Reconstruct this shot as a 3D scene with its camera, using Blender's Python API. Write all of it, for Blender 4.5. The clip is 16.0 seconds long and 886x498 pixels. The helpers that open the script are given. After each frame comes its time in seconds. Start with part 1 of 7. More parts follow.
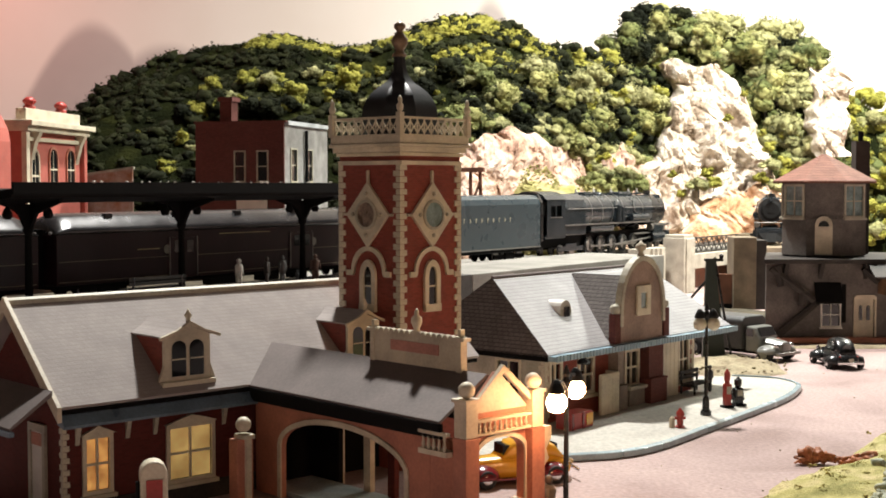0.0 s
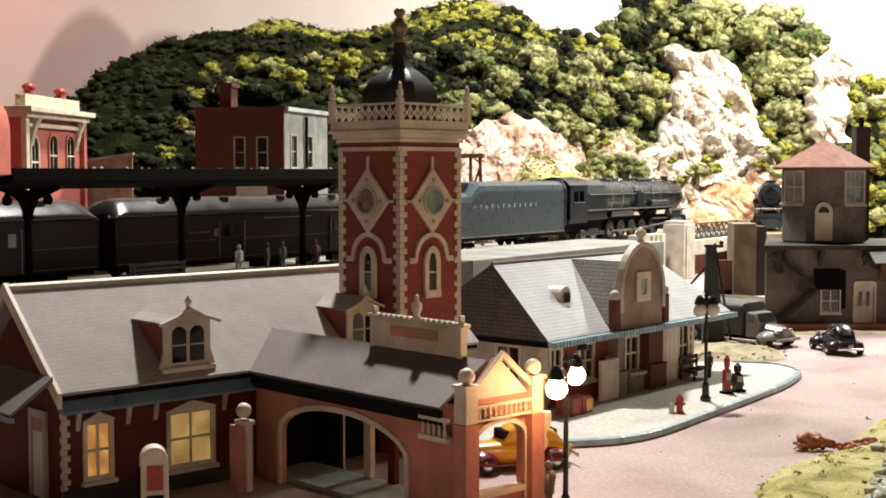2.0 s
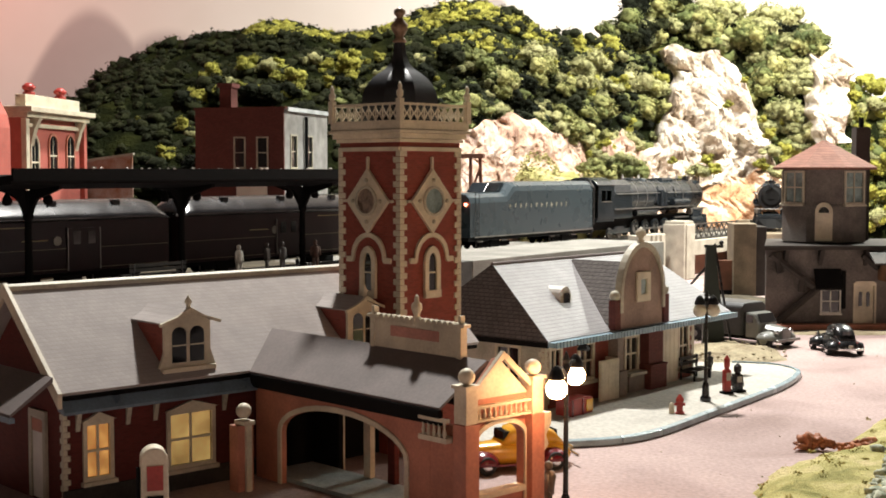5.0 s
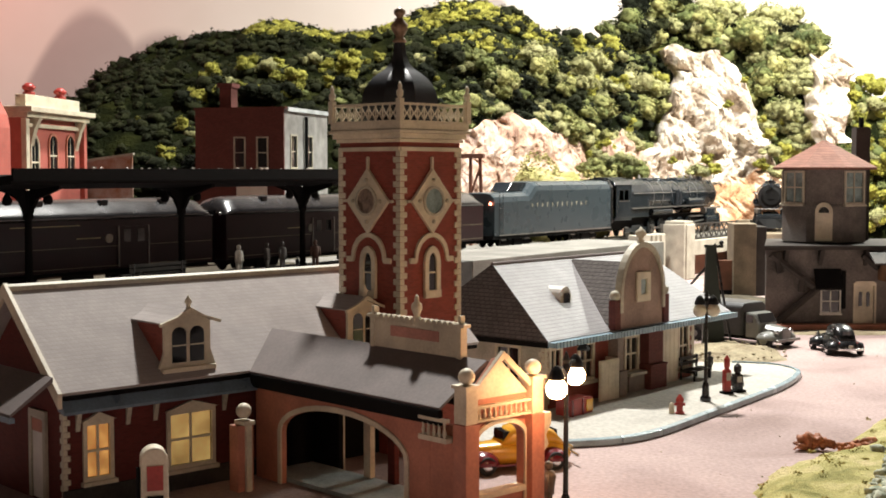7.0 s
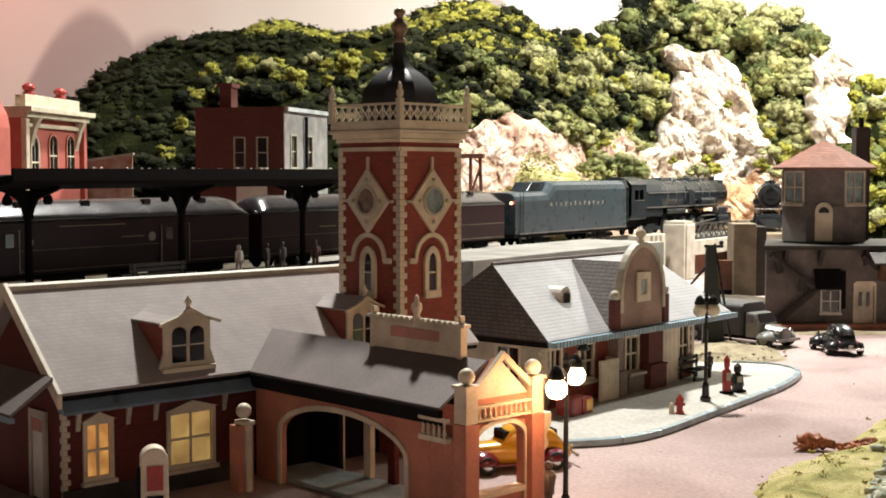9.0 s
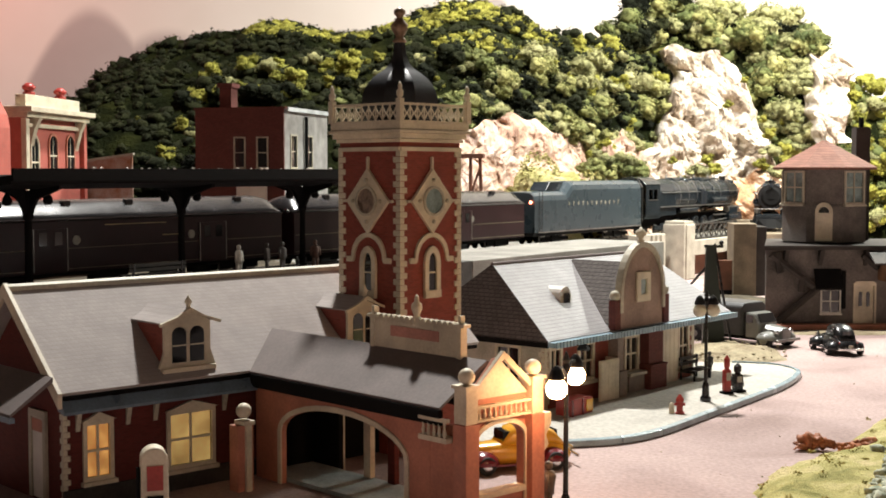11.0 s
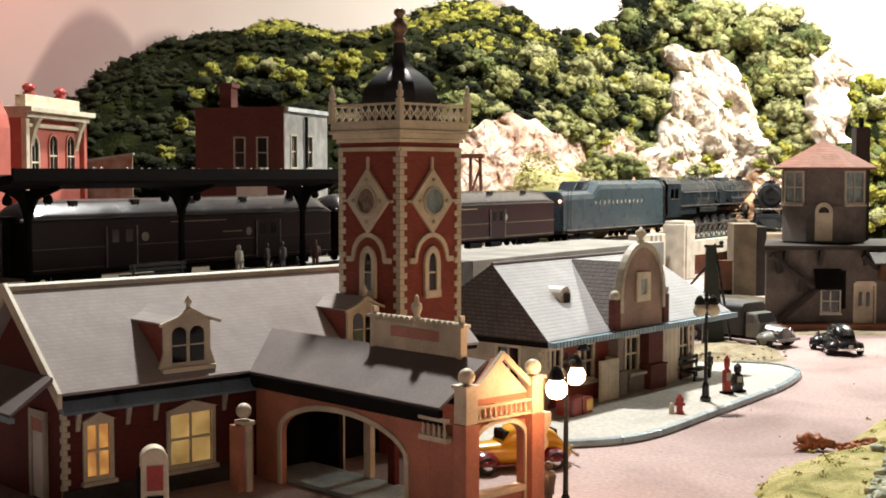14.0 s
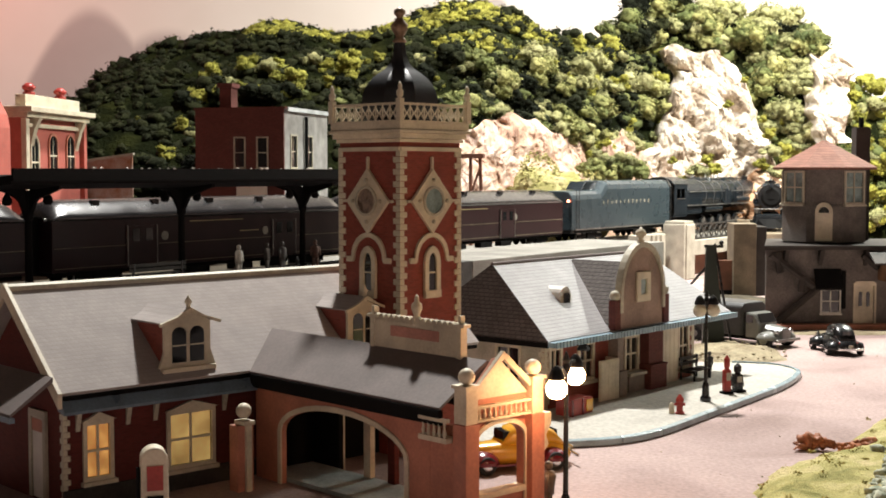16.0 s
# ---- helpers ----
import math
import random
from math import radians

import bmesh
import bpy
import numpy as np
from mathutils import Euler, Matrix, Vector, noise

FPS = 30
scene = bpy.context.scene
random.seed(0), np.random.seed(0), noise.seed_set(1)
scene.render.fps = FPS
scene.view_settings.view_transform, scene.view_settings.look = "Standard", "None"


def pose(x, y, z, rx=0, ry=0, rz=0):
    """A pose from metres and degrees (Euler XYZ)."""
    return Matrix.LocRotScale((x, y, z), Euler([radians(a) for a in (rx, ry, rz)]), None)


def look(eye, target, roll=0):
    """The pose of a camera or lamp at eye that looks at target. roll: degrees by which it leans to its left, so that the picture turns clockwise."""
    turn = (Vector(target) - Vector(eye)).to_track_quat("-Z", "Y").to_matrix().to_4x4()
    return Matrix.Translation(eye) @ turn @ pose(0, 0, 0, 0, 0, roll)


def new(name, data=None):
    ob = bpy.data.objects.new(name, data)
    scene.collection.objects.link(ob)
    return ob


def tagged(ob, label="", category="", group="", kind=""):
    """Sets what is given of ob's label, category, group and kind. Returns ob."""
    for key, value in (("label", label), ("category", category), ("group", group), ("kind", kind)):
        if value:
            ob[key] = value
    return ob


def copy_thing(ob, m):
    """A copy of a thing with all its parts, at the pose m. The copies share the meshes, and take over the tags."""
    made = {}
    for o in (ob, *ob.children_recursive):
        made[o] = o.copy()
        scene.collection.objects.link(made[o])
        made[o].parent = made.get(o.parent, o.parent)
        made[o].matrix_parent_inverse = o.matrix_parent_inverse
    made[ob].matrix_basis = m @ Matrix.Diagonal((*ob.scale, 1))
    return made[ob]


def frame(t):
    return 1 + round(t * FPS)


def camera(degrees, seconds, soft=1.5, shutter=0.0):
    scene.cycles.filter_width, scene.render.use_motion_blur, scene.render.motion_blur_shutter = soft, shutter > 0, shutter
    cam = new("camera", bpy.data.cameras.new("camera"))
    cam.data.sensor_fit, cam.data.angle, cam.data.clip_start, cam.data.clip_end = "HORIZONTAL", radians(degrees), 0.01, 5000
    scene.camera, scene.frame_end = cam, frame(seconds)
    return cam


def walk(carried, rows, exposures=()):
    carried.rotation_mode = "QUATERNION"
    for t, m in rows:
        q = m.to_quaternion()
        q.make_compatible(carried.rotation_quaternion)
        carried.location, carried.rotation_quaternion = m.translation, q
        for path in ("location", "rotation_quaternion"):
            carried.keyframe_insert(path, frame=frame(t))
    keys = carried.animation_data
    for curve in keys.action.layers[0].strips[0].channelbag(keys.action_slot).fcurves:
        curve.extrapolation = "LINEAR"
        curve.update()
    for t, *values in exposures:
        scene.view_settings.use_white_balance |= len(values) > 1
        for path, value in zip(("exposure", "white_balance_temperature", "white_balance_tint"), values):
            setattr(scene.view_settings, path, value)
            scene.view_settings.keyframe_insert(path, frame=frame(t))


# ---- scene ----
cam = camera(37.6, 16.0, soft=1.8)
EYE = (0, 0, 0.21)
walk(cam, [(0.0, pose(*EYE, 87.22, 0, 0)), (0.5, pose(*EYE, 86.92, 0, 0)), (1.0, pose(*EYE, 86.77, 0, 0)),
           (1.5, pose(*EYE, 86.65, 0, 0)), (2.0, pose(*EYE, 86.61, 0, 0)), (2.6, pose(*EYE, 86.62, 0, 0)),
           (16.0, pose(*EYE, 86.62, 0, 0))])

# ---- light: a lamp over the cliff, a dim pink lamp over the town ----
world = bpy.data.worlds.new("room_air")
scene.world = world
world.use_nodes = True
world.node_tree.nodes["Background"].inputs[0].default_value = (1.0, 0.86, 0.8, 1)
world.node_tree.nodes["Background"].inputs[1].default_value = 0.004


def lamp(name, eye, target, power, size, color):
    data = bpy.data.lights.new(name, "AREA")
    data.energy, data.size, data.color, data.shape = power, size, color, "DISK"
    ob = new(name, data)
    ob.matrix_world = look(eye, target)
    return ob


lamp("key_lamp", (0.0, 2.15, 1.95), (0.68, 1.12, 0.0), 107, 0.16, (0.98, 0.96, 0.91))
lamp("cliff_lamp", (1.12, 2.38, 1.2), (0.9, 3.0, 0.25), 64, 0.12, (0.97, 0.98, 0.88))
lamp("town_lamp", (-1.45, 3.0, 1.0), (-1.1, 3.5, 0.7), 5, 0.12, (1.0, 0.5, 0.46))
scene.view_settings.exposure = 0.0

# ---- materials ----
MATS = {}


def nodes_of(name):
    m = bpy.data.materials.new(name)
    m.use_nodes = True
    nt = m.node_tree
    return m, nt, nt.nodes["Principled BSDF"], nt.nodes, nt.links


def mat(name, col, rough=0.6, metal=0.0, var=0.18, big=40, fine=500, bump=0.15, col2=None, spec=0.4):
    """Paint or plastic: two scales of noise vary colour and gloss, a fine one gives relief."""
    if name in MATS:
        return MATS[name]
    m, nt, p, N, L = nodes_of(name)
    tc = N.new("ShaderNodeTexCoord")
    n1, n2 = N.new("ShaderNodeTexNoise"), N.new("ShaderNodeTexNoise")
    n1.inputs["Scale"].default_value, n2.inputs["Scale"].default_value = big, fine
    n1.inputs["Detail"].default_value, n2.inputs["Detail"].default_value = 6, 4
    L.new(tc.outputs["Object"], n1.inputs["Vector"])
    L.new(tc.outputs["Object"], n2.inputs["Vector"])
    ramp = N.new("ShaderNodeValToRGB")
    c2 = col2 or tuple(max(0, c * (1 - var * 2)) for c in col)
    ramp.color_ramp.elements[0].position, ramp.color_ramp.elements[1].position = 0.33, 0.67
    ramp.color_ramp.elements[0].color = (*c2, 1)
    ramp.color_ramp.elements[1].color = (*[min(1, c * (1 + var * 0.5)) for c in col], 1)
    L.new(n1.outputs["Fac"], ramp.inputs["Fac"])
    mix = N.new("ShaderNodeMixRGB")
    mix.blend_type = "OVERLAY"
    mix.inputs["Fac"].default_value = min(1, var * 2)
    L.new(ramp.outputs["Color"], mix.inputs[1])
    L.new(n2.outputs["Fac"], mix.inputs[2])
    L.new(mix.outputs["Color"], p.inputs["Base Color"])
    rr = N.new("ShaderNodeMapRange")
    rr.inputs["To Min"].default_value, rr.inputs["To Max"].default_value = max(0.02, rough - min(0.12, var)), min(1, rough + min(0.12, var))
    L.new(n1.outputs["Fac"], rr.inputs["Value"])
    L.new(rr.outputs["Result"], p.inputs["Roughness"])
    p.inputs["Metallic"].default_value = metal
    p.inputs["Specular IOR Level"].default_value = spec
    if bump:
        b = N.new("ShaderNodeBump")
        b.inputs["Strength"].default_value, b.inputs["Distance"].default_value = bump, 0.0006
        L.new(n2.outputs["Fac"], b.inputs["Height"])
        L.new(b.outputs["Normal"], p.inputs["Normal"])
    MATS[name] = m
    return m


def mat_courses(name, col, gap, pitch, rough=0.75, axis="Z", bump=0.6, width=0.005):
    """Brick or shingle courses of a real pitch, with darker joints."""
    if name in MATS:
        return MATS[name]
    m, nt, p, N, L = nodes_of(name)
    tc = N.new("ShaderNodeTexCoord")
    sep, comb = N.new("ShaderNodeSeparateXYZ"), N.new("ShaderNodeCombineXYZ")
    L.new(tc.outputs["Object"], sep.inputs[0])
    add = N.new("ShaderNodeMath")
    L.new(sep.outputs["X"], add.inputs[0])
    L.new(sep.outputs["Y"], add.inputs[1])
    L.new(add.outputs[0], comb.inputs["X"])
    L.new(sep.outputs[axis], comb.inputs["Y"])
    br = N.new("ShaderNodeTexBrick")
    br.inputs["Scale"].default_value = 1.0
    br.inputs["Brick Width"].default_value, br.inputs["Row Height"].default_value = width, pitch
    br.inputs["Mortar Size"].default_value = pitch * 0.1
    br.inputs["Color1"].default_value = (*col, 1)
    br.inputs["Color2"].default_value = (*[c * (0.9 if max(col) > 0.35 else 0.75) for c in col], 1)
    br.inputs["Mortar"].default_value = (*gap, 1)
    L.new(comb.outputs[0], br.inputs["Vector"])
    n1 = N.new("ShaderNodeTexNoise")
    n1.inputs["Scale"].default_value, n1.inputs["Detail"].default_value = 45, 6
    L.new(tc.outputs["Object"], n1.inputs["Vector"])
    mix = N.new("ShaderNodeMixRGB")
    mix.blend_type, mix.inputs["Fac"].default_value = "OVERLAY", 0.25
    L.new(br.outputs["Color"], mix.inputs[1])
    L.new(n1.outputs["Fac"], mix.inputs[2])
    L.new(mix.outputs["Color"], p.inputs["Base Color"])
    p.inputs["Roughness"].default_value = rough
    p.inputs["Specular IOR Level"].default_value = 0.25
    b = N.new("ShaderNodeBump")
    b.invert = True
    b.inputs["Strength"].default_value, b.inputs["Distance"].default_value = bump, 0.0005
    L.new(br.outputs["Fac"], b.inputs["Height"])
    L.new(b.outputs["Normal"], p.inputs["Normal"])
    MATS[name] = m
    return m


def mat_glow(name, col, strength, uneven=0.0):
    """Gives off light; uneven: noise varies the glow, standing for room light behind."""
    m, nt, p, N, L = nodes_of(name)
    p.inputs["Base Color"].default_value = (*col, 1)
    p.inputs["Roughness"].default_value = 0.4
    p.inputs["Emission Color"].default_value = (*col, 1)
    p.inputs["Emission Strength"].default_value = strength
    if uneven:
        tc, n, r = N.new("ShaderNodeTexCoord"), N.new("ShaderNodeTexNoise"), N.new("ShaderNodeMapRange")
        n.inputs["Scale"].default_value, n.inputs["Detail"].default_value = 75, 3
        L.new(tc.outputs["Object"], n.inputs["Vector"])
        r.inputs["From Min"].default_value, r.inputs["From Max"].default_value = 0.35, 0.65
        r.inputs["To Min"].default_value, r.inputs["To Max"].default_value = strength * (1 - uneven), strength * (1 + uneven)
        L.new(n.outputs["Fac"], r.inputs["Value"])
        L.new(r.outputs["Result"], p.inputs["Emission Strength"])
    MATS[name] = m
    return m


def mat_glass(name, tint=(0.85, 0.95, 0.95), rough=0.05):
    m, nt, p, N, L = nodes_of(name)
    p.inputs["Base Color"].default_value = (*tint, 1)
    p.inputs["Transmission Weight"].default_value = 1.0
    p.inputs["Roughness"].default_value = rough
    p.inputs["IOR"].default_value = 1.2
    MATS[name] = m
    return m


def mat_ground(name, cols, scale, rough=0.9, bump=0.5, fine=300, dist=0.002, spec=0.2):
    """Ground, rock or scatter: several colours over warped noise."""
    m, nt, p, N, L = nodes_of(name)
    tc = N.new("ShaderNodeTexCoord")
    n1, n2 = N.new("ShaderNodeTexNoise"), N.new("ShaderNodeTexNoise")
    n1.inputs["Scale"].default_value, n1.inputs["Detail"].default_value, n1.inputs["Distortion"].default_value = scale, 9, 0.6
    n2.inputs["Scale"].default_value, n2.inputs["Detail"].default_value = fine, 5
    L.new(tc.outputs["Object"], n1.inputs["Vector"])
    L.new(tc.outputs["Object"], n2.inputs["Vector"])
    ramp = N.new("ShaderNodeValToRGB")
    els = ramp.color_ramp.elements
    while len(els) < len(cols):
        els.new(0.5)
    for i, c in enumerate(cols):
        els[i].position = 0.3 + 0.42 * i / max(1, len(cols) - 1)
        els[i].color = (*c, 1)
    L.new(n1.outputs["Fac"], ramp.inputs["Fac"])
    mix = N.new("ShaderNodeMixRGB")
    mix.blend_type, mix.inputs["Fac"].default_value = "OVERLAY", 0.45
    L.new(ramp.outputs["Color"], mix.inputs[1])
    L.new(n2.outputs["Fac"], mix.inputs[2])
    L.new(mix.outputs["Color"], p.inputs["Base Color"])
    p.inputs["Roughness"].default_value = rough
    p.inputs["Specular IOR Level"].default_value = spec
    add = N.new("ShaderNodeMath")
    L.new(n1.outputs["Fac"], add.inputs[0])
    L.new(n2.outputs["Fac"], add.inputs[1])
    b = N.new("ShaderNodeBump")
    b.inputs["Strength"].default_value, b.inputs["Distance"].default_value = bump, dist
    L.new(add.outputs[0], b.inputs["Height"])
    L.new(b.outputs["Normal"], p.inputs["Normal"])
    MATS[name] = m
    return m


def mat_leaf(name, cols):
    """Foam foliage: each clump has its own green, with finer mottling."""
    m, nt, p, N, L = nodes_of(name)
    geo, ramp = N.new("ShaderNodeNewGeometry"), N.new("ShaderNodeValToRGB")
    els = ramp.color_ramp.elements
    while len(els) < len(cols):
        els.new(0.5)
    for i, c in enumerate(cols):
        els[i].position, els[i].color = i / (len(cols) - 1), (*c, 1)
    info, tone = N.new("ShaderNodeObjectInfo"), N.new("ShaderNodeMix")
    tone.inputs["Factor"].default_value = 0.6
    L.new(geo.outputs["Random Per Island"], tone.inputs["A"])
    L.new(info.outputs["Random"], tone.inputs["B"])
    L.new(tone.outputs["Result"], ramp.inputs["Fac"])
    tc, n = N.new("ShaderNodeTexCoord"), N.new("ShaderNodeTexNoise")
    n.inputs["Scale"].default_value, n.inputs["Detail"].default_value = 14, 5
    L.new(tc.outputs["Object"], n.inputs["Vector"])
    mix = N.new("ShaderNodeMixRGB")
    mix.blend_type, mix.inputs["Fac"].default_value = "OVERLAY", 0.8
    L.new(ramp.outputs["Color"], mix.inputs[1])
    L.new(n.outputs["Fac"], mix.inputs[2])
    fine = N.new("ShaderNodeTexNoise")
    fine.inputs["Scale"].default_value, fine.inputs["Detail"].default_value = 330, 5
    L.new(tc.outputs["Object"], fine.inputs["Vector"])
    mix2 = N.new("ShaderNodeMixRGB")
    mix2.blend_type, mix2.inputs["Fac"].default_value = "OVERLAY", 0.7
    L.new(mix.outputs["Color"], mix2.inputs[1])
    L.new(fine.outputs["Fac"], mix2.inputs[2])
    L.new(mix2.outputs["Color"], p.inputs["Base Color"])
    b = N.new("ShaderNodeBump")
    b.inputs["Strength"].default_value, b.inputs["Distance"].default_value = 0.8, 0.003
    L.new(fine.outputs["Fac"], b.inputs["Height"])
    L.new(b.outputs["Normal"], p.inputs["Normal"])
    p.inputs["Roughness"].default_value, p.inputs["Specular IOR Level"].default_value = 0.85, 0.15
    MATS[name] = m
    return m


BRICK = mat_courses("red_brick", (0.29, 0.066, 0.047), (0.22, 0.075, 0.055), 0.0017, width=0.0045, bump=0.35)
BRICK_DULL = mat_courses("dull_brick", (0.145, 0.045, 0.038), (0.10, 0.04, 0.033), 0.0017, width=0.0045, bump=0.35)
TERRACOTTA = mat("terracotta_paint", (0.55, 0.22, 0.145), 0.55, var=0.12)
CREAM = mat("cream_trim", (0.70, 0.62, 0.47), 0.5, var=0.14)
CREAM_DULL = mat("aged_cream", (0.50, 0.46, 0.36), 0.55, var=0.16)
ROOF = mat_courses("grey_slate", (0.39, 0.345, 0.325), (0.33, 0.29, 0.275), 0.0022, rough=0.75, width=0.003, bump=0.25)
ROOF_FREIGHT = mat_courses("weathered_slate", (0.42, 0.41, 0.415), (0.29, 0.28, 0.285), 0.0026, rough=0.5, width=0.0035, bump=0.5)
# darker copy of the brick: shade on the station fronts put into colour
BRICK_SHADED = mat_courses("shaded_red_brick", (0.13, 0.024, 0.019), (0.095, 0.028, 0.022), 0.0017, width=0.0045, bump=0.35)
ROOF_PLAIN = mat("grey_roof_sheet", (0.20, 0.165, 0.155), 0.7, var=0.12, big=25)
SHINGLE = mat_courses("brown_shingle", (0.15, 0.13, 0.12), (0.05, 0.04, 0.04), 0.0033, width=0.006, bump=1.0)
GUTTER = mat("slate_blue_gutter", (0.13, 0.18, 0.23), 0.3, var=0.15)
# matt black for dark parts, and for the shade inside the porch
DARK = mat("black_and_shade", (0.008, 0.0075, 0.0075), 0.8, var=0.2, spec=0.12)
BLACK = mat("black_paint", (0.012, 0.012, 0.013), 0.28, var=0.2, spec=0.5)
DOME = mat("dome_metal", (0.022, 0.022, 0.026), 0.42, var=0.2, spec=0.4)
LOCO = mat("locomotive_black", (0.014, 0.019, 0.024), 0.24, var=0.1, spec=0.7, bump=0.03)
TENDER = mat("dark_green_grey", (0.036, 0.052, 0.062), 0.28, var=0.04, spec=0.6, bump=0.02)
COACH = mat("dark_maroon", (0.028, 0.010, 0.012), 0.34, var=0.12, spec=0.25, bump=0.05)
COACHROOF = mat("black_car_roof", (0.020, 0.018, 0.019), 0.24, var=0.1, spec=1.0, bump=0.05)
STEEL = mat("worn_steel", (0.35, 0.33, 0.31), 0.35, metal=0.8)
GOLD = mat("faded_gold", (0.50, 0.40, 0.20), 0.45)
WHITE = mat("white_paint", (0.75, 0.72, 0.66), 0.5, var=0.08)
CONCRETE = mat("pale_concrete", (0.44, 0.40, 0.33), 0.75, var=0.15)
CONCRETE_TAN = mat("tan_concrete", (0.24, 0.19, 0.13), 0.75, var=0.2)
STUCCO = mat("grey_stucco", (0.165, 0.145, 0.13), 0.8, var=0.25, big=30)
TIMBER = mat("dark_timber", (0.05, 0.042, 0.036), 0.7, var=0.25)
TILE = mat_courses("faded_orange_tile", (0.27, 0.125, 0.09), (0.15, 0.07, 0.05), 0.0035, width=0.004)
RED = mat("red_enamel", (0.42, 0.05, 0.04), 0.35, var=0.15)
PANE = mat("dark_pane", (0.012, 0.013, 0.015), 0.08, var=0.05, bump=0, spec=0.7)
# pale mottled reflection painted into the glass colour
SKYPANE = mat("painted_reflection_pane", (0.25, 0.34, 0.34), 0.1, var=0.25, big=60, bump=0, spec=0.7)
# panes glow themselves in place of lamps inside the station
GLOW_A = mat_glow("lit_amber_pane", (1.0, 0.50, 0.14), 0.26, 0.8)
GLOW_B = mat_glow("lit_yellow_pane", (0.86, 0.58, 0.20), 0.25, 0.5)
BULB = mat_glow("lit_globe", (1.0, 0.52, 0.25), 95)
OPAL = mat("opal_globe", (0.72, 0.66, 0.52), 0.25, var=0.08)
TAIL = mat_glow("red_marker_light", (1.0, 0.22, 0.12), 12)
YELLOW = mat("yellow_enamel", (0.75, 0.38, 0.03), 0.22, var=0.05, bump=0, spec=0.6)
MAROON = mat("maroon_enamel", (0.16, 0.015, 0.02), 0.2, var=0.05, bump=0, spec=0.6)
TRUCK = mat("grey_green_enamel", (0.20, 0.20, 0.18), 0.3, var=0.1, bump=0, spec=0.6)
TYRE = mat("black_rubber", (0.02, 0.02, 0.02), 0.8)
CHROME = mat("chrome", (0.7, 0.7, 0.7), 0.18, metal=1.0, bump=0)
ROAD = mat_ground("pink_grey_road", [(0.25, 0.175, 0.16), (0.39, 0.29, 0.27), (0.45, 0.34, 0.315)], 6, bump=0.12, rough=0.75)
PLATFORM = mat_ground("grey_platform", [(0.15, 0.14, 0.125), (0.21, 0.20, 0.18), (0.27, 0.255, 0.23)], 14, bump=0.2, rough=0.85)
# darkened ground colours, with the shade under canopy and train put in
PLATFORM_SHADED = mat_ground("shaded_platform", [(0.04, 0.038, 0.036), (0.07, 0.066, 0.062), (0.10, 0.095, 0.09)], 20, bump=0.2, rough=0.9)
EARTH = mat_ground("darkened_earth", [(0.03, 0.025, 0.018), (0.06, 0.05, 0.035), (0.10, 0.085, 0.055)], 25, bump=0.7)
PAVE = mat_ground("pale_pavement", [(0.38, 0.36, 0.32), (0.45, 0.43, 0.38), (0.50, 0.47, 0.41)], 9, bump=0.1, rough=0.8)
KERB = mat("kerb_stone", (0.36, 0.45, 0.48), 0.25, var=0.15)
SAND = mat_ground("sandy_rubble", [(0.17, 0.13, 0.08), (0.29, 0.24, 0.155), (0.38, 0.335, 0.22)], 30, bump=0.8)
BALLAST = mat_ground("track_ballast", [(0.10, 0.09, 0.08), (0.22, 0.2, 0.17), (0.32, 0.28, 0.23)], 160, bump=0.9)
GRASS = mat_ground("flocked_grass", [(0.17, 0.17, 0.05), (0.40, 0.36, 0.14), (0.56, 0.47, 0.26)], 30, bump=1.0, fine=600)
# near black, with the hillside's shade put into the ground colour
HILL = mat_ground("shaded_hill_ground", [(0.003, 0.004, 0.002), (0.009, 0.011, 0.004), (0.026, 0.028, 0.008)], 8, bump=1.0, dist=0.006, fine=120, rough=1.0, spec=0.02)
ROCK = mat_ground("plaster_rock", [(0.17, 0.12, 0.08), (0.42, 0.34, 0.27), (0.58, 0.51, 0.43), (0.68, 0.63, 0.57)], 20, bump=1.0, dist=0.008, fine=70)
ROCK_RED = mat_ground("rust_rock", [(0.24, 0.11, 0.05), (0.44, 0.25, 0.14), (0.58, 0.43, 0.31), (0.64, 0.56, 0.45)], 14, bump=1.0, dist=0.008, fine=70)
# foliage darkened for the shaded slope and the gaps between trees
LEAF_D = mat_leaf("shaded_foliage", [(0.002, 0.003, 0.001), (0.007, 0.009, 0.003), (0.020, 0.022, 0.006)])
LEAF_M = mat_leaf("green_foliage", [(0.035, 0.045, 0.018), (0.10, 0.115, 0.04), (0.19, 0.19, 0.07), (0.30, 0.28, 0.11)])
LEAF_G = mat_leaf("olive_foliage", [(0.07, 0.08, 0.035), (0.20, 0.195, 0.09), (0.25, 0.24, 0.11), (0.32, 0.30, 0.15)])
LEAF_Y = mat_leaf("yellow_foliage", [(0.12, 0.125, 0.025), (0.28, 0.26, 0.05), (0.20, 0.20, 0.045)])


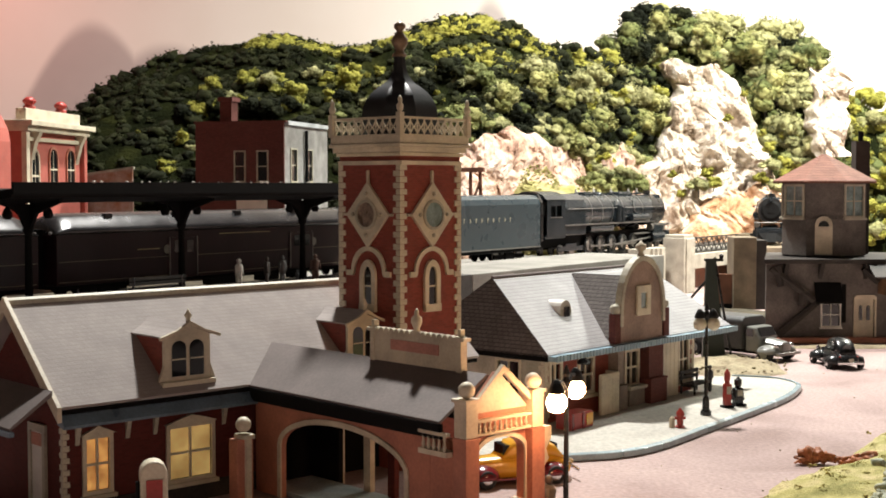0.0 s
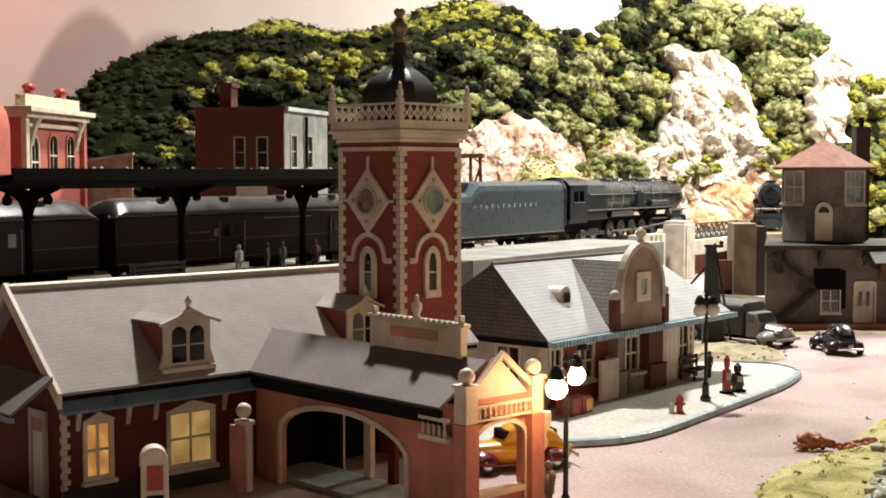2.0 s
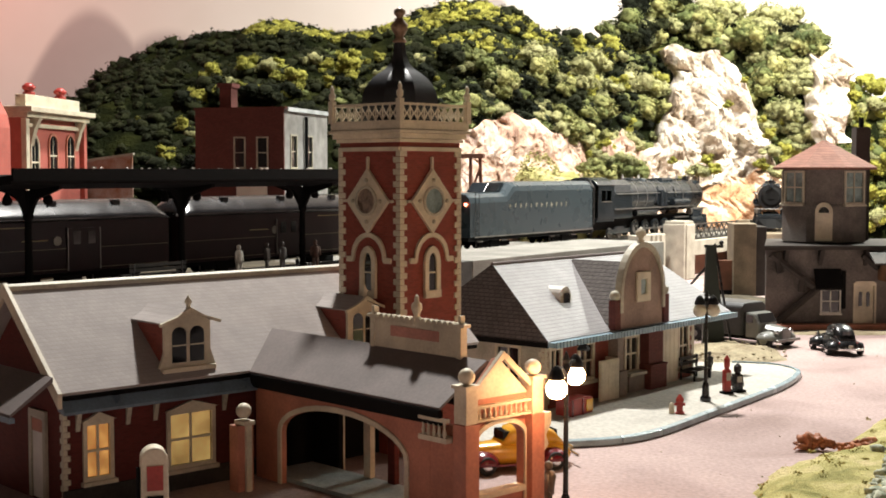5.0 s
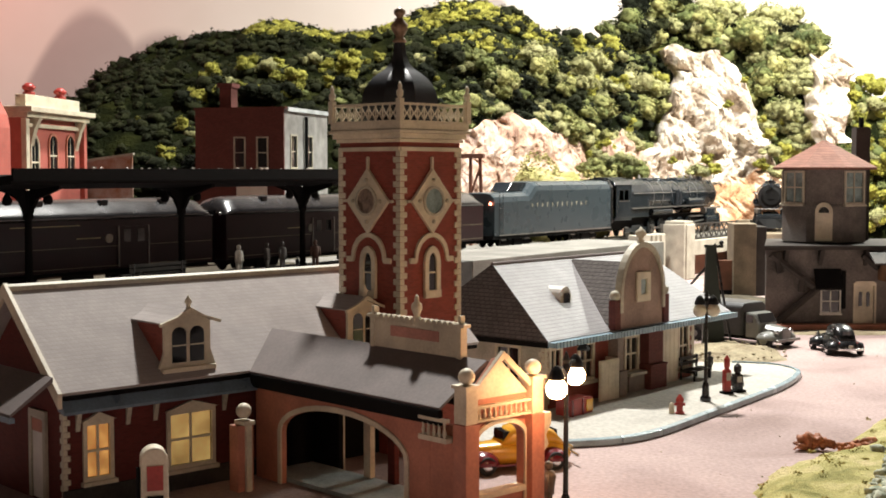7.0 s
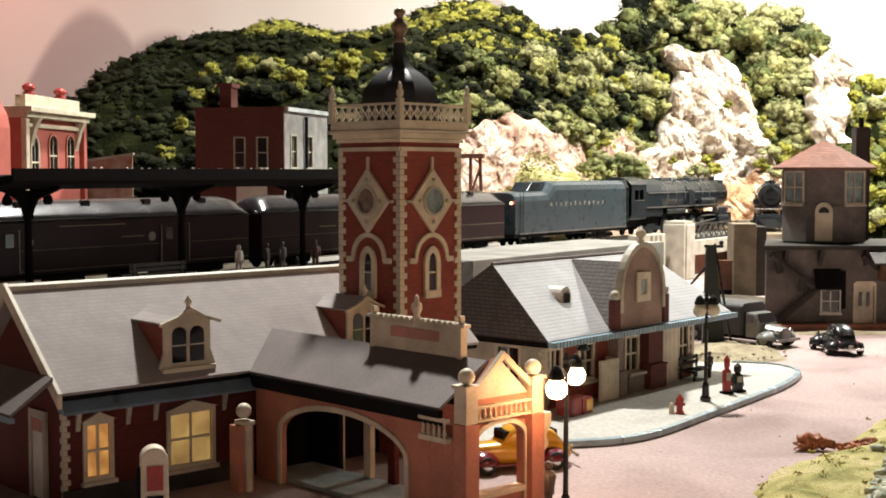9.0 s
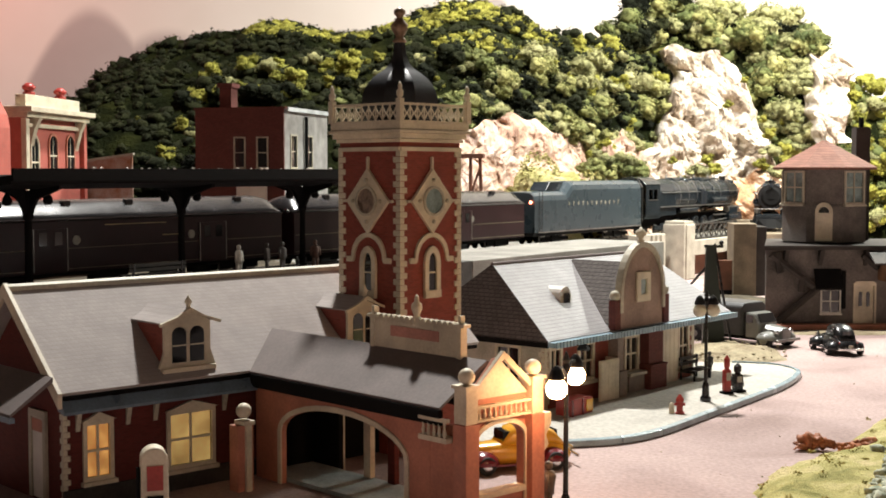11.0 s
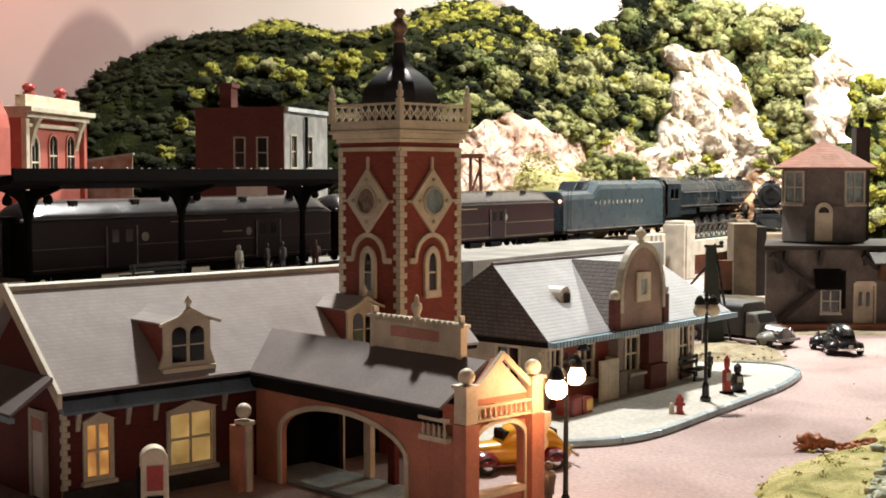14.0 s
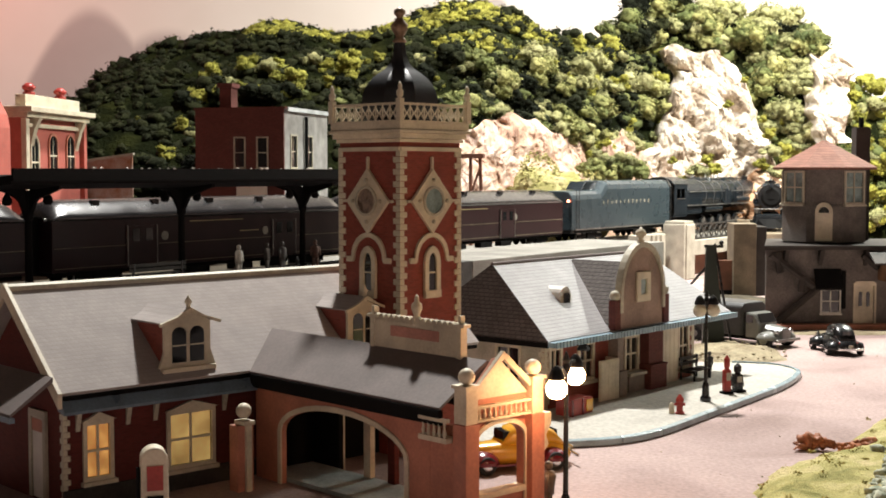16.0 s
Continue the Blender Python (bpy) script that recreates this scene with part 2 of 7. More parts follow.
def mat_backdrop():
    """Cream wall with the hills' soft mauve shadow painted into its colour."""
    m, nt, p, N, L = nodes_of("hill_shadow_backdrop")
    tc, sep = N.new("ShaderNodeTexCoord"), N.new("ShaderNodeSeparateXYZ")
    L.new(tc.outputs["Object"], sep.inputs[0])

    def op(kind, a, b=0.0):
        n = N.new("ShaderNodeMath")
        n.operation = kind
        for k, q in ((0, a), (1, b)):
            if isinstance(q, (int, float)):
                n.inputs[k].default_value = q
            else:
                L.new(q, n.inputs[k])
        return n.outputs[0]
    # bell curves outline the painted shadow of the ridges
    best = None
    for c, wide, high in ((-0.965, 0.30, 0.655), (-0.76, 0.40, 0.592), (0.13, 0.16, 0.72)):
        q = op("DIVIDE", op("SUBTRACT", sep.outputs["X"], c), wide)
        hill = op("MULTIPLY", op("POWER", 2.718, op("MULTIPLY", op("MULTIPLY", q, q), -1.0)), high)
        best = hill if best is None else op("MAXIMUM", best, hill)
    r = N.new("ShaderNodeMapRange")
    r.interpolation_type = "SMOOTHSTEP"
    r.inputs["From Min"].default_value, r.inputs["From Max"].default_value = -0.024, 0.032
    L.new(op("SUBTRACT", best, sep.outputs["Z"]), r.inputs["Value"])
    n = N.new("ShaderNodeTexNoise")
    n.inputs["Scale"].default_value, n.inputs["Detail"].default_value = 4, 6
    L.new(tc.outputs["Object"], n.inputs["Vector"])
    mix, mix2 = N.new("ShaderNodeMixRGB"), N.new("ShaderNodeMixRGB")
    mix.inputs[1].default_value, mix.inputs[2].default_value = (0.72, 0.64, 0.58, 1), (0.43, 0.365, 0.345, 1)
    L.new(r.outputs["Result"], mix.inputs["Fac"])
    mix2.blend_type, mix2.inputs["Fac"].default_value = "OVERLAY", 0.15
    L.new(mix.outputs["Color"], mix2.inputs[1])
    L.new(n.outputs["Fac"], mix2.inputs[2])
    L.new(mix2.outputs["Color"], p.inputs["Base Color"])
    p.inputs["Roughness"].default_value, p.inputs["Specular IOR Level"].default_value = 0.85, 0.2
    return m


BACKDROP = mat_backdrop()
# unseen surfaces: brown and dark ones cut bounce, the tan one adds fill
SIDEPAINT = mat("brown_side_wall", (0.22, 0.17, 0.14), 0.85, var=0.05, big=3, fine=200, bump=0.1)
TANPAINT = mat("tan_fill_wall", (0.56, 0.46, 0.38), 0.85, var=0.05, big=3, fine=200, bump=0.1)
CEILPAINT = mat("low_bounce_ceiling", (0.10, 0.09, 0.08), 0.9, var=0.05, big=3, fine=200, bump=0.1)
CARPET = mat("brown_floor", (0.10, 0.07, 0.05), 0.9, var=0.2, big=8)


# ---- building helpers ----
class Sh:
    """Collects solids into one mesh; m is the pose in which the next ones are added."""

    def __init__(self):
        self.v, self.f, self.m = [], [], Matrix()

    def add(self, vs, fs):
        n = len(self.v)
        self.v += [tuple(self.m @ Vector(p)) for p in vs]
        self.f += [tuple(i + n for i in q) for q in fs]
        return self

    def box(self, x0, y0, z0, x1, y1, z1):
        vs = [(x, y, z) for z in (z0, z1) for y in (y0, y1) for x in (x0, x1)]
        return self.add(vs, [(0, 2, 3, 1), (4, 5, 7, 6), (0, 1, 5, 4), (2, 6, 7, 3), (0, 4, 6, 2), (1, 3, 7, 5)])

    def prism(self, pts, axis, a0, a1):
        n = len(pts)

        def p3(p, a):
            return {"x": (a, p[0], p[1]), "y": (p[0], a, p[1]), "z": (p[0], p[1], a)}[axis]
        vs = [p3(p, a0) for p in pts] + [p3(p, a1) for p in pts]
        fs = [tuple(range(n)), tuple(range(2 * n - 1, n - 1, -1))]
        fs += [(i, i + n, (i + 1) % n + n, (i + 1) % n) for i in range(n)]
        return self.add(vs, fs)

    def lathe(self, prof, n=20, at=(0, 0, 0), twist=0.0):
        vs = [(at[0] + r * math.cos(twist + math.tau * k / n), at[1] + r * math.sin(twist + math.tau * k / n), at[2] + z)
              for r, z in prof for k in range(n)]
        fs = [(j * n + k, j * n + (k + 1) % n, (j + 1) * n + (k + 1) % n, (j + 1) * n + k)
              for j in range(len(prof) - 1) for k in range(n)]
        fs += [tuple(range(n - 1, -1, -1)), tuple(range((len(prof) - 1) * n, len(prof) * n))]
        return self.add(vs, fs)

    def rod(self, a, b, r, r2=None, n=10):
        a, b = Vector(a), Vector(b)
        keep = self.m
        self.m = keep @ Matrix.Translation(a) @ (b - a).to_track_quat("Z", "Y").to_matrix().to_4x4()
        self.lathe([(r, 0), (r if r2 is None else r2, (b - a).length)], n)
        self.m = keep
        return self

    def ball(self, at, r, n=12, sz=1.0):
        return self.lathe([(max(1e-5, r * math.sin(math.pi * i / 8)), -r * sz * math.cos(math.pi * i / 8)) for i in range(9)], n, at)

    def loft(self, rings):
        n = len(rings[0])
        vs = [p for r in rings for p in r]
        fs = [(j * n + k, j * n + (k + 1) % n, (j + 1) * n + (k + 1) % n, (j + 1) * n + k)
              for j in range(len(rings) - 1) for k in range(n)]
        fs += [tuple(range(n - 1, -1, -1)), tuple(range((len(rings) - 1) * n, len(rings) * n))]
        return self.add(vs, fs)

    def wall(self, x0, x1, z0, z1, y0, y1, holes=()):
        """A wall along x, one closed piece, with rectangular openings (x0, z0, x1, z1)."""
        xs = sorted({x0, x1, *[v for h in holes for v in (h[0], h[2])]})
        zs = sorted({z0, z1, *[v for h in holes for v in (h[1], h[3])]})
        full = {(i, j) for i in range(len(xs) - 1) for j in range(len(zs) - 1)
                if not any(h[0] < (xs[i] + xs[i + 1]) / 2 < h[2] and h[1] < (zs[j] + zs[j + 1]) / 2 < h[3] for h in holes)}
        ids, vs, fs = {}, [], []

        def v(i, j, k):
            if (i, j, k) not in ids:
                ids[i, j, k] = len(vs)
                vs.append((xs[i], (y0, y1)[k], zs[j]))
            return ids[i, j, k]
        for i, j in full:
            fs += [(v(i, j, 0), v(i + 1, j, 0), v(i + 1, j + 1, 0), v(i, j + 1, 0)), (v(i, j, 1), v(i, j + 1, 1), v(i + 1, j + 1, 1), v(i + 1, j, 1))]
            for (di, dj), (a, b) in (((-1, 0), ((0, 0), (0, 1))), ((1, 0), ((1, 0), (1, 1))), ((0, -1), ((0, 0), (1, 0))), ((0, 1), ((0, 1), (1, 1)))):
                if (i + di, j + dj) not in full:
                    fs.append((v(i + a[0], j + a[1], 0), v(i + b[0], j + b[1], 0), v(i + b[0], j + b[1], 1), v(i + a[0], j + a[1], 1)))
        return self.add(vs, fs)


def mesh_of(name, sh, smooth=False):
    me = bpy.data.meshes.new(name)
    me.from_pydata(sh.v, [], sh.f)
    bm = bmesh.new()
    bm.from_mesh(me)
    bmesh.ops.recalc_face_normals(bm, faces=bm.faces)
    bm.to_mesh(me)
    bm.free()
    if smooth:
        for p in me.polygons:
            p.use_smooth = True
    return me


def soften(ob, width):
    if width:
        b = ob.modifiers.new("worn_edges", "BEVEL")
        b.width, b.segments, b.limit_method, b.angle_limit = width, 2, "ANGLE", radians(40)
    return ob


def part(name, sh, material, parent, label="", smooth=False, bevel=0.0):
    me = mesh_of(name, sh, smooth)
    me.materials.append(material)
    ob = new(name, me)
    ob.parent = parent
    if label:
        ob["label"] = label
    return soften(ob, bevel)


def thing(name, m, label, category, group="", kind=""):
    ob = new(name)
    ob.matrix_world = m
    return tagged(ob, label, category, group, kind)


def solid(name, sh, material, label, category="", kind="", m=None, smooth=False, bevel=0.0, group=""):
    me = mesh_of(name, sh, smooth)
    me.materials.append(material)
    ob = new(name, me)
    if m is not None:
        ob.matrix_world = m
    return soften(tagged(ob, label, category, group, kind), bevel)


def arch(x0, x1, z0, z1, n=10):
    """Outline of an arched top from (x0, z0) over z1 to (x1, z0)."""
    c, r = (x0 + x1) / 2, (x1 - x0) / 2
    return [(c - r * math.cos(math.pi * i / n), z0 + (z1 - z0) * math.sin(math.pi * i / n)) for i in range(n + 1)]


def window(parent, m, w, h, glass=None, cols=2, rows=2, trim=0.0022, frame_mat=None, sill=True, hood=False, deep=0.003):
    """A sash window in its opening: frame, bars, sill and each pane. m: pose of its lower middle on the outer face, facing -y."""
    frame_mat, glass = frame_mat or CREAM, glass or PANE
    s = Sh()
    s.m = m
    s.wall(-w / 2 - trim, w / 2 + trim, -trim, h + trim, -0.0016, deep, [(-w / 2, 0, w / 2, h)])
    win = part("window", s, frame_mat, parent)
    for i in range(1, cols):
        x = -w / 2 + w * i / cols
        part("glazing_bar", _at(m).box(x - trim * 0.28, -0.0004, 0, x + trim * 0.28, deep, h), frame_mat, win)
    for j in range(1, rows):
        z = h * j / rows
        part("glazing_bar", _at(m).box(-w / 2, -0.0002, z - trim * 0.3, w / 2, deep, z + trim * 0.3), frame_mat, win)
    if hood:
        part("hood", _at(m).prism([(-w / 2 - trim * 1.6, h + trim), (w / 2 + trim * 1.6, h + trim), (w / 4, h + trim * 2.4), (0, h + trim * 3.2), (-w / 4, h + trim * 2.4)], "y", -0.0025, deep), frame_mat, win)
    if sill:
        part("sill", _at(m).box(-w / 2 - trim * 1.5, -0.004, -trim * 2, w / 2 + trim * 1.5, deep, -trim), frame_mat, win)
    for i in range(cols):
        for j in range(rows):
            a, b = -w / 2 + w * i / cols, -w / 2 + w * (i + 1) / cols
            part("pane", _at(m).box(a, 0.0012, h * j / rows, b, 0.0018, h * (j + 1) / rows), glass, win)
    return win


def _at(m):
    s = Sh()
    s.m = m
    return s


LEFT = pose(0, 0, 0, 0, 0, -90)   # turns a -y face to a -x face

# ---- the room ----
def room():
    x0, x1, y0, y1, z0, z1 = -2.6, 2.9, -2.2, 3.6, -0.9, 2.2
    solid("wall_back", Sh().box(x0, y1, z0, x1, y1 + 0.1, z1), BACKDROP, "cream painted back wall with a soft hill shadow painted on", kind="structure")
    solid("wall_left", Sh().box(x0 - 0.1, y0, z0, x0, y1 + 0.1, z1), SIDEPAINT, "unseen side wall, dull brown to cut bounced light", kind="structure")
    solid("wall_right", Sh().box(x1, y0, z0, x1 + 0.1, y1 + 0.1, z1), SIDEPAINT, "unseen side wall, dull brown to cut bounced light", kind="structure")
    # unseen wall behind the eye, pale to throw fill on the fronts
    solid("wall_front", Sh().box(x0, y0 - 0.1, z0, x1, y0, z1), TANPAINT, "unseen room wall, tan to bounce fill light", kind="structure")
    solid("ceiling", Sh().box(x0 - 0.1, y0 - 0.1, z1, x1 + 0.1, y1 + 0.1, z1 + 0.1), CEILPAINT, "unseen plain ceiling, dark to cut bounced light", kind="structure")
    solid("floor", Sh().box(x0 - 0.1, y0 - 0.1, z0 - 0.1, x1 + 0.1, y1 + 0.1, z0), CARPET, "dark brown floor", kind="structure")


room()


def sheet(name, material, label, x0, x1, y0, y1, nx, ny, height, kind="structure"):
    """A ground sheet whose height follows a function of x and y."""
    vs = [(x0 + (x1 - x0) * i / nx, y0 + (y1 - y0) * j / ny) for j in range(ny + 1) for i in range(nx + 1)]
    me = bpy.data.meshes.new(name)
    me.from_pydata([(x, y, height(x, y)) for x, y in vs], [],
                   [(j * (nx + 1) + i, j * (nx + 1) + i + 1, (j + 1) * (nx + 1) + i + 1, (j + 1) * (nx + 1) + i) for j in range(ny) for i in range(nx)])
    for p in me.polygons:
        p.use_smooth = True
    me.materials.append(material)
    return tagged(new(name, me), label, kind=kind)


def hum(x, y, s, seed=0.0, oct=5):
    return noise.fractal(Vector((x * s + seed, y * s, seed * 1.7)), 0.9, 2.0, oct)


# the layout's base carries the road; the railway runs on a raised deck
solid("ground", Sh().box(-2.5, 0.12, -0.06, 2.8, 3.55, 0.0), ROAD, "pinkish grey road surface on the layout base", kind="structure")

# ---- the track's line: x along the track, -y towards the town ----
TRACK = pose(-0.027, 1.993, 0.085, 0, 0, 54.94)
deck = Sh()
deck.box(-0.168, -0.045, -0.0845, 0.78, 0.16, -0.008)
deck.box(0.78, -0.045, -0.02, 1.2, 0.06, -0.008)
# this length of deck and platform carries the canopy shade in its colour
solid("railway_embankment", Sh().box(-2.4, -0.045, -0.0845, -0.17, 0.16, -0.008), EARTH, "deck under the tracks beside the station, darkened as shade", kind="structure", m=TRACK)
solid("railway_embankment", deck, PLATFORM, "grey concrete retaining wall and deck under the tracks", kind="structure", m=TRACK)
solid("platform", Sh().box(-2.2, -0.2, -0.0845, -0.17, -0.047, 0.0065), PLATFORM_SHADED, "station platform under the canopy, shade darkened into its colour", kind="structure", m=TRACK, bevel=0.001)
solid("platform", Sh().box(-0.168, -0.2, -0.0845, 0.42, -0.047, 0.0065), PLATFORM, "grey station platform beside the track", kind="structure", m=TRACK, bevel=0.001)


def tracks():
    t = thing("railway_track", TRACK, "steel rails on dark wooden ties in ballast", "track")
    b = Sh()
    b.prism([(-0.04, -0.0075), (0.04, -0.0075), (0.03, -0.004), (-0.03, -0.004)], "x", -2.3, 1.9)
    part("ballast", b, BALLAST, t)
    for y in (-0.016, 0.016, 0.0):
        part("rail", Sh().box(-2.3, y - 0.0008, -0.004, 1.9, y + 0.0008, 0.0), STEEL, t)
    tie = mesh_of("tie", Sh().box(-0.003, -0.026, -0.004, 0.003, 0.026, -0.0022))
    tie.materials.append(TIMBER)
    for i in range(150):
        ob = new("tie", tie)
        ob.parent, ob.location = t, (-1.0 + i * 0.018, 0, 0)


tracks()

# ---- the station ----
STATION = pose(-0.126, 0.884, 0, 0, 0, 43)


def quoins(parent, x, y, z0, z1, sx, sy, size=0.0046, h=0.0036, material=None):
    """Toothed corner stones up a corner; long and short by turns on its two faces."""
    long_me = mesh_of("quoin", Sh().box(min(0, sx * size), min(0, sy * size * 0.6), 0, max(0, sx * size), max(0, sy * size * 0.6), h * 0.94))
    short_me = mesh_of("quoin", Sh().box(min(0, sx * size * 0.6), min(0, sy * size), 0, max(0, sx * size * 0.6), max(0, sy * size), h * 0.94))
    for me in (long_me, short_me):
        me.materials.append(material or CREAM)
    n = int((z1 - z0) / h)
    for i in range(n):
        ob = new("quoin", (long_me, short_me)[i % 2])
        ob.parent, ob.location = parent, (x - sx * 0.0009, y - sy * 0.0009, z0 + i * (z1 - z0) / n)


def dormer(m, label):
    d = thing("dormer", STATION @ m, label, "dormer", "station dormers")
    s = Sh()
    s.prism([(-0.0135, 0.0), (0.0135, 0.0), (0.0135, 0.0338), (0, 0.0412), (-0.0135, 0.0338)], "y", 0.0012, 0.05)
    part("cheek_wall", s, BRICK, d)
    r = Sh()
    for sg in (-1, 1):
        r.prism([(0, 0.0415), (sg * 0.0158, 0.0332), (sg * 0.0158, 0.0345), (sg * 0.008, 0.0387), (0, 0.0445)], "y", -0.003, 0.055)
    part("dormer_roof", r, ROOF, d, bevel=0.0003)
    rake = Sh()
    for sg in (-1, 1):
        rake.prism([(0, 0.0412), (sg * 0.0175, 0.0318), (sg * 0.0178, 0.0342), (sg * 0.008, 0.0388), (0, 0.0452)], "y", -0.0052, -0.0031)
    part("rake_board", rake, CREAM, d, bevel=0.0003)
    f = Sh()
    f.prism([(-0.0135, 0), (0.0135, 0), (0.0135, 0.034), (0, 0.042), (-0.0135, 0.034)], "y", -0.0012, 0.001)
    f.box(-0.0155, -0.0035, -0.003, 0.0155, 0.002, 0.0005)
    for sg in (-1, 1):
        f.prism([(sg * 0.0135, 0.0005), (sg * 0.0165, 0.0005), (sg * 0.0135, 0.012)], "y", -0.0012, 0.001)
    front = part("front_frame", f, CREAM, d, bevel=0.0003)
    for x in (-0.0052, 0.0052):
        part("pane", Sh().prism([(x - 0.0041, 0.004)] + arch(x - 0.0041, x + 0.0041, 0.025, 0.0305, 8) + [(x + 0.0041, 0.004)], "y", -0.0016, -0.0013), PANE, front)
        part("sash_bar", Sh().box(x - 0.0041, -0.002, 0.0163, x + 0.0041, -0.0017, 0.0173), CREAM, front)
    part("finial", Sh().lathe([(0.0012, 0), (0.0012, 0.003), (0.0022, 0.005), (0.0008, 0.008), (0.0003, 0.010)], 8, (0, -0.002, 0.044)), CREAM, d, smooth=True)
    return d


def station():
    st = thing("station", STATION, "red brick railway station with grey slate roof and cream trim", "station building")
    W = Sh()
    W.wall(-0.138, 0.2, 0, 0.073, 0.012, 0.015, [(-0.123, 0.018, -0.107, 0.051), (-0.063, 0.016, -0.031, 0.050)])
    part("front_wall", W, BRICK_SHADED, st)
    part("back_wall", Sh().box(-0.135, 0.126, 0, 0.2, 0.129, 0.073), BRICK, st)
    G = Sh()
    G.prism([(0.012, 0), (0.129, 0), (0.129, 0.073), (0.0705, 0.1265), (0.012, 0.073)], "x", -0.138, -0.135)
    part("gable_wall", G, BRICK_SHADED, st)
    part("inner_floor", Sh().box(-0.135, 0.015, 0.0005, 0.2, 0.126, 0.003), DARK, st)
    # roof: two slopes, eave board and gutter
    R = Sh()
    R.prism([(0.0, 0.0735), (0.07, 0.1325), (0.07, 0.1355), (-0.002, 0.0755)], "x", -0.146, 0.21)
    part("roof_slope", R, ROOF, st, bevel=0.0003)
    R = Sh()
    R.prism([(0.141, 0.0735), (0.07, 0.1325), (0.07, 0.1355), (0.143, 0.0755)], "x", -0.146, 0.21)
    part("roof_slope", R, ROOF, st)
    part("ridge_cap", Sh().prism([(0.067, 0.1335), (0.067, 0.1365), (0.07, 0.138), (0.073, 0.1365), (0.073, 0.1335)], "x", -0.147, 0.21), CREAM_DULL, st, bevel=0.0003)
    part("gutter", Sh().prism([(-0.0005, 0.0705), (-0.0055, 0.064), (-0.0045, 0.062), (0.004, 0.0645), (0.003, 0.0705)], "x", -0.146, -0.004), GUTTER, st, bevel=0.0004)
    part("fascia", Sh().box(-0.146, 0.0005, 0.0705, 0.21, 0.0035, 0.0733), DARK, st)
    part("soffit", Sh().box(-0.143, 0.0045, 0.0655, 0.2, 0.0118, 0.068), TIMBER, st)
    for x in (-0.13, -0.095, -0.075, -0.022):
        part("bracket", Sh().prism([(0.012, 0.048), (0.012, 0.065), (0.003, 0.065), (0.0085, 0.061)], "x", x, x + 0.003), CREAM_DULL, st)
    # barge boards on the gable end
    for a, b in (((-0.004, 0.0725), (0.07, 0.135)), ((0.145, 0.0725), (0.07, 0.135))):
        part("barge_board", Sh().prism([(a[0], a[1] - 0.006), (a[0], a[1] + 0.0035), (b[0], b[1] + 0.0038), (b[0], b[1] - 0.0055)], "x", -0.1495, -0.1465), CREAM, st, bevel=0.0003)
    quoins(st, -0.138, 0.012, 0.0, 0.064, 1, 1)
    window(st, pose(-0.115, 0.012, 0.018), 0.016, 0.033, GLOW_A, hood=True, trim=0.0026)
    window(st, pose(-0.047, 0.012, 0.016), 0.032, 0.034, GLOW_B, cols=2, rows=2, hood=True, trim=0.0026)
    # side door under a pent roof on the gable end
    pr = Sh()
    pr.prism([(-0.1505, 0.083), (-0.1505, 0.086), (-0.178, 0.0665), (-0.178, 0.0645)], "y", 0.0, 0.145)
    part("pent_roof", pr, ROOF_PLAIN, st)
    part("pent_gutter", Sh().box(-0.1795, -0.002, 0.0615, -0.176, 0.146, 0.0645), GUTTER, st)
    dm = LEFT.copy()
    dm.translation = (-0.138, 0.045, 0.002)
    door = part("door", _at(dm).box(-0.008, -0.001, 0, 0.008, 0.001, 0.052), WHITE, st, "white panelled side door")
    part("door_frame", _at(dm).wall(-0.0115, 0.0115, 0, 0.057, -0.0022, 0.0008, [(-0.008, 0, 0.008, 0.052)]), CREAM_DULL, door)
    part("transom", _at(dm).box(-0.0075, -0.0016, 0.043, 0.0075, -0.0011, 0.051), TERRACOTTA, door)
    # chimneyless end: a cream corner of the pent wall
    # course coloured dark to sink into the shade inside the porch
    part("base_course", Sh().box(-0.1395, 0.0095, 0, 0.2, 0.0118, 0.012), TIMBER, st)


station()
dormer(pose(-0.053, 0.006, 0.082), "cream framed roof dormer with two arched dark windows").scale = (1.3, 1.2, 0.88)
dormer(pose(0.097, 0.006, 0.080), "cream framed roof dormer beside the brick clock tower").scale = (1.12, 1.2, 0.88)


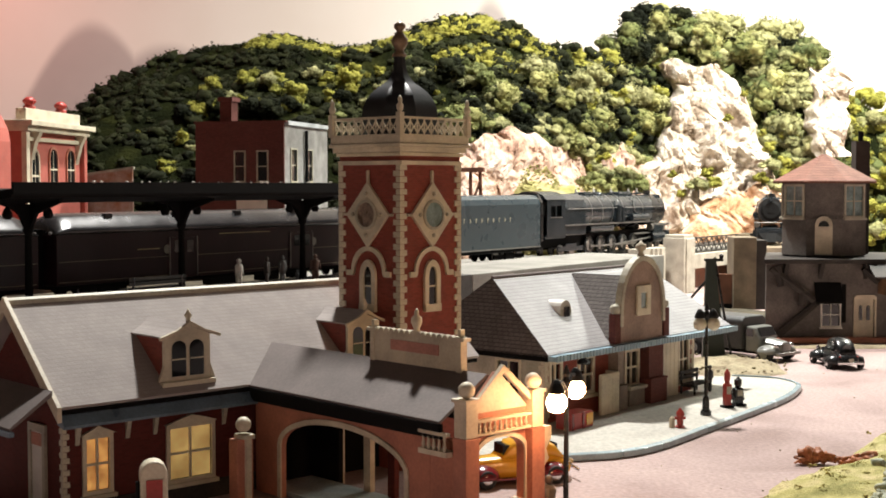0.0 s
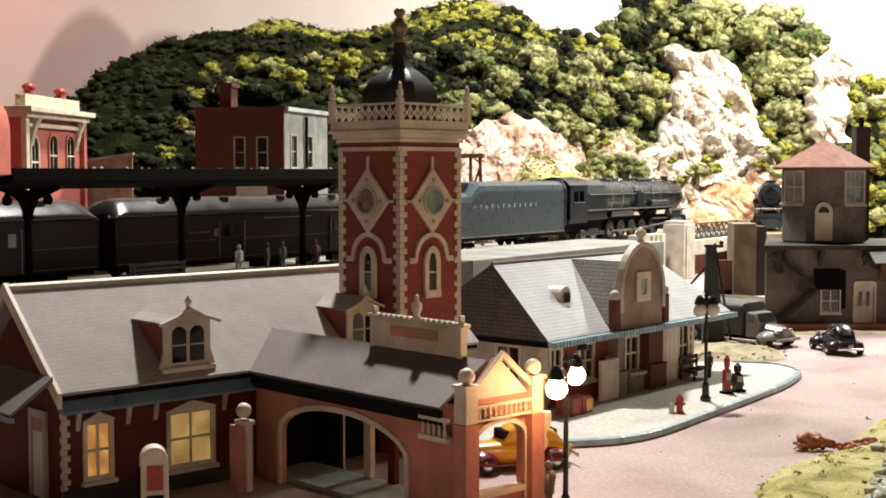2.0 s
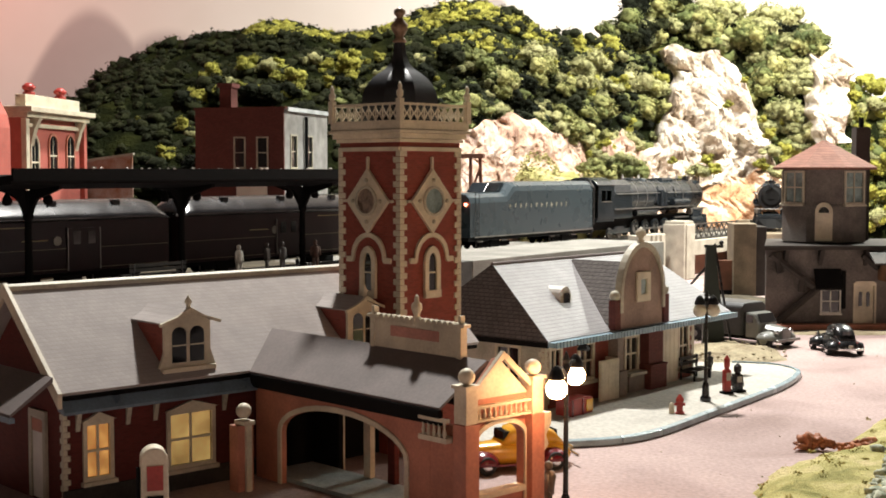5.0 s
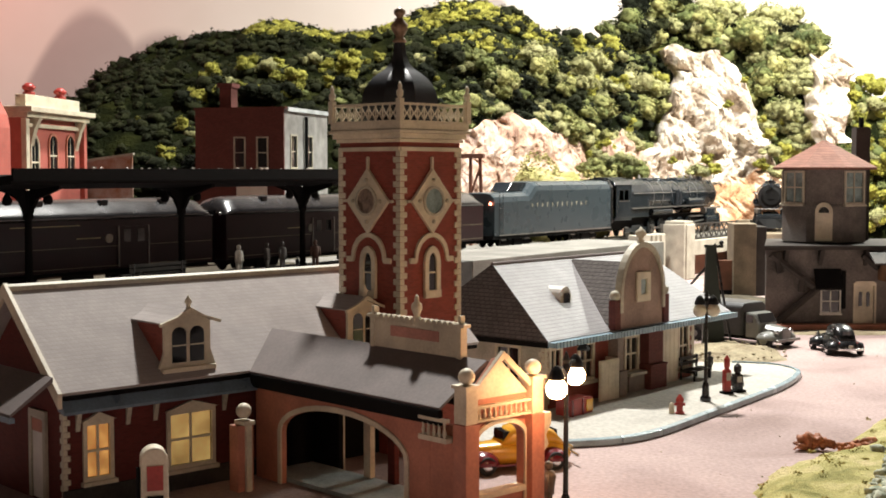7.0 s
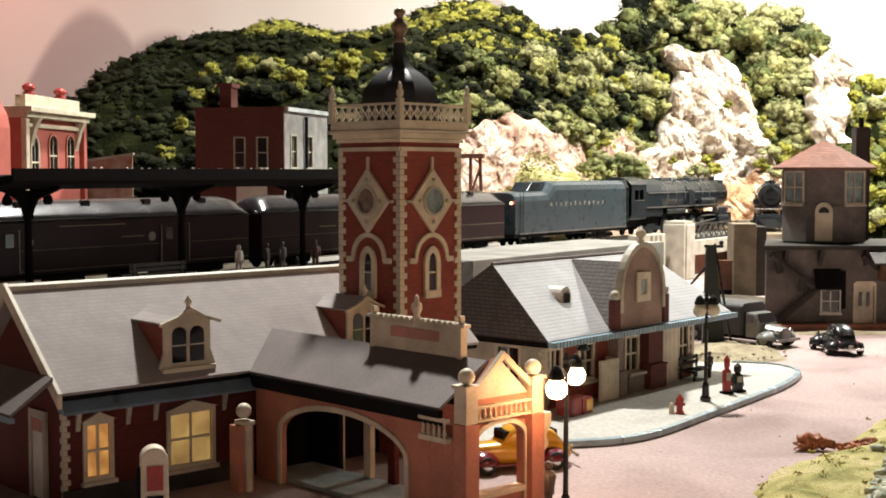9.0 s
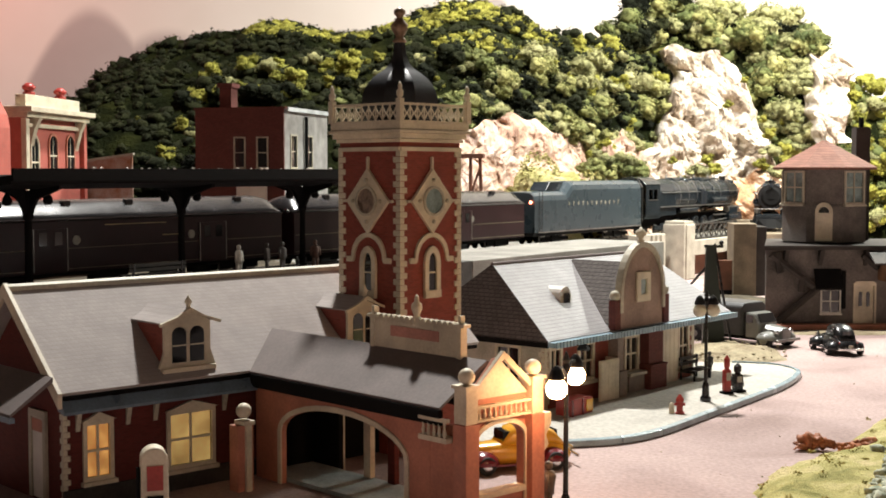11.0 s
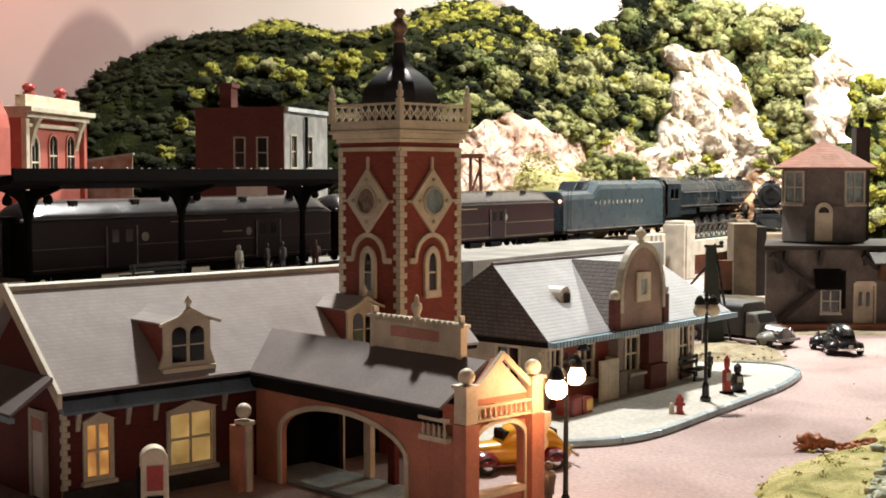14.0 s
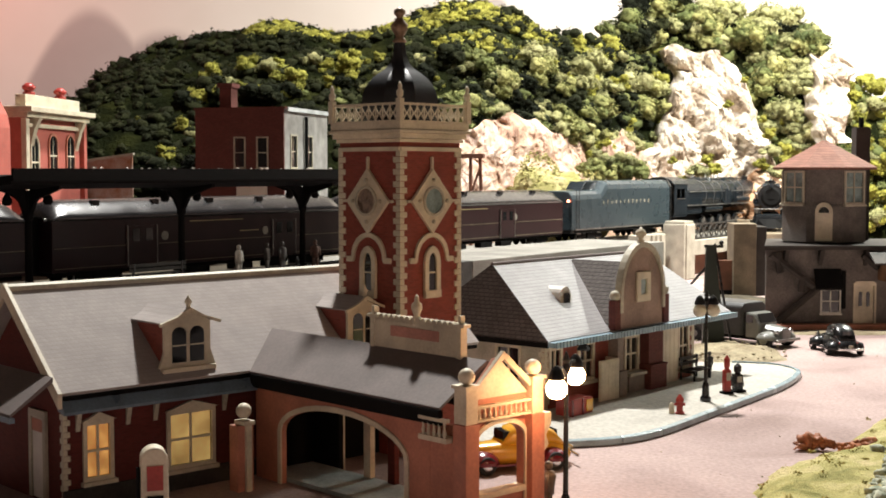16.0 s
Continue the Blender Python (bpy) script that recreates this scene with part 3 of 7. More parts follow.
def portico():
    """The carriage porch: its ridge runs out from the facade, its gable faces the road."""
    po = thing("carriage_porch", STATION, "terracotta carriage porch with arched openings and grey roof", "porch")
    x0, x1, y0, y1, top = 0.0015, 0.0545, -0.203, 0.006, 0.0725
    for k, x in enumerate((x0, x1 - 0.004)):
        ya, yb = ((-0.150, -0.172), (-0.1955, -0.1965))[k]
        zs, zt = ((0.036, 0.0565), (0.0575, 0.0635))[k]
        op = arch(ya, -0.024, zs, zt, 16)
        s = Sh()
        s.prism([(yb, 0), (ya, 0), *op, (-0.024, 0), (y1, 0), (y1, top), (yb, top)], "x", x, x + 0.004)
        # far wall is black: the porch's inner shade put into its colour
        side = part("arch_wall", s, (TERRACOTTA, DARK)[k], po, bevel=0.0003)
        out = arch(ya - 0.0035, -0.0205, zs, zt + 0.0037, 16)
        part("arch_trim", Sh().prism([(ya - 0.0035, 0.0)] + out + [(-0.0205, 0.0), (-0.024, 0.0)] + op[::-1] + [(ya, 0.0)], "x", x - 0.0012 if k == 0 else x + 0.004, x if k == 0 else x + 0.0052), CREAM, side)
    # panel added to stand for the shade behind the porch arches
    part("porch_shade_panel", Sh().box(0.0062, 0.0062, 0.0005, 0.195, 0.0090, 0.0625), DARK, po, "black panel standing for the shade at the back of the porch")
    part("porch_paving", Sh().box(0.0062, -0.195, 0.0005, 0.0495, 0.0055, 0.0032), mat("blue_grey_paving", (0.40, 0.46, 0.46), 0.5, var=0.2), po)
    for y in (-0.060, -0.085):
        part("inner_post", Sh().box(0.0460, y - 0.0035, 0.0033, 0.0500, y + 0.0035, 0.066), (CREAM, BRICK_SHADED)[y < -0.07], po)
    # front gable with a smaller arch
    f = Sh()
    op = arch(0.0085, 0.0488, 0.0535, 0.0635, 12)
    f.prism([(x0, 0), (0.0085, 0), *op, (0.0488, 0), (x1, 0), (x1, top + 0.003), (x0, top + 0.003)], "y", y0, y0 + 0.006)
    f.prism([(x0, top + 0.003), (x1, top + 0.003), (0.028, 0.1015)], "y", y0, y0 + 0.006)
    part("corner_wall", Sh().box(x0, y0 + 0.0062, 0, x0 + 0.004, -0.1722, 0.0635), TERRACOTTA, po)
    front = part("front_gable", f, TERRACOTTA, po, bevel=0.0003)
    part("arch_trim", Sh().prism([(0.0058, 0.0)] + arch(0.0058, 0.0515, 0.0535, 0.0664, 12) + [(0.0515, 0.0), (0.0488, 0.0)] + op[::-1] + [(0.0085, 0.0)], "y", y0 - 0.0014, y0), CREAM, front)
    part("sill_wall", Sh().box(0.0086, y0 + 0.001, 0, 0.0487, y0 + 0.005, 0.0205), TERRACOTTA, front)
    part("sill", Sh().box(0.0086, y0 - 0.002, 0.0206, 0.0487, y0 + 0.006, 0.0240), CREAM, front)
    tr = Sh()
    tr.prism([(x0 - 0.003, 0.0755), (0.0285, 0.1015), (0.060, 0.0755), (0.060, 0.080), (0.0285, 0.1062), (x0 - 0.003, 0.080)], "y", y0 - 0.0035, y0 - 0.0005)
    part("gable_trim", tr, CREAM, front, bevel=0.0003)
    part("gable_panel", Sh().prism([(x0 + 0.004, 0.0795), (x1 - 0.004, 0.0795), (0.0285, 0.100)], "y", y0 - 0.0012, y0 - 0.0002), CREAM, front)
    rail = Sh().box(x0 - 0.002, y0 - 0.0045, 0.0745, x1 + 0.002, y0 - 0.0012, 0.0762).box(x0 - 0.002, y0 - 0.0045, 0.0668, x1 + 0.002, y0 - 0.0012, 0.0682)
    part("balustrade_rail", rail, CREAM, front)
    bal = mesh_of("baluster", Sh().lathe([(0.0007, 0), (0.0012, 0.002), (0.0006, 0.004), (0.0009, 0.0065)], 8, (0, 0, 0)))
    bal.materials.append(CREAM)
    for i in range(12):
        ob = new("baluster", bal)
        ob.parent, ob.location = front, (x0 + 0.003 + i * (x1 - x0 - 0.006) / 11, y0 - 0.003, 0.0682)
    for x in (x0 - 0.001, x1 + 0.001):
        pr = part("corner_pier", Sh().box(x - 0.0055, y0 - 0.006, 0, x + 0.0055, y0 + 0.005, 0.0665), TERRACOTTA, po, bevel=0.0005)
        part("pier_head", Sh().box(x - 0.0048, y0 - 0.0055, 0.0666, x + 0.0048, y0 + 0.0045, 0.0868), CREAM, pr, bevel=0.0004)
        part("pier_cap", Sh().box(x - 0.006, y0 - 0.0066, 0.0870, x + 0.006, y0 + 0.0056, 0.0890), CREAM, pr)
        part("ball_finial", Sh().ball((x, y0 - 0.001, 0.0938), 0.0049, 14), CREAM, pr, smooth=True)
    # bracketed corbel on the outer side of the pier
    part("corbel", Sh().prism([(x1 + 0.0067, 0.040), (x1 + 0.0125, 0.046), (x1 + 0.010, 0.052), (x1 + 0.0145, 0.058), (x1 + 0.0145, 0.0655), (x1 + 0.0067, 0.0655)], "y", y0 - 0.004, y0 + 0.003), CREAM, po, bevel=0.0006)
    # roof
    part("roof_slope", Sh().prism([(x0 - 0.010, 0.0735), (0.030, 0.0965), (0.030, 0.099), (x0 - 0.0105, 0.0752)], "y", -0.191, 0.03), ROOF_PLAIN, po, bevel=0.0003)
    part("roof_slope", Sh().prism([(x1 + 0.014, 0.0735), (0.030, 0.0965), (0.030, 0.099), (x1 + 0.0145, 0.0752)], "y", -0.191, 0.03), ROOF_PLAIN, po, bevel=0.0003)
    part("eave_board", Sh().prism([(x0 - 0.0095, 0.0645), (x0 - 0.0075, 0.0645), (x0 - 0.0075, 0.0735), (x0 - 0.0115, 0.0735)], "y", -0.191, -0.003), DARK, po)
    # side balcony beside the pier
    b = part("side_balustrade", Sh().box(x0 - 0.0105, y0 + 0.006, 0.055, x0 - 0.002, y0 + 0.03, 0.058).box(x0 - 0.0105, y0 + 0.006, 0.067, x0 - 0.0075, y0 + 0.03, 0.069), CREAM, po)
    for i in range(5):
        ob = new("baluster", bal)
        ob.parent, ob.location, ob.scale = b, (x0 - 0.009, y0 + 0.009 + i * 0.0045, 0.058), (1, 1, 1.35)
    # name board over the ridge
    nb = thing("name_board", STATION @ pose(0.030, -0.052, 0), "cream scalloped name board with faded pink lettering on the porch roof", "sign")
    s = Sh().box(-0.0018, -0.116, 0.096, 0.0018, -0.037, 0.117)
    for i in range(16):
        s.rod((-0.0018, -0.114 + i * 0.005, 0.117), (0.0018, -0.114 + i * 0.005, 0.117), 0.0024, n=10)
    board = part("board", s, CREAM, nb, bevel=0.0003)
    part("lettering_bar", Sh().box(-0.0024, -0.099, 0.106, -0.0019, -0.054, 0.1125), mat("faded_pink", (0.60, 0.28, 0.22), 0.6), board)
    for y in (-0.117, -0.036):
        part("post", Sh().box(-0.0026, y - 0.002, 0.097, 0.0026, y + 0.002, 0.119).box(-0.003, y - 0.005, 0.1165, 0.003, y + 0.005, 0.1185).box(-0.0018, y - 0.001, 0.119, 0.0018, y + 0.001, 0.1235), CREAM, nb)
    part("urn", Sh().lathe([(0.0022, 0), (0.0026, 0.001), (0.0018, 0.002), (0.0036, 0.006), (0.0034, 0.009), (0.0014, 0.011), (0.0016, 0.013), (0.0005, 0.015)], 12, (0, -0.0765, 0.1185)), CREAM, nb, smooth=True)


portico()

TOWER = pose(-0.0313, 0.95, 0, 0, 0, 47)


def tower():
    t = thing("clock_tower", TOWER, "square red brick clock tower with cream quoins and black dome", "tower")
    w, top = 0.0645, 0.2345
    part("shaft", Sh().box(0, 0, 0, w, w, top), BRICK, t)
    for x, y, sx, sy in ((0, 0, 1, 1), (w, 0, -1, 1), (0, w, 1, -1), (w, w, -1, -1)):
        quoins(t, x, y, 0.06, 0.226, sx, sy, 0.0072, 0.0044)
    for m in (pose(w / 2, 0, 0), LEFT.copy()):
        if m.translation.length == 0:
            m.translation = (0, w / 2, 0)
        part("string_course", _at(m).box(-w / 2, -0.0018, 0.2255, w / 2, 0, 0.2285), CREAM, t)
        dz = 0.1885
        d = part("diamond_surround", _at(m).prism([(-0.0225, dz), (0, dz - 0.0245), (0.0225, dz), (0, dz + 0.0245)], "y", -0.003, -0.0002)
                 .box(-0.0265, -0.0026, dz - 0.001, 0.0265, -0.0003, dz + 0.001).box(-0.001, -0.0026, dz + 0.02, 0.001, -0.0003, dz + 0.033), CREAM, t, bevel=0.0005)
        face = pose(0, -0.003, dz, 90)
        part("clock_rim", _at(m @ face).lathe([(0.0112, 0), (0.0112, 0.0012), (0.0094, 0.0016), (0.0092, 0.0002)], 24), CREAM_DULL, d)
        part("clock_face", _at(m @ face).lathe([(0.0093, 0.0001), (0.0092, 0.0006)], 24), mat("clock_dial", (0.30, 0.22, 0.17), 0.3, var=0.3, big=120) if m.translation.x == 0 else SKYPANE, d)
        for a in range(4):
            part("rosette", _at(m).ball((0.0145 * math.cos(a * math.pi / 2), -0.0034, dz + 0.0155 * math.sin(a * math.pi / 2)), 0.0016, 8), CREAM_DULL, d, smooth=True)
        # arched window with hood mould
        h = _at(m @ pose(0, 0, 0.005))
        h.prism([(-0.0235, 0.1375), (-0.017, 0.1375)] + arch(-0.0155, 0.0155, 0.1395, 0.1565, 12) + [(0.017, 0.1375), (0.0235, 0.1375), (0.0235, 0.1415), (0.0182, 0.1415)]
                + arch(-0.0182, 0.0182, 0.1415, 0.160, 12)[::-1] + [(-0.0182, 0.1415), (-0.0235, 0.1415)], "y", -0.002, -0.0002)
        part("hood_mould", h, CREAM, t)
        f = _at(m @ pose(0, 0, 0.006))
        ins, outl = arch(-0.0042, 0.0042, 0.136, 0.144, 8), arch(-0.0085, 0.0085, 0.136, 0.149, 8)
        f.prism([(-0.0085, 0.112)] + outl + [(0.0085, 0.112), (0.0042, 0.116)] + ins[::-1] + [(-0.0042, 0.116)], "y", -0.0028, -0.0003)
        f.box(-0.0085, -0.0035, 0.110, 0.0085, -0.0003, 0.1158)
        win = part("arched_window", f, CREAM, t, bevel=0.0003)
        part("pane", _at(m @ pose(0, 0, 0.006)).box(-0.0043, -0.0012, 0.1158, 0.0043, -0.0004, 0.1435), PANE, win)
        part("bar", _at(m @ pose(0, 0, 0.006)).box(-0.0043, -0.0018, 0.1285, 0.0043, -0.0013, 0.1297), CREAM, win)
    c = Sh()
    for z0, z1, o in ((0.2320, 0.2345, 0.002), (0.2348, 0.2385, 0.004), (0.2386, 0.2410, 0.0062), (0.2412, 0.2465, 0.005)):
        c.box(-o, -o, z0, w + o, w + o, z1)
    part("cornice", c, CREAM, t, bevel=0.0003)
    o = 0.005
    bal = mesh_of("tower_baluster", Sh().box(-0.00045, -0.00045, 0, 0.00045, 0.00045, 0.013))
    bal.materials.append(CREAM)
    ring = mesh_of("fret", Sh().prism([(-0.003, 0.002), (0, 0.0065), (-0.003, 0.011), (-0.004, 0.011), (-0.001, 0.0065), (-0.004, 0.002)], "y", -0.0004, 0.0004)
                   .prism([(0.003, 0.002), (0, 0.0065), (0.003, 0.011), (0.004, 0.011), (0.001, 0.0065), (0.004, 0.002)], "y", -0.0004, 0.0004))
    ring.materials.append(CREAM)
    for k in range(4):
        m = pose(w / 2, w / 2, 0.2465, 0, 0, 90 * k)
        h = w / 2 + o
        r = part("parapet_rail", _at(m).box(-h, -h, 0.0125, h, -h + 0.0018, 0.0142).box(-h, -h, 0.0, h, -h + 0.0018, 0.0014), CREAM, t)
        for i in range(9):
            ob = new("fret", ring)
            ob.parent, ob.matrix_local = r, m @ pose(-h + 0.008 + i * (2 * h - 0.016) / 8, -h + 0.0009, 0)
        for i in range(10):
            ob = new("baluster", bal)
            ob.parent, ob.matrix_local = r, m @ pose(-h + 0.004 + i * (2 * h - 0.008) / 9, -h + 0.0009, 0)
        post = part("parapet_post", _at(m).box(-h - 0.0012, -h - 0.0012, 0, -h + 0.0032, -h + 0.0032, 0.017), CREAM, t)
        part("post_finial", _at(m).lathe([(0.0012, 0), (0.0024, 0.002), (0.0026, 0.005), (0.0012, 0.007), (0.0018, 0.009), (0.0003, 0.012)], 8, (-h + 0.001, -h + 0.001, 0.017)), CREAM, post, smooth=True)
    # eight-sided ogee dome
    R = 0.0315
    prof = [(0.98, 0), (1.0, 0.004), (1.0, 0.015), (0.97, 0.024), (0.91, 0.030), (0.81, 0.036), (0.68, 0.0405), (0.53, 0.0445), (0.37, 0.048), (0.27, 0.052), (0.20, 0.057), (0.155, 0.064), (0.14, 0.0725)]
    fine = [(R * float(np.interp(q, range(len(prof)), [a for a, z in prof])), 0.86 * float(np.interp(q, range(len(prof)), [z for a, z in prof]))) for q in np.linspace(0, len(prof) - 1, 37)]
    for k in range(3):
        fine = [fine[0]] + [tuple((fine[i - 1][c] + 2 * fine[i][c] + fine[i + 1][c]) / 4 for c in (0, 1)) for i in range(1, len(fine) - 1)] + [fine[-1]]
    part("dome", Sh().lathe(fine, 8, (w / 2, w / 2, 0.2468), math.pi / 8), DOME, t)
    part("dome_finial", Sh().lathe([(0.0042, 0), (0.0056, 0.001), (0.004, 0.0035), (0.003, 0.005), (0.0062, 0.010), (0.0066, 0.0135), (0.0035, 0.0175), (0.0022, 0.0195), (0.0046, 0.022), (0.0046, 0.0245), (0.001, 0.027)], 12, (w / 2, w / 2, 0.3078)),
         mat("bronze_finial", (0.30, 0.20, 0.13), 0.4, metal=0.3), t, smooth=True)


tower()

# ---- the freight house ----
FREIGHT = pose(0.0877, 1.115, 0, 0, 0, 49.5)


def freight():
    fr = thing("freight_house", FREIGHT, "brick freight house with grey slate hipped roof and curved gable", "freight house")
    L, D, ez, rz = 0.254, 0.135, 0.0665, 0.1275
    holes = [(0.008, 0.020, 0.022, 0.055), (0.052, 0.026, 0.072, 0.055), (0.112, 0.012, 0.118, 0.052), (0.128, 0.024, 0.148, 0.054), (0.226, 0.018, 0.242, 0.056)]
    W = Sh().wall(0, L, 0, 0.0655, 0, 0.004, holes)
    part("front_wall", W, BRICK, fr)
    part("back_wall", Sh().box(0, D - 0.004, 0, L, D, 0.0655), BRICK, fr)
    part("end_wall", Sh().box(L - 0.004, 0.004, 0, L, D - 0.004, 0.0655), BRICK, fr)
    sm = LEFT.copy()
    sm.translation = (0, D / 2, 0)
    part("side_wall", _at(sm).wall(-D / 2 + 0.004, D / 2 - 0.004, 0, 0.0655, 0, 0.004, [(0.016, 0.026, 0.040, 0.056)]), CREAM_DULL, fr)
    window(fr, sm @ pose(0.028, 0, 0.026), 0.024, 0.030, PANE, cols=2, rows=1)
    part("inner_floor", Sh().box(0.004, 0.004, 0.0005, L - 0.004, D - 0.004, 0.002), DARK, fr)
    for a, z0, b, z1 in holes:
        window(fr, pose((a + b) / 2, 0, z0), b - a, z1 - z0, PANE, cols=1 if b - a < 0.01 else 2, rows=2, trim=0.003)
    board = part("side_board", Sh().box(0.066, -0.0135, 0.0, 0.0965, -0.0115, 0.041), CREAM, fr, "cream boarded gate standing out from the wall", bevel=0.0004)
    for i in range(5):
        part("board", Sh().box(0.0665 + i * 0.0059, -0.0145, 0.0012, 0.0719 + i * 0.0059, -0.0136, 0.0398), CREAM, board)
    part("gate_return", Sh().box(0.094, -0.0114, 0.0, 0.0965, -0.0002, 0.041), CREAM, board)
    door = part("door", Sh().box(0.186, -0.003, 0, 0.2185, -0.0002, 0.058), CREAM, fr, "cream sliding freight door")
    for i in range(4):
        part("door_board", Sh().box(0.1866 + i * 0.008, -0.0042, 0.001, 0.194 + i * 0.008, -0.0031, 0.0572), CREAM, door)
    GREYBROWN = mat("grey_brown_stone", (0.27, 0.215, 0.18), 0.75, var=0.2)
    part("dado_panel", Sh().box(0.1225, -0.008, 0, 0.1500, -0.0002, 0.0195), GREYBROWN, fr, bevel=0.0005)
    part("dado_sill", Sh().box(0.1215, -0.0105, 0.0196, 0.1510, -0.0002, 0.0228), CREAM_DULL, fr, bevel=0.0005)
    for x, w, m in ((0.0985, 0.010, GREYBROWN), (0.152, 0.026, BRICK_DULL)):
        p = part("pilaster", Sh().box(x, -0.011, 0, x + w, -0.0002, 0.0645), m, fr)
        part("pilaster_foot", Sh().box(x - 0.0015, -0.0145, 0, x + w + 0.0015, -0.0002, 0.026).box(x - 0.002, -0.015, 0.026, x + w + 0.002, -0.0002, 0.028), m, p, bevel=0.0004)
    quoins(fr, 0, 0, 0, 0.064, 1, 1, 0.007, 0.0045)
    quoins(fr, L, 0, 0, 0.064, -1, 1, 0.007, 0.0045)
    # roof with hipped ends: eaves overhang
    o, hip = 0.013, 0.012
    x0, x1, y0, y1, yr, xr = -o, 0.308, -o, D + o, D / 2, 0.266

    def slab(name, pts, material, thick=0.002):
        s = Sh()
        n = len(pts)
        s.add([(*p[:2], p[2]) for p in pts] + [(*p[:2], p[2] - thick) for p in pts],
              [tuple(range(n)), tuple(range(2 * n - 1, n - 1, -1))] + [(i, i + n, (i + 1) % n + n, (i + 1) % n) for i in range(n)])
        return part(name, s, material, fr)
    slab("roof_slope", [(x0, y0, ez), (x1, y0, ez), (xr, yr, rz), (x0 + hip + o, yr, rz)], ROOF_FREIGHT)
    slab("roof_slope", [(x1, y1, ez), (x0, y1, ez), (x0 + hip + o, yr, rz), (xr, yr, rz)], ROOF_FREIGHT)
    # this hip is a darker brown than the other slopes
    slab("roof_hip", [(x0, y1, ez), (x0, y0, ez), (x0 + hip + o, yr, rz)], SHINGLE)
    slab("roof_hip", [(x1, y0, ez), (x1, y1, ez), (xr, yr, rz)], ROOF_FREIGHT)
    part("ridge_cap", Sh().rod((x0 + hip + o, yr, rz), (xr, yr, rz), 0.0016, n=8), ROOF_PLAIN, fr)
    part("gutter", Sh().box(x0, y0 - 0.0075, ez - 0.0052, x1, y0 + 0.0005, ez - 0.0008), mat("blue_grey_gutter", (0.30, 0.44, 0.52), 0.25, var=0.15), fr, bevel=0.0006)
    tile = mesh_of("eave_tile", Sh().box(-0.0018, -0.0012, 0, 0.0018, 0, 0.0052))
    tile.materials.append(MATS["blue_grey_gutter"])
    for i in range(64):
        ob = new("eave_tile", tile)
        ob.parent, ob.location = fr, (x0 + 0.003 + i * (x1 - x0 - 0.006) / 63, y0 - 0.0076, ez - 0.0056)
    part("fascia", Sh().box(x0, y0 + 0.0008, ez - 0.006, x0 + 0.002, y1, ez - 0.001), DARK, fr)
    part("soffit", Sh().box(x0 + 0.002, y0 + 0.001, ez - 0.0055, x1 - 0.002, -0.0002, ez - 0.003), TIMBER, fr)
    # curved gable with its own cross roof
    gx, gw = 0.132, 0.036
    out = arch(gx - gw, gx + gw, 0.098, 0.1425, 18)
    g = part("curved_gable", Sh().prism([(gx - gw, 0.0672), *out, (gx + gw, 0.0672)], "y", -0.0155, -0.0105), mat("dusty_pink_plaster", (0.34, 0.235, 0.19), 0.7), fr, bevel=0.0005)
    rim_in, rim_out = arch(gx - gw + 0.002, gx + gw - 0.002, 0.098, 0.1405, 18), arch(gx - gw - 0.0025, gx + gw + 0.0025, 0.098, 0.1455, 18)
    part("gable_rim", Sh().prism([(gx - gw - 0.0025, 0.082)] + rim_out + [(gx + gw + 0.0025, 0.082), (gx + gw - 0.002, 0.082)] + rim_in[::-1] + [(gx - gw + 0.002, 0.082)], "y", -0.0175, -0.0102), CREAM_DULL, g, bevel=0.0005)
    part("oval_window_surround", Sh().wall(gx - 0.012, gx + 0.012, 0.090, 0.118, -0.018, -0.0155, [(gx - 0.005, 0.097, gx + 0.005, 0.111)]), CREAM, g, bevel=0.001)
    part("oval_pane", Sh().box(gx - 0.005, -0.0163, 0.097, gx + 0.005, -0.0157, 0.111), SKYPANE, g)
    part("gable_finial", Sh().lathe([(0.003, 0), (0.0035, 0.002), (0.002, 0.0035), (0.0052, 0.008), (0.0045, 0.011), (0.0015, 0.013), (0.0005, 0.015)], 12, (gx, -0.0135, 0.1445)), CREAM, g, smooth=True)
    for x in (gx - gw - 0.0065, gx + gw + 0.0065):
        p = part("gable_post", Sh().box(x - 0.0045, -0.0165, 0.0672, x + 0.0045, -0.0095, 0.094), BRICK_DULL, g)
        part("post_cap", Sh().ball((x, -0.013, 0.098), 0.005, 12), CREAM_DULL, p, smooth=True)
    part("cross_roof", Sh().prism([(gx - gw - 0.010, 0.072), (gx, 0.126), (gx + gw + 0.010, 0.072)], "y", -0.0103, yr - 0.004), SHINGLE, fr)
    # eyebrow dormer
    e = part("eyebrow_dormer", Sh().rod((0.062, 0.022, 0.098), (0.062, 0.05, 0.098), 0.0085, n=16), WHITE, fr)
    part("dormer_face", Sh().box(0.0545, 0.0212, 0.088, 0.0695, 0.024, 0.0985), CREAM_DULL, e)
    part("pane", Sh().box(0.058, 0.0202, 0.090, 0.066, 0.0211, 0.1005), PANE, e)
    # hanging lamp under the eave
    l = part("wall_lamp", Sh().rod((0.03, -0.001, 0.058), (0.03, -0.019, 0.060), 0.0008).lathe([(0.001, 0.004), (0.006, -0.001), (0.0055, -0.0025)], 12, (0.03, -0.02, 0.058)), BLACK, fr)


freight()

DULLGOLD = mat("tarnished_gold", (0.22, 0.18, 0.12), 0.5)

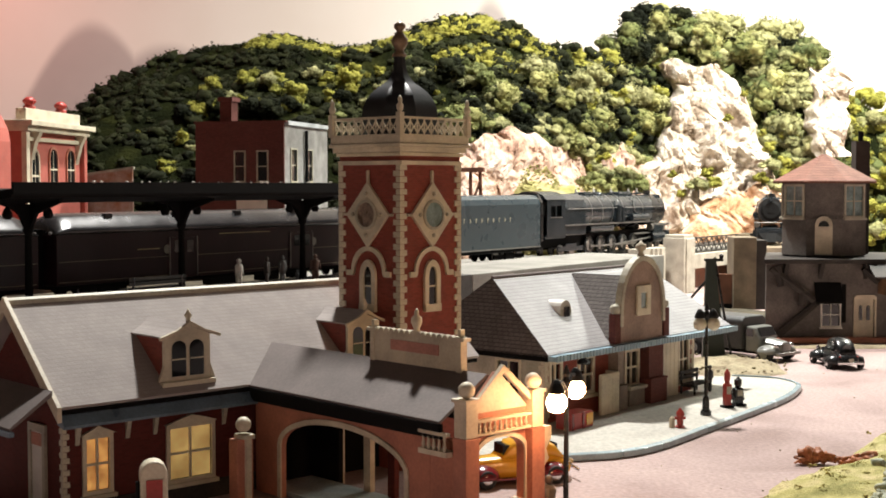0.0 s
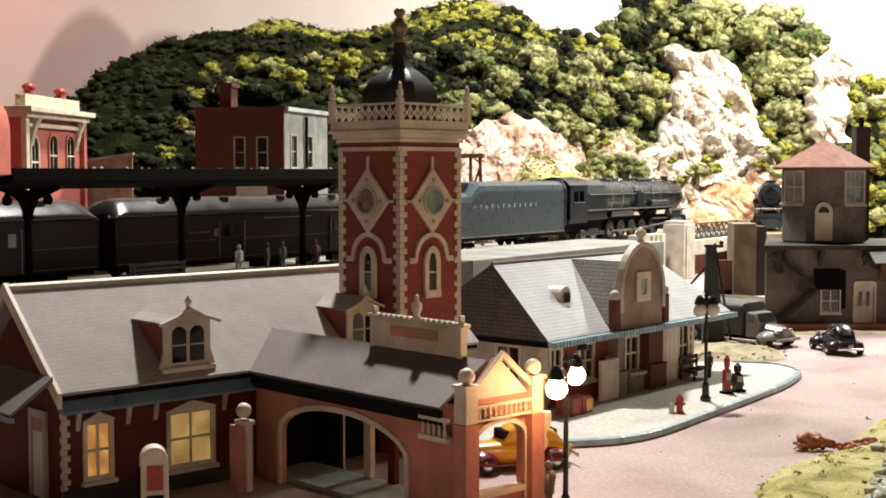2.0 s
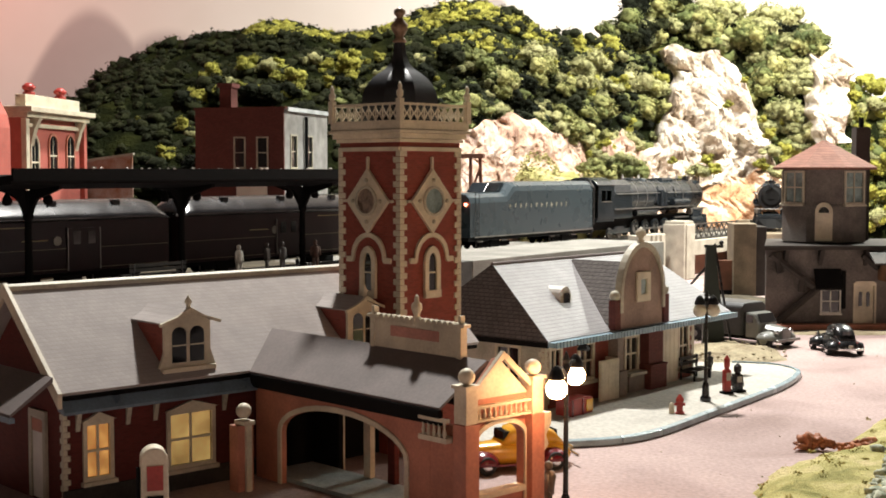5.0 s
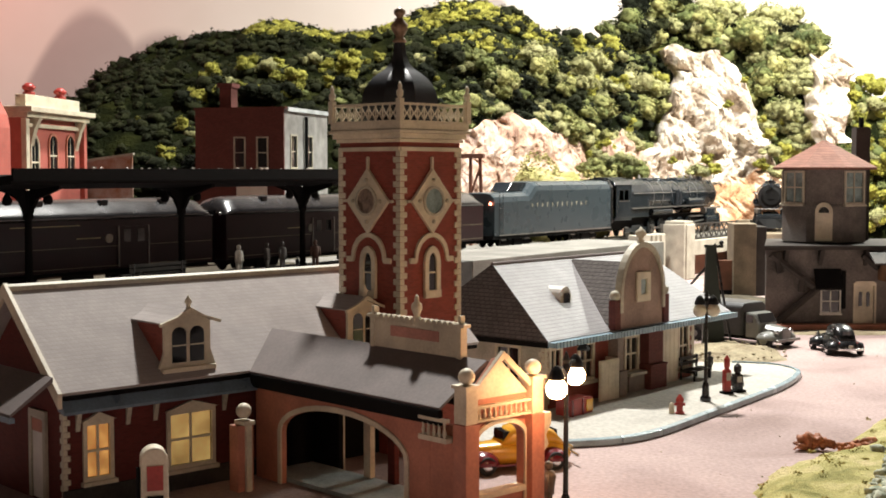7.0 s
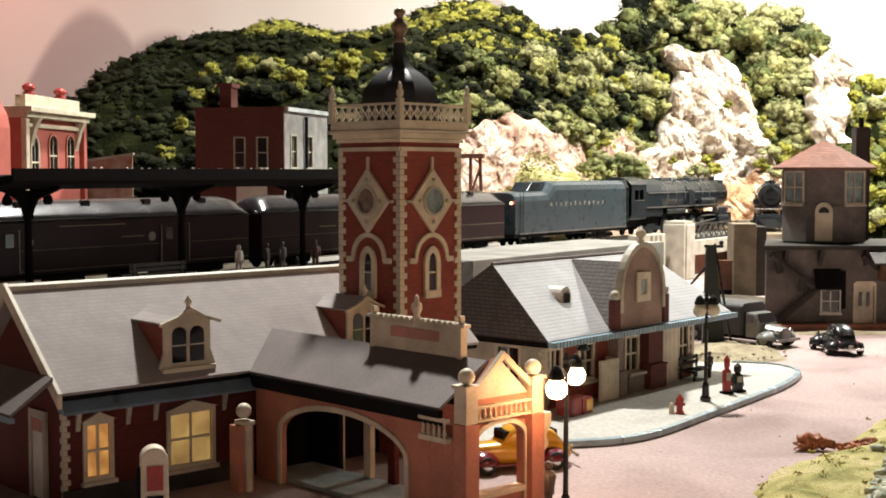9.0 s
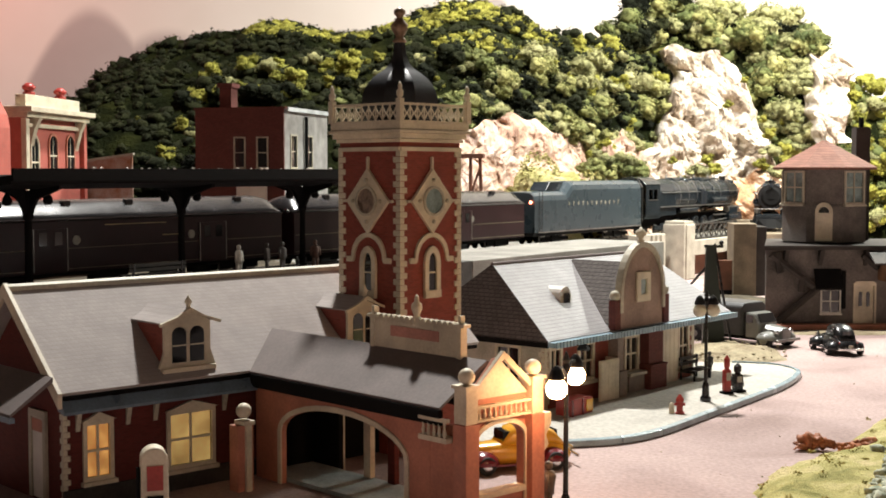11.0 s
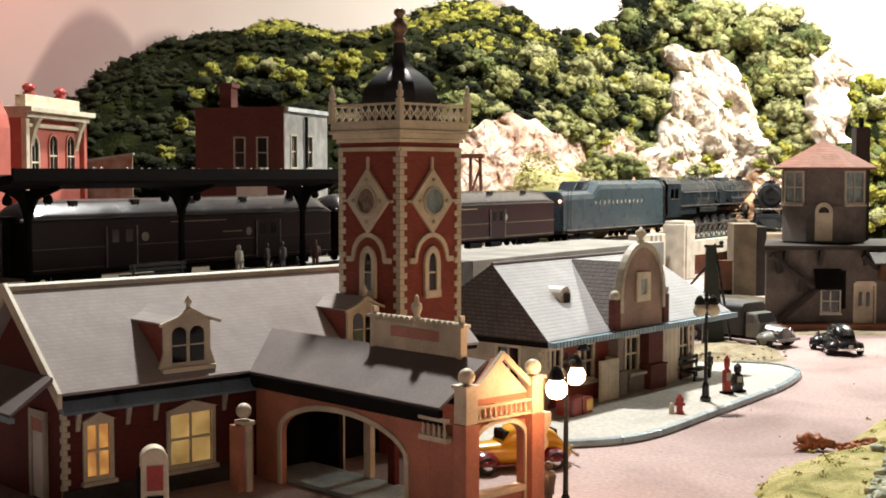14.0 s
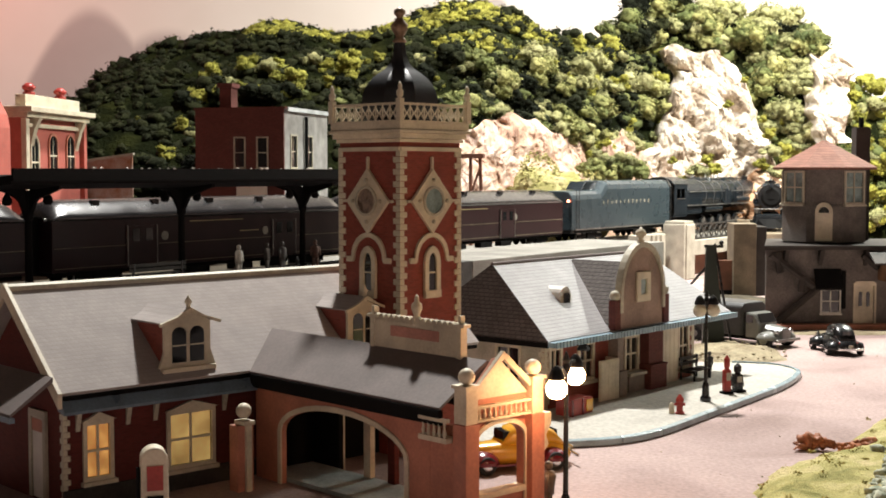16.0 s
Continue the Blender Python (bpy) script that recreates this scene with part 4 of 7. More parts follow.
# ---- the train: at its place at 9 s, x forward along the track ----
def bogie(parent, x, n=2, r=0.0085, pitch=0.026, y=0.0215, frame_mat=None):
    L = pitch * (n - 1) / 2 + r
    b = part("bogie", Sh().box(x - L, -y - 0.0035, 0.006, x + L, -y - 0.0008, 0.0125).box(x - L * 0.3, -y - 0.005, 0.004, x + L * 0.3, -y - 0.0008, 0.015)
             .box(x - L, y + 0.0008, 0.006, x + L, y + 0.0035, 0.0125).box(x - 0.006, -y - 0.001, 0.008, x + 0.006, y + 0.001, 0.016), frame_mat or DARK, parent)
    for i in range(n):
        cx = x + (i - (n - 1) / 2) * pitch
        for sg in (-1, 1):
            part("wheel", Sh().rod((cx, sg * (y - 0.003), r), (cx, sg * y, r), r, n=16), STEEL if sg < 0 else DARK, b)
    return b


def coach(name, L, label, doors, seals):
    c = thing(name, TRACK, label, "railway car", "passenger cars")
    w, z0, z1, rt = 0.0325, 0.017, 0.074, 0.095
    side = Sh()
    side.box(-L / 2, -w, z0, L / 2, w, z1)
    body = part("body", side, COACH, c, bevel=0.001)
    prof = [(-w - 0.0006, z1 - 0.002), (-w - 0.0006, z1 + 0.003), (-w + 0.0025, z1 + 0.006), (-w + 0.013, z1 + 0.0165), (-0.014, z1 + 0.0182), (-0.012, rt - 0.002), (0, rt),
            (0.012, rt - 0.002), (0.014, z1 + 0.0182), (w - 0.013, z1 + 0.0165), (w - 0.0025, z1 + 0.006), (w + 0.0006, z1 + 0.003), (w + 0.0006, z1 - 0.002)]
    rings = []
    for x, k in ((-L / 2 - 0.001, 0.0), (-L / 2 + 0.004, 0.55), (-L / 2 + 0.013, 0.9), (-L / 2 + 0.025, 1.0), (L / 2 - 0.025, 1.0), (L / 2 - 0.013, 0.9), (L / 2 - 0.004, 0.55), (L / 2 + 0.001, 0.0)):
        rings.append([(x, y, z1 - 0.002 + (z - z1 + 0.002) * (0.12 + 0.88 * k)) for y, z in prof])
    roof = part("roof", Sh().loft(rings), COACHROOF, c, smooth=True)
    for i in range(5):
        part("roof_vent", Sh().box(-L * 0.36 + i * L * 0.18 - 0.005, -0.022, z1 + 0.0125, -L * 0.36 + i * L * 0.18 + 0.005, -0.016, z1 + 0.020), BLACK, roof)
    part("side_stripe", Sh().box(-L / 2 + 0.003, -w - 0.0006, 0.0425, L / 2 - 0.003, -w - 0.0001, 0.0433), DULLGOLD, body)
    part("side_stripe", Sh().box(-L / 2 + 0.003, -w - 0.0006, 0.0205, L / 2 - 0.003, -w - 0.0001, 0.0213), DULLGOLD, body)
    part("letter_board", Sh().box(-0.045, -w - 0.0006, 0.0665, 0.045, -w - 0.0001, 0.0675), GOLD, body)
    for x in doors:
        d = part("side_door", Sh().box(x - 0.022, -w - 0.0016, 0.0195, x + 0.022, -w - 0.0002, 0.0645), COACH, body)
        for q in (-0.022, 0.022):
            part("door_edge", Sh().box(x + q - 0.0005, -w - 0.0022, 0.019, x + q + 0.0005, -w - 0.0003, 0.065), STEEL, d)
        for q in (-0.010, 0.010):
            part("door_pane", Sh().box(x + q - 0.005, -w - 0.0022, 0.047, x + q + 0.005, -w - 0.0017, 0.061), PANE, d)
    for x in seals:
        part("round_emblem", Sh().rod((x, -w - 0.0001, 0.0515), (x, -w - 0.0011, 0.0515), 0.0052, n=18), mat("dull_cream_emblem", (0.42, 0.40, 0.34), 0.5), body)
        part("lettering_bar", Sh().box(x - 0.045, -w - 0.0006, 0.052, x - 0.012, -w - 0.0001, 0.0532), GOLD, body)
    part("underframe", Sh().box(-L / 2 + 0.004, -w + 0.004, 0.0125, L / 2 - 0.004, w - 0.004, z0), DARK, c)
    for x, l in ((-0.06, 0.05), (0.03, 0.035), (0.09, 0.03)):
        part("underfloor_box", Sh().box(x, -w + 0.002, 0.005, x + l, -w + 0.014, 0.0126), DARK, c, bevel=0.0008)
    for sg in (-1, 1):
        bogie(c, sg * (L / 2 - 0.07), 3, pitch=0.024)
        part("diaphragm", Sh().box(sg * (L / 2 + 0.001), -0.012, 0.016, sg * (L / 2 + 0.009), 0.012, 0.078), DARK, c)
        part("marker_lamp", Sh().ball((sg * (L / 2 + 0.0015), -0.024, 0.074), 0.002, 8), STEEL, c)
    return c


def tender():
    t = thing("tender", TRACK, "dark grey-green tender with a row of faded gold marks", "tender")
    L, w = 0.40, 0.0335
    def sec(x, top):
        return [(x, -w, 0.022), (x, -w, top - 0.0155), (x, -w + 0.0025, top - 0.007), (x, -w + 0.009, top - 0.0012), (x, -w + 0.018, top),
                (x, w - 0.018, top), (x, w - 0.009, top - 0.0012), (x, w - 0.0025, top - 0.007), (x, w, top - 0.0155), (x, w, 0.022)]
    rings = [sec(-L / 2 + 0.002, 0.0905), sec(-L / 2 + 0.008, 0.0915), sec(-0.088, 0.0925), sec(-0.070, 0.1075), sec(-0.062, 0.1095), sec(L / 2 - 0.004, 0.1095), sec(L / 2, 0.109)]
    body = part("tank", Sh().loft(rings), TENDER, t, bevel=0.0008)
    part("coal_hatch", Sh().prism([(-0.135, 0.0927), (-0.118, 0.108), (-0.072, 0.108), (-0.089, 0.0927)], "y", -w + 0.017, w - 0.017), LOCO, t, bevel=0.0008)
    part("front_hood", Sh().prism([(-w - 0.001, 0.03), (-w - 0.001, 0.096), (-w + 0.008, 0.1105), (-w + 0.018, 0.1115), (w - 0.018, 0.1115), (w - 0.008, 0.1105), (w + 0.001, 0.096), (w + 0.001, 0.03)], "x", L / 2 + 0.0005, L / 2 + 0.007), BLACK, t)
    part("belt_rail", Sh().box(-L / 2 + 0.015, -w - 0.0008, 0.0215, L / 2, -w - 0.0001, 0.0235), STEEL, body)
    gold = mat("pale_gold_paint", (0.55, 0.50, 0.38), 0.45)
    for i in range(12):
        x = -0.082 + i * 0.0168
        part("lettering_bar", Sh().box(x - 0.0008, -w - 0.0006, 0.0662, x + 0.0008, -w - 0.0001, 0.0732).box(x + 0.0009, -w - 0.0006, 0.0690 + 0.003 * (i % 2), x + 0.0034, -w - 0.0001, 0.0702 + 0.003 * (i % 2)), gold, body)
    part("marker_lamp", Sh().ball((-L / 2 - 0.0015, -w + 0.006, 0.074), 0.0026, 10), TAIL, t, "lit red marker lamp", smooth=True)
    part("underframe", Sh().box(-L / 2, -w + 0.002, 0.016, L / 2 + 0.008, w - 0.002, 0.022), DARK, t)
    for x in (-0.115, 0.115):
        bogie(t, x, 4, pitch=0.0245, r=0.0095)
    lad = Sh()
    for i in range(6):
        lad.rod((-L / 2 + 0.0135, -w - 0.002, 0.03 + i * 0.009), (-L / 2 + 0.024, -w - 0.002, 0.03 + i * 0.009), 0.0005, n=6)
    for x in (0.0135, 0.024):
        lad.rod((-L / 2 + x, -w - 0.002, 0.024), (-L / 2 + x, -w - 0.002, 0.094), 0.0006, n=6)
    part("ladder", lad, LOCO, t)
    return t


DRIVERS = []


def locomotive(name, label, lit=False, moving=False):
    """A big steam locomotive, its front at +x."""
    lo = thing(name, TRACK, label, "steam locomotive", "steam locomotives")
    # boiler: tapered, smokebox in front
    b = part("boiler", Sh().rod((-0.115, 0, 0.0715), (0.02, 0, 0.0715), 0.0302, 0.0296, 32).rod((0.02, 0, 0.0715), (0.155, 0, 0.0715), 0.0296, 0.0280, 32), LOCO, lo, bevel=0.0006)
    for x, r in ((-0.09, 0.0306), (-0.05, 0.0304), (-0.01, 0.0302), (0.03, 0.0300), (0.075, 0.0296), (0.11, 0.0291)):
        part("boiler_band", Sh().rod((x, 0, 0.0715), (x + 0.0015, 0, 0.0715), r, n=32), STEEL, b)
    part("smokebox", Sh().rod((0.155, 0, 0.0715), (0.208, 0, 0.0715), 0.0282, n=32), BLACK, lo, bevel=0.0012)
    part("top_walkway", Sh().box(-0.105, -0.007, 0.1005, 0.15, 0.007, 0.1035), LOCO, b, bevel=0.0005)
    for x in (-0.095, -0.03, 0.035, 0.105, 0.14):
        part("top_fitting", Sh().lathe([(0.0022, 0), (0.0028, 0.002), (0.0014, 0.005), (0.0016, 0.007), (0.0004, 0.008)], 8, (x, 0.0, 0.1035)), STEEL, b)
    f = part("smokebox_door", Sh().rod((0.208, 0, 0.0715), (0.2115, 0, 0.0715), 0.0225, 0.017, 24), DARK, lo)
    part("headlight", Sh().rod((0.206, 0, 0.096), (0.216, 0, 0.096), 0.0045, n=14), LOCO, f)
    part("number_plate", Sh().box(0.2116, -0.006, 0.0665, 0.2124, 0.006, 0.0765), DARK, f)
    # firebox and cab
    part("firebox", Sh().prism([(-0.0305, 0.035), (-0.0305, 0.080), (-0.026, 0.093), (-0.014, 0.1025), (0.014, 0.1025), (0.026, 0.093), (0.0305, 0.080), (0.0305, 0.035)], "x", -0.190, -0.112), LOCO, lo, bevel=0.001)
    cab = Sh().wall(-0.248, -0.188, 0.036, 0.094, -0.0325, -0.031, [(-0.236, 0.066, -0.220, 0.084), (-0.216, 0.066, -0.200, 0.084)])
    c = part("cab", cab, LOCO, lo, bevel=0.0003)
    part("cab_side", Sh().wall(-0.248, -0.188, 0.036, 0.094, 0.031, 0.0325, [(-0.236, 0.066, -0.2, 0.084)]), LOCO, c)
    part("cab_front", Sh().box(-0.190, -0.031, 0.036, -0.188, 0.031, 0.094), LOCO, c)
    part("cab_roof", Sh().prism([(-0.034, 0.0935), (-0.028, 0.100), (-0.015, 0.1055), (0, 0.107), (0.015, 0.1055), (0.028, 0.100), (0.034, 0.0935)], "x", -0.254, -0.186), LOCO, c, bevel=0.0006)
    part("window_frame", Sh().box(-0.237, -0.0335, 0.0645, -0.199, -0.0326, 0.066), STEEL, c)
    # domes, stack, sand box, bell and pumps
    part("stack", Sh().lathe([(0.0085, 0), (0.007, 0.003), (0.0072, 0.0095), (0.008, 0.011), (0.006, 0.011)], 16, (0.182, 0, 0.0965)), BLACK, lo, smooth=True)
    part("steam_dome", Sh().lathe([(0.0125, -0.006), (0.0122, 0.006), (0.010, 0.0095), (0.004, 0.011), (0.0005, 0.0112)], 20, (-0.02, 0, 0.0945)), LOCO, lo, smooth=True)
    part("sand_dome", Sh().box(0.045, -0.012, 0.090, 0.098, 0.012, 0.1055), LOCO, lo, bevel=0.004)
    part("sand_dome", Sh().box(-0.085, -0.011, 0.092, -0.05, 0.011, 0.1055), LOCO, lo, bevel=0.004)
    part("feedwater_heater", Sh().rod((0.198, -0.018, 0.0925), (0.198, 0.018, 0.0925), 0.0072, n=18), LOCO, lo)
    part("bell", Sh().lathe([(0.001, 0.006), (0.002, 0.005), (0.0025, 0.002), (0.0038, 0)], 10, (0.118, 0, 0.098)), GOLD, lo)
    for sg in (-1, 1):
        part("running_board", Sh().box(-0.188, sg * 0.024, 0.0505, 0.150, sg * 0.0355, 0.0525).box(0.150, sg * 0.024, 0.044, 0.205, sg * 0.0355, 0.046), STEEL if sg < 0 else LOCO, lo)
        hr = Sh().rod((-0.18, sg * 0.0335, 0.078), (0.20, sg * 0.0320, 0.078), 0.0007, n=6)
        for i in range(9):
            hr.rod((-0.17 + i * 0.045, sg * 0.022, 0.078), (-0.17 + i * 0.045, sg * 0.0330, 0.078), 0.0006, n=6)
        part("handrail", hr, STEEL, lo)
        part("air_reservoir", Sh().rod((-0.10, sg * 0.0285, 0.0435), (-0.015, sg * 0.0285, 0.0435), 0.0062, n=16), LOCO, lo)
        part("air_reservoir", Sh().rod((0.055, sg * 0.0315, 0.0595), (0.125, sg * 0.0315, 0.0595), 0.0065, n=16), LOCO, lo)
        cy = part("cylinder", Sh().rod((0.140, sg * 0.0285, 0.0225), (0.192, sg * 0.0285, 0.0225), 0.0098, n=20).box(0.146, sg * 0.020, 0.024, 0.186, sg * 0.035, 0.044), LOCO, lo, bevel=0.0006)
        part("valve_chest", Sh().rod((0.138, sg * 0.0285, 0.0405), (0.196, sg * 0.0285, 0.0405), 0.0062, n=16), STEEL if sg < 0 else LOCO, cy)
        part("side_rod", Sh().box(-0.088, sg * 0.0262, 0.0125, 0.084, sg * 0.0280, 0.0155), STEEL, lo)
        part("main_rod", Sh().rod((-0.005, sg * 0.0292, 0.014), (0.142, sg * 0.0292, 0.0225), 0.0014, n=8), STEEL, lo)
        part("crosshead_guide", Sh().box(0.075, sg * 0.0255, 0.0295, 0.142, sg * 0.029, 0.032), STEEL, lo)
        part("pump", Sh().rod((0.004, sg * 0.0325, 0.053), (0.004, sg * 0.0325, 0.082), 0.006, n=14).rod((0.018, sg * 0.0325, 0.053), (0.018, sg * 0.0325, 0.079), 0.006, n=14), LOCO, lo)
        part("pipe", Sh().rod((-0.11, sg * 0.031, 0.064), (0.15, sg * 0.029, 0.060), 0.0011, n=6).rod((0.07, sg * 0.0265, 0.09), (0.075, sg * 0.0325, 0.056), 0.0009, n=6).rod((0.0, sg * 0.0265, 0.09), (-0.01, sg * 0.033, 0.056), 0.0009, n=6), LOCO, lo)
        part("trailing_frame", Sh().box(-0.20, sg * 0.0235, 0.009, -0.115, sg * 0.0262, 0.0165).box(-0.175, sg * 0.0235, 0.0165, -0.14, sg * 0.0268, 0.021), LOCO, lo)
    r = 0.0155
    for i in range(5):
        x = -0.088 + i * 0.043
        for sg in (-1, 1):
            wm = Sh().rod((0, sg * 0.0185, 0), (0, sg * 0.0225, 0), r, n=28)
            w = part("driver_wheel", wm, BLACK, lo)
            w.location = (x, 0, r)
            part("tyre", Sh().rod((0, sg * 0.0224, 0), (0, sg * 0.0232, 0), r, n=28), LOCO, w)
            part("spoked_centre", Sh().rod((0, sg * 0.0231, 0), (0, sg * 0.0236, 0), r * 0.84, n=24), BLACK, w)
            part("crank_pin", Sh().rod((0, sg * 0.0235, -0.0045), (0, sg * 0.0262, -0.0045), 0.0018, n=10).prism([(-0.009, 0.002), (0.009, 0.002), (0.006, 0.010), (-0.006, 0.010)], "y", sg * 0.0236, sg * 0.0242), STEEL, w)
            if moving:
                DRIVERS.append((w, (x, 0, r), r))
    for x in (-0.185, -0.148, 0.155, 0.185):
        for sg in (-1, 1):
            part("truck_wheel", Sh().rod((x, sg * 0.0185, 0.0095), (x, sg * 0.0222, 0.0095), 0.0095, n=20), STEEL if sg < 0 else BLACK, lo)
    part("frame", Sh().box(-0.248, -0.016, 0.016, 0.205, 0.016, 0.036), DARK, lo)
    part("cab_floor", Sh().box(-0.252, -0.031, 0.031, -0.186, 0.031, 0.036), LOCO, lo)
    p = part("pilot", Sh().prism([(-0.032, 0.006), (0.032, 0.006), (0.032, 0.012), (0.030, 0.034), (-0.030, 0.034), (-0.032, 0.012)], "x", 0.207, 0.222), LOCO, lo, bevel=0.001)
    part("pilot_bars", Sh().loft([[(0.222, -0.031, 0.006), (0.222, 0.031, 0.006), (0.222, 0.027, 0.024), (0.222, -0.027, 0.024)], [(0.243, -0.010, 0.005), (0.243, 0.010, 0.005), (0.228, 0.010, 0.024), (0.228, -0.010, 0.024)]]), DARK, p)
    part("deck_rail", Sh().rod((0.21, -0.03, 0.034), (0.228, -0.03, 0.046), 0.0008, n=6).rod((0.21, 0.03, 0.034), (0.228, 0.03, 0.046), 0.0008, n=6).rod((0.228, -0.03, 0.046), (0.228, 0.03, 0.046), 0.0008, n=6), STEEL, p)
    return lo


LOCOMOTIVE = locomotive("locomotive", "black steam locomotive hauling a passenger train", moving=True)
LOCOMOTIVE.scale = (1.04, 1.02, 1.08)
TENDER_CAR = tender()
BAGGAGE = coach("baggage_car", 0.575, "dark maroon baggage car with black roof and round emblems", (-0.105, 0.105), (-0.13, 0.13))
COACH_A = coach("passenger_car", 0.49, "dark maroon passenger car with black rounded roof", (-0.12, 0.12), (-0.085, 0.085))
COACH_B = coach("passenger_car", 0.49, "dark maroon passenger car at the end of the train", (-0.12, 0.12), (-0.085, 0.085))
CONSIST = ((LOCOMOTIVE, 0.886), (TENDER_CAR, 0.405), (BAGGAGE, -0.112), (COACH_A, -0.668), (COACH_B, -1.19))

# distance run along the track, in metres from its place at 9 s
RUN = ((0.0, -0.3177), (0.5, -0.2945), (1.0, -0.2728), (2.0, -0.237), (3.0, -0.2016), (4.0, -0.167), (5.25, -0.1245), (6.5, -0.0797), (7.0, -0.0632), (8.0, -0.0346), (9.0, 0.0),
       (10.25, 0.0395), (11.5, 0.0774), (12.5, 0.1113), (13.5, 0.144), (14.0, 0.1597), (14.5, 0.1735), (15.0, 0.1835), (15.5, 0.1890), (16.0, 0.1896))


def motions():
    for car, x in CONSIST:
        walk(car, [(t, TRACK @ pose(x + s, 0, 0)) for t, s in RUN])
    times = [i * 0.25 for i in range(65)]
    run = np.interp(times, [t for t, s in RUN], [s for t, s in RUN])
    for wheel, at, r in DRIVERS:
        walk(wheel, [(t, pose(*at, 0, math.degrees(s / r), 0)) for t, s in zip(times, run)])


# ---- hills, cliffs and woods behind the town ----
RIDGE = ((-1.9, 0.20), (-1.25, 0.22), (-0.93, 0.29), (-0.83, 0.375), (-0.775, 0.42), (-0.715, 0.455), (-0.654, 0.486), (-0.594, 0.507), (-0.517, 0.528), (-0.449, 0.521), (-0.397, 0.540), (-0.337, 0.540),
         (-0.286, 0.527), (-0.243, 0.514), (-0.175, 0.519), (-0.123, 0.527), (-0.055, 0.547), (0.0, 0.566), (0.051, 0.588), (0.103, 0.582), (0.154, 0.565), (0.214, 0.540), (0.265, 0.512),
         (0.342, 0.510), (0.402, 0.515), (0.428, 0.535), (0.453, 0.560), (0.513, 0.572), (0.60, 0.575), (0.667, 0.562), (0.735, 0.550), (0.812, 0.555), (0.855, 0.530), (0.90, 0.515),
         (0.951, 0.43), (1.0, 0.40), (1.4, 0.33), (2.4, 0.30))


def hill_z(x, y):
    """Height of the hills: a long crest at y 2.95, falling to the railway."""
    crest = float(np.interp(x, [p[0] for p in RIDGE], [p[1] for p in RIDGE]))
    foot = 2.32 + max(0.0, min(0.78, x * 1.28 + 0.12))
    top = max(2.97, foot + 0.16)
    crest = 0.21 + (crest - 0.21) * top / 2.95
    k = max(0.0, min(1.0, (y - foot) / (top - foot)))
    low = 0.072 - 0.09 * max(0.0, min(1.0, (x - 0.12) / 0.1))
    z = low + (crest - low) * (k ** 0.8)
    bump = hum(x, y, 5, 3.1) * 0.022 + hum(x, y, 17, 7.7) * 0.010
    return z + bump * min(1, k * 3) - max(0, y - top - 0.04) * 0.5


sheet("hill", HILL, "green scenic hillside with ground foam, shade darkened into its colour", -2.5, 2.6, 2.22, 3.45, 300, 110, hill_z)


def cliff(name, material, label, left, right, y0, z0, top, lean, seed, nx=110, nz=80, rough=0.05):
    """A plaster rock face: blocky, ledged and cracked, tucked back into the hill at its ends. left, right: its edges at even steps of height."""
    vs, fs = [], []
    steps = np.linspace(0, 1, len(left))
    for j in range(nz + 1):
        v = j / nz
        x0, x1 = float(np.interp(v, steps, left)), float(np.interp(v, steps, right))
        for i in range(nx + 1):
            u = i / nx
            x = x0 + (x1 - x0) * u
            z = z0 + (top(x) - z0) * v
            p = Vector((x * 7 + seed, z * 5, seed))
            cell = noise.voronoi(p * 1.6)[0]
            crack = noise.voronoi(Vector((x * 24 + seed + z * 9, z * 15 - x * 6, 2.0)))[0]
            facet = noise.voronoi(Vector((x * 13 + seed, z * 11 + x * 3, seed)))[0]
            d = (min(0.45, cell[1] - cell[0]) * rough * 1.3 + min(0.22, crack[1] - crack[0]) * rough * 0.8 + noise.fractal(p * 3, 0.7, 2.1, 7) * rough * 0.34
                 - min(0.5, facet[0]) * rough * 0.7)
            tuck = max(0, abs(u - 0.5) * 2 - 0.8) ** 1.4 * 1.6
            ragged = noise.noise(Vector((z * 30, seed, u))) * 0.018
            vs.append((x + noise.noise(p * 2) * 0.012 + ragged, y0(x) + lean * v + 0.05 * v * v - d + tuck * 0.4, z + noise.noise(p * 2.3) * 0.01))
    fs = [(j * (nx + 1) + i, j * (nx + 1) + i + 1, (j + 1) * (nx + 1) + i + 1, (j + 1) * (nx + 1) + i) for j in range(nz) for i in range(nx)]
    me = bpy.data.meshes.new(name)
    me.from_pydata(vs, [], fs)
    me.materials.append(material)
    return tagged(new(name, me), label, "cliff", "rock faces")


def wave(a, b, s, k):
    return lambda x: a + b * math.sin(x * s + k) + 0.025 * noise.noise(Vector((x * 22, k, 0)))


ROCK_PINK = mat_ground("pinkish_rock", [(0.20, 0.11, 0.08), (0.40, 0.26, 0.19), (0.54, 0.40, 0.33), (0.64, 0.52, 0.45)], 18, bump=1.0, dist=0.008, fine=70)
cliff("rock_cliff", ROCK_PINK, "pinkish plaster rock cliff behind the railway", (0.0, 0.0, 0.01), (0.52, 0.50, 0.47), lambda x: 2.33 + max(0, x) * 1.2, 0.06, wave(0.300, 0.022, 17, 5.2), 0.14, 1.3, 140, 80)
cliff("rock_cliff", ROCK, "tall pale plaster rock cliff under a bright lamp", (0.40, 0.40, 0.42, 0.47, 0.54, 0.555, 0.52), (0.84, 0.83, 0.80, 0.775, 0.755, 0.74, 0.69),
      lambda x: min(3.0, 2.41 + 1.28 * x), 0.05, wave(0.508, 0.014, 22, 1.6), 0.14, 4.4, 150, 120, 0.06)
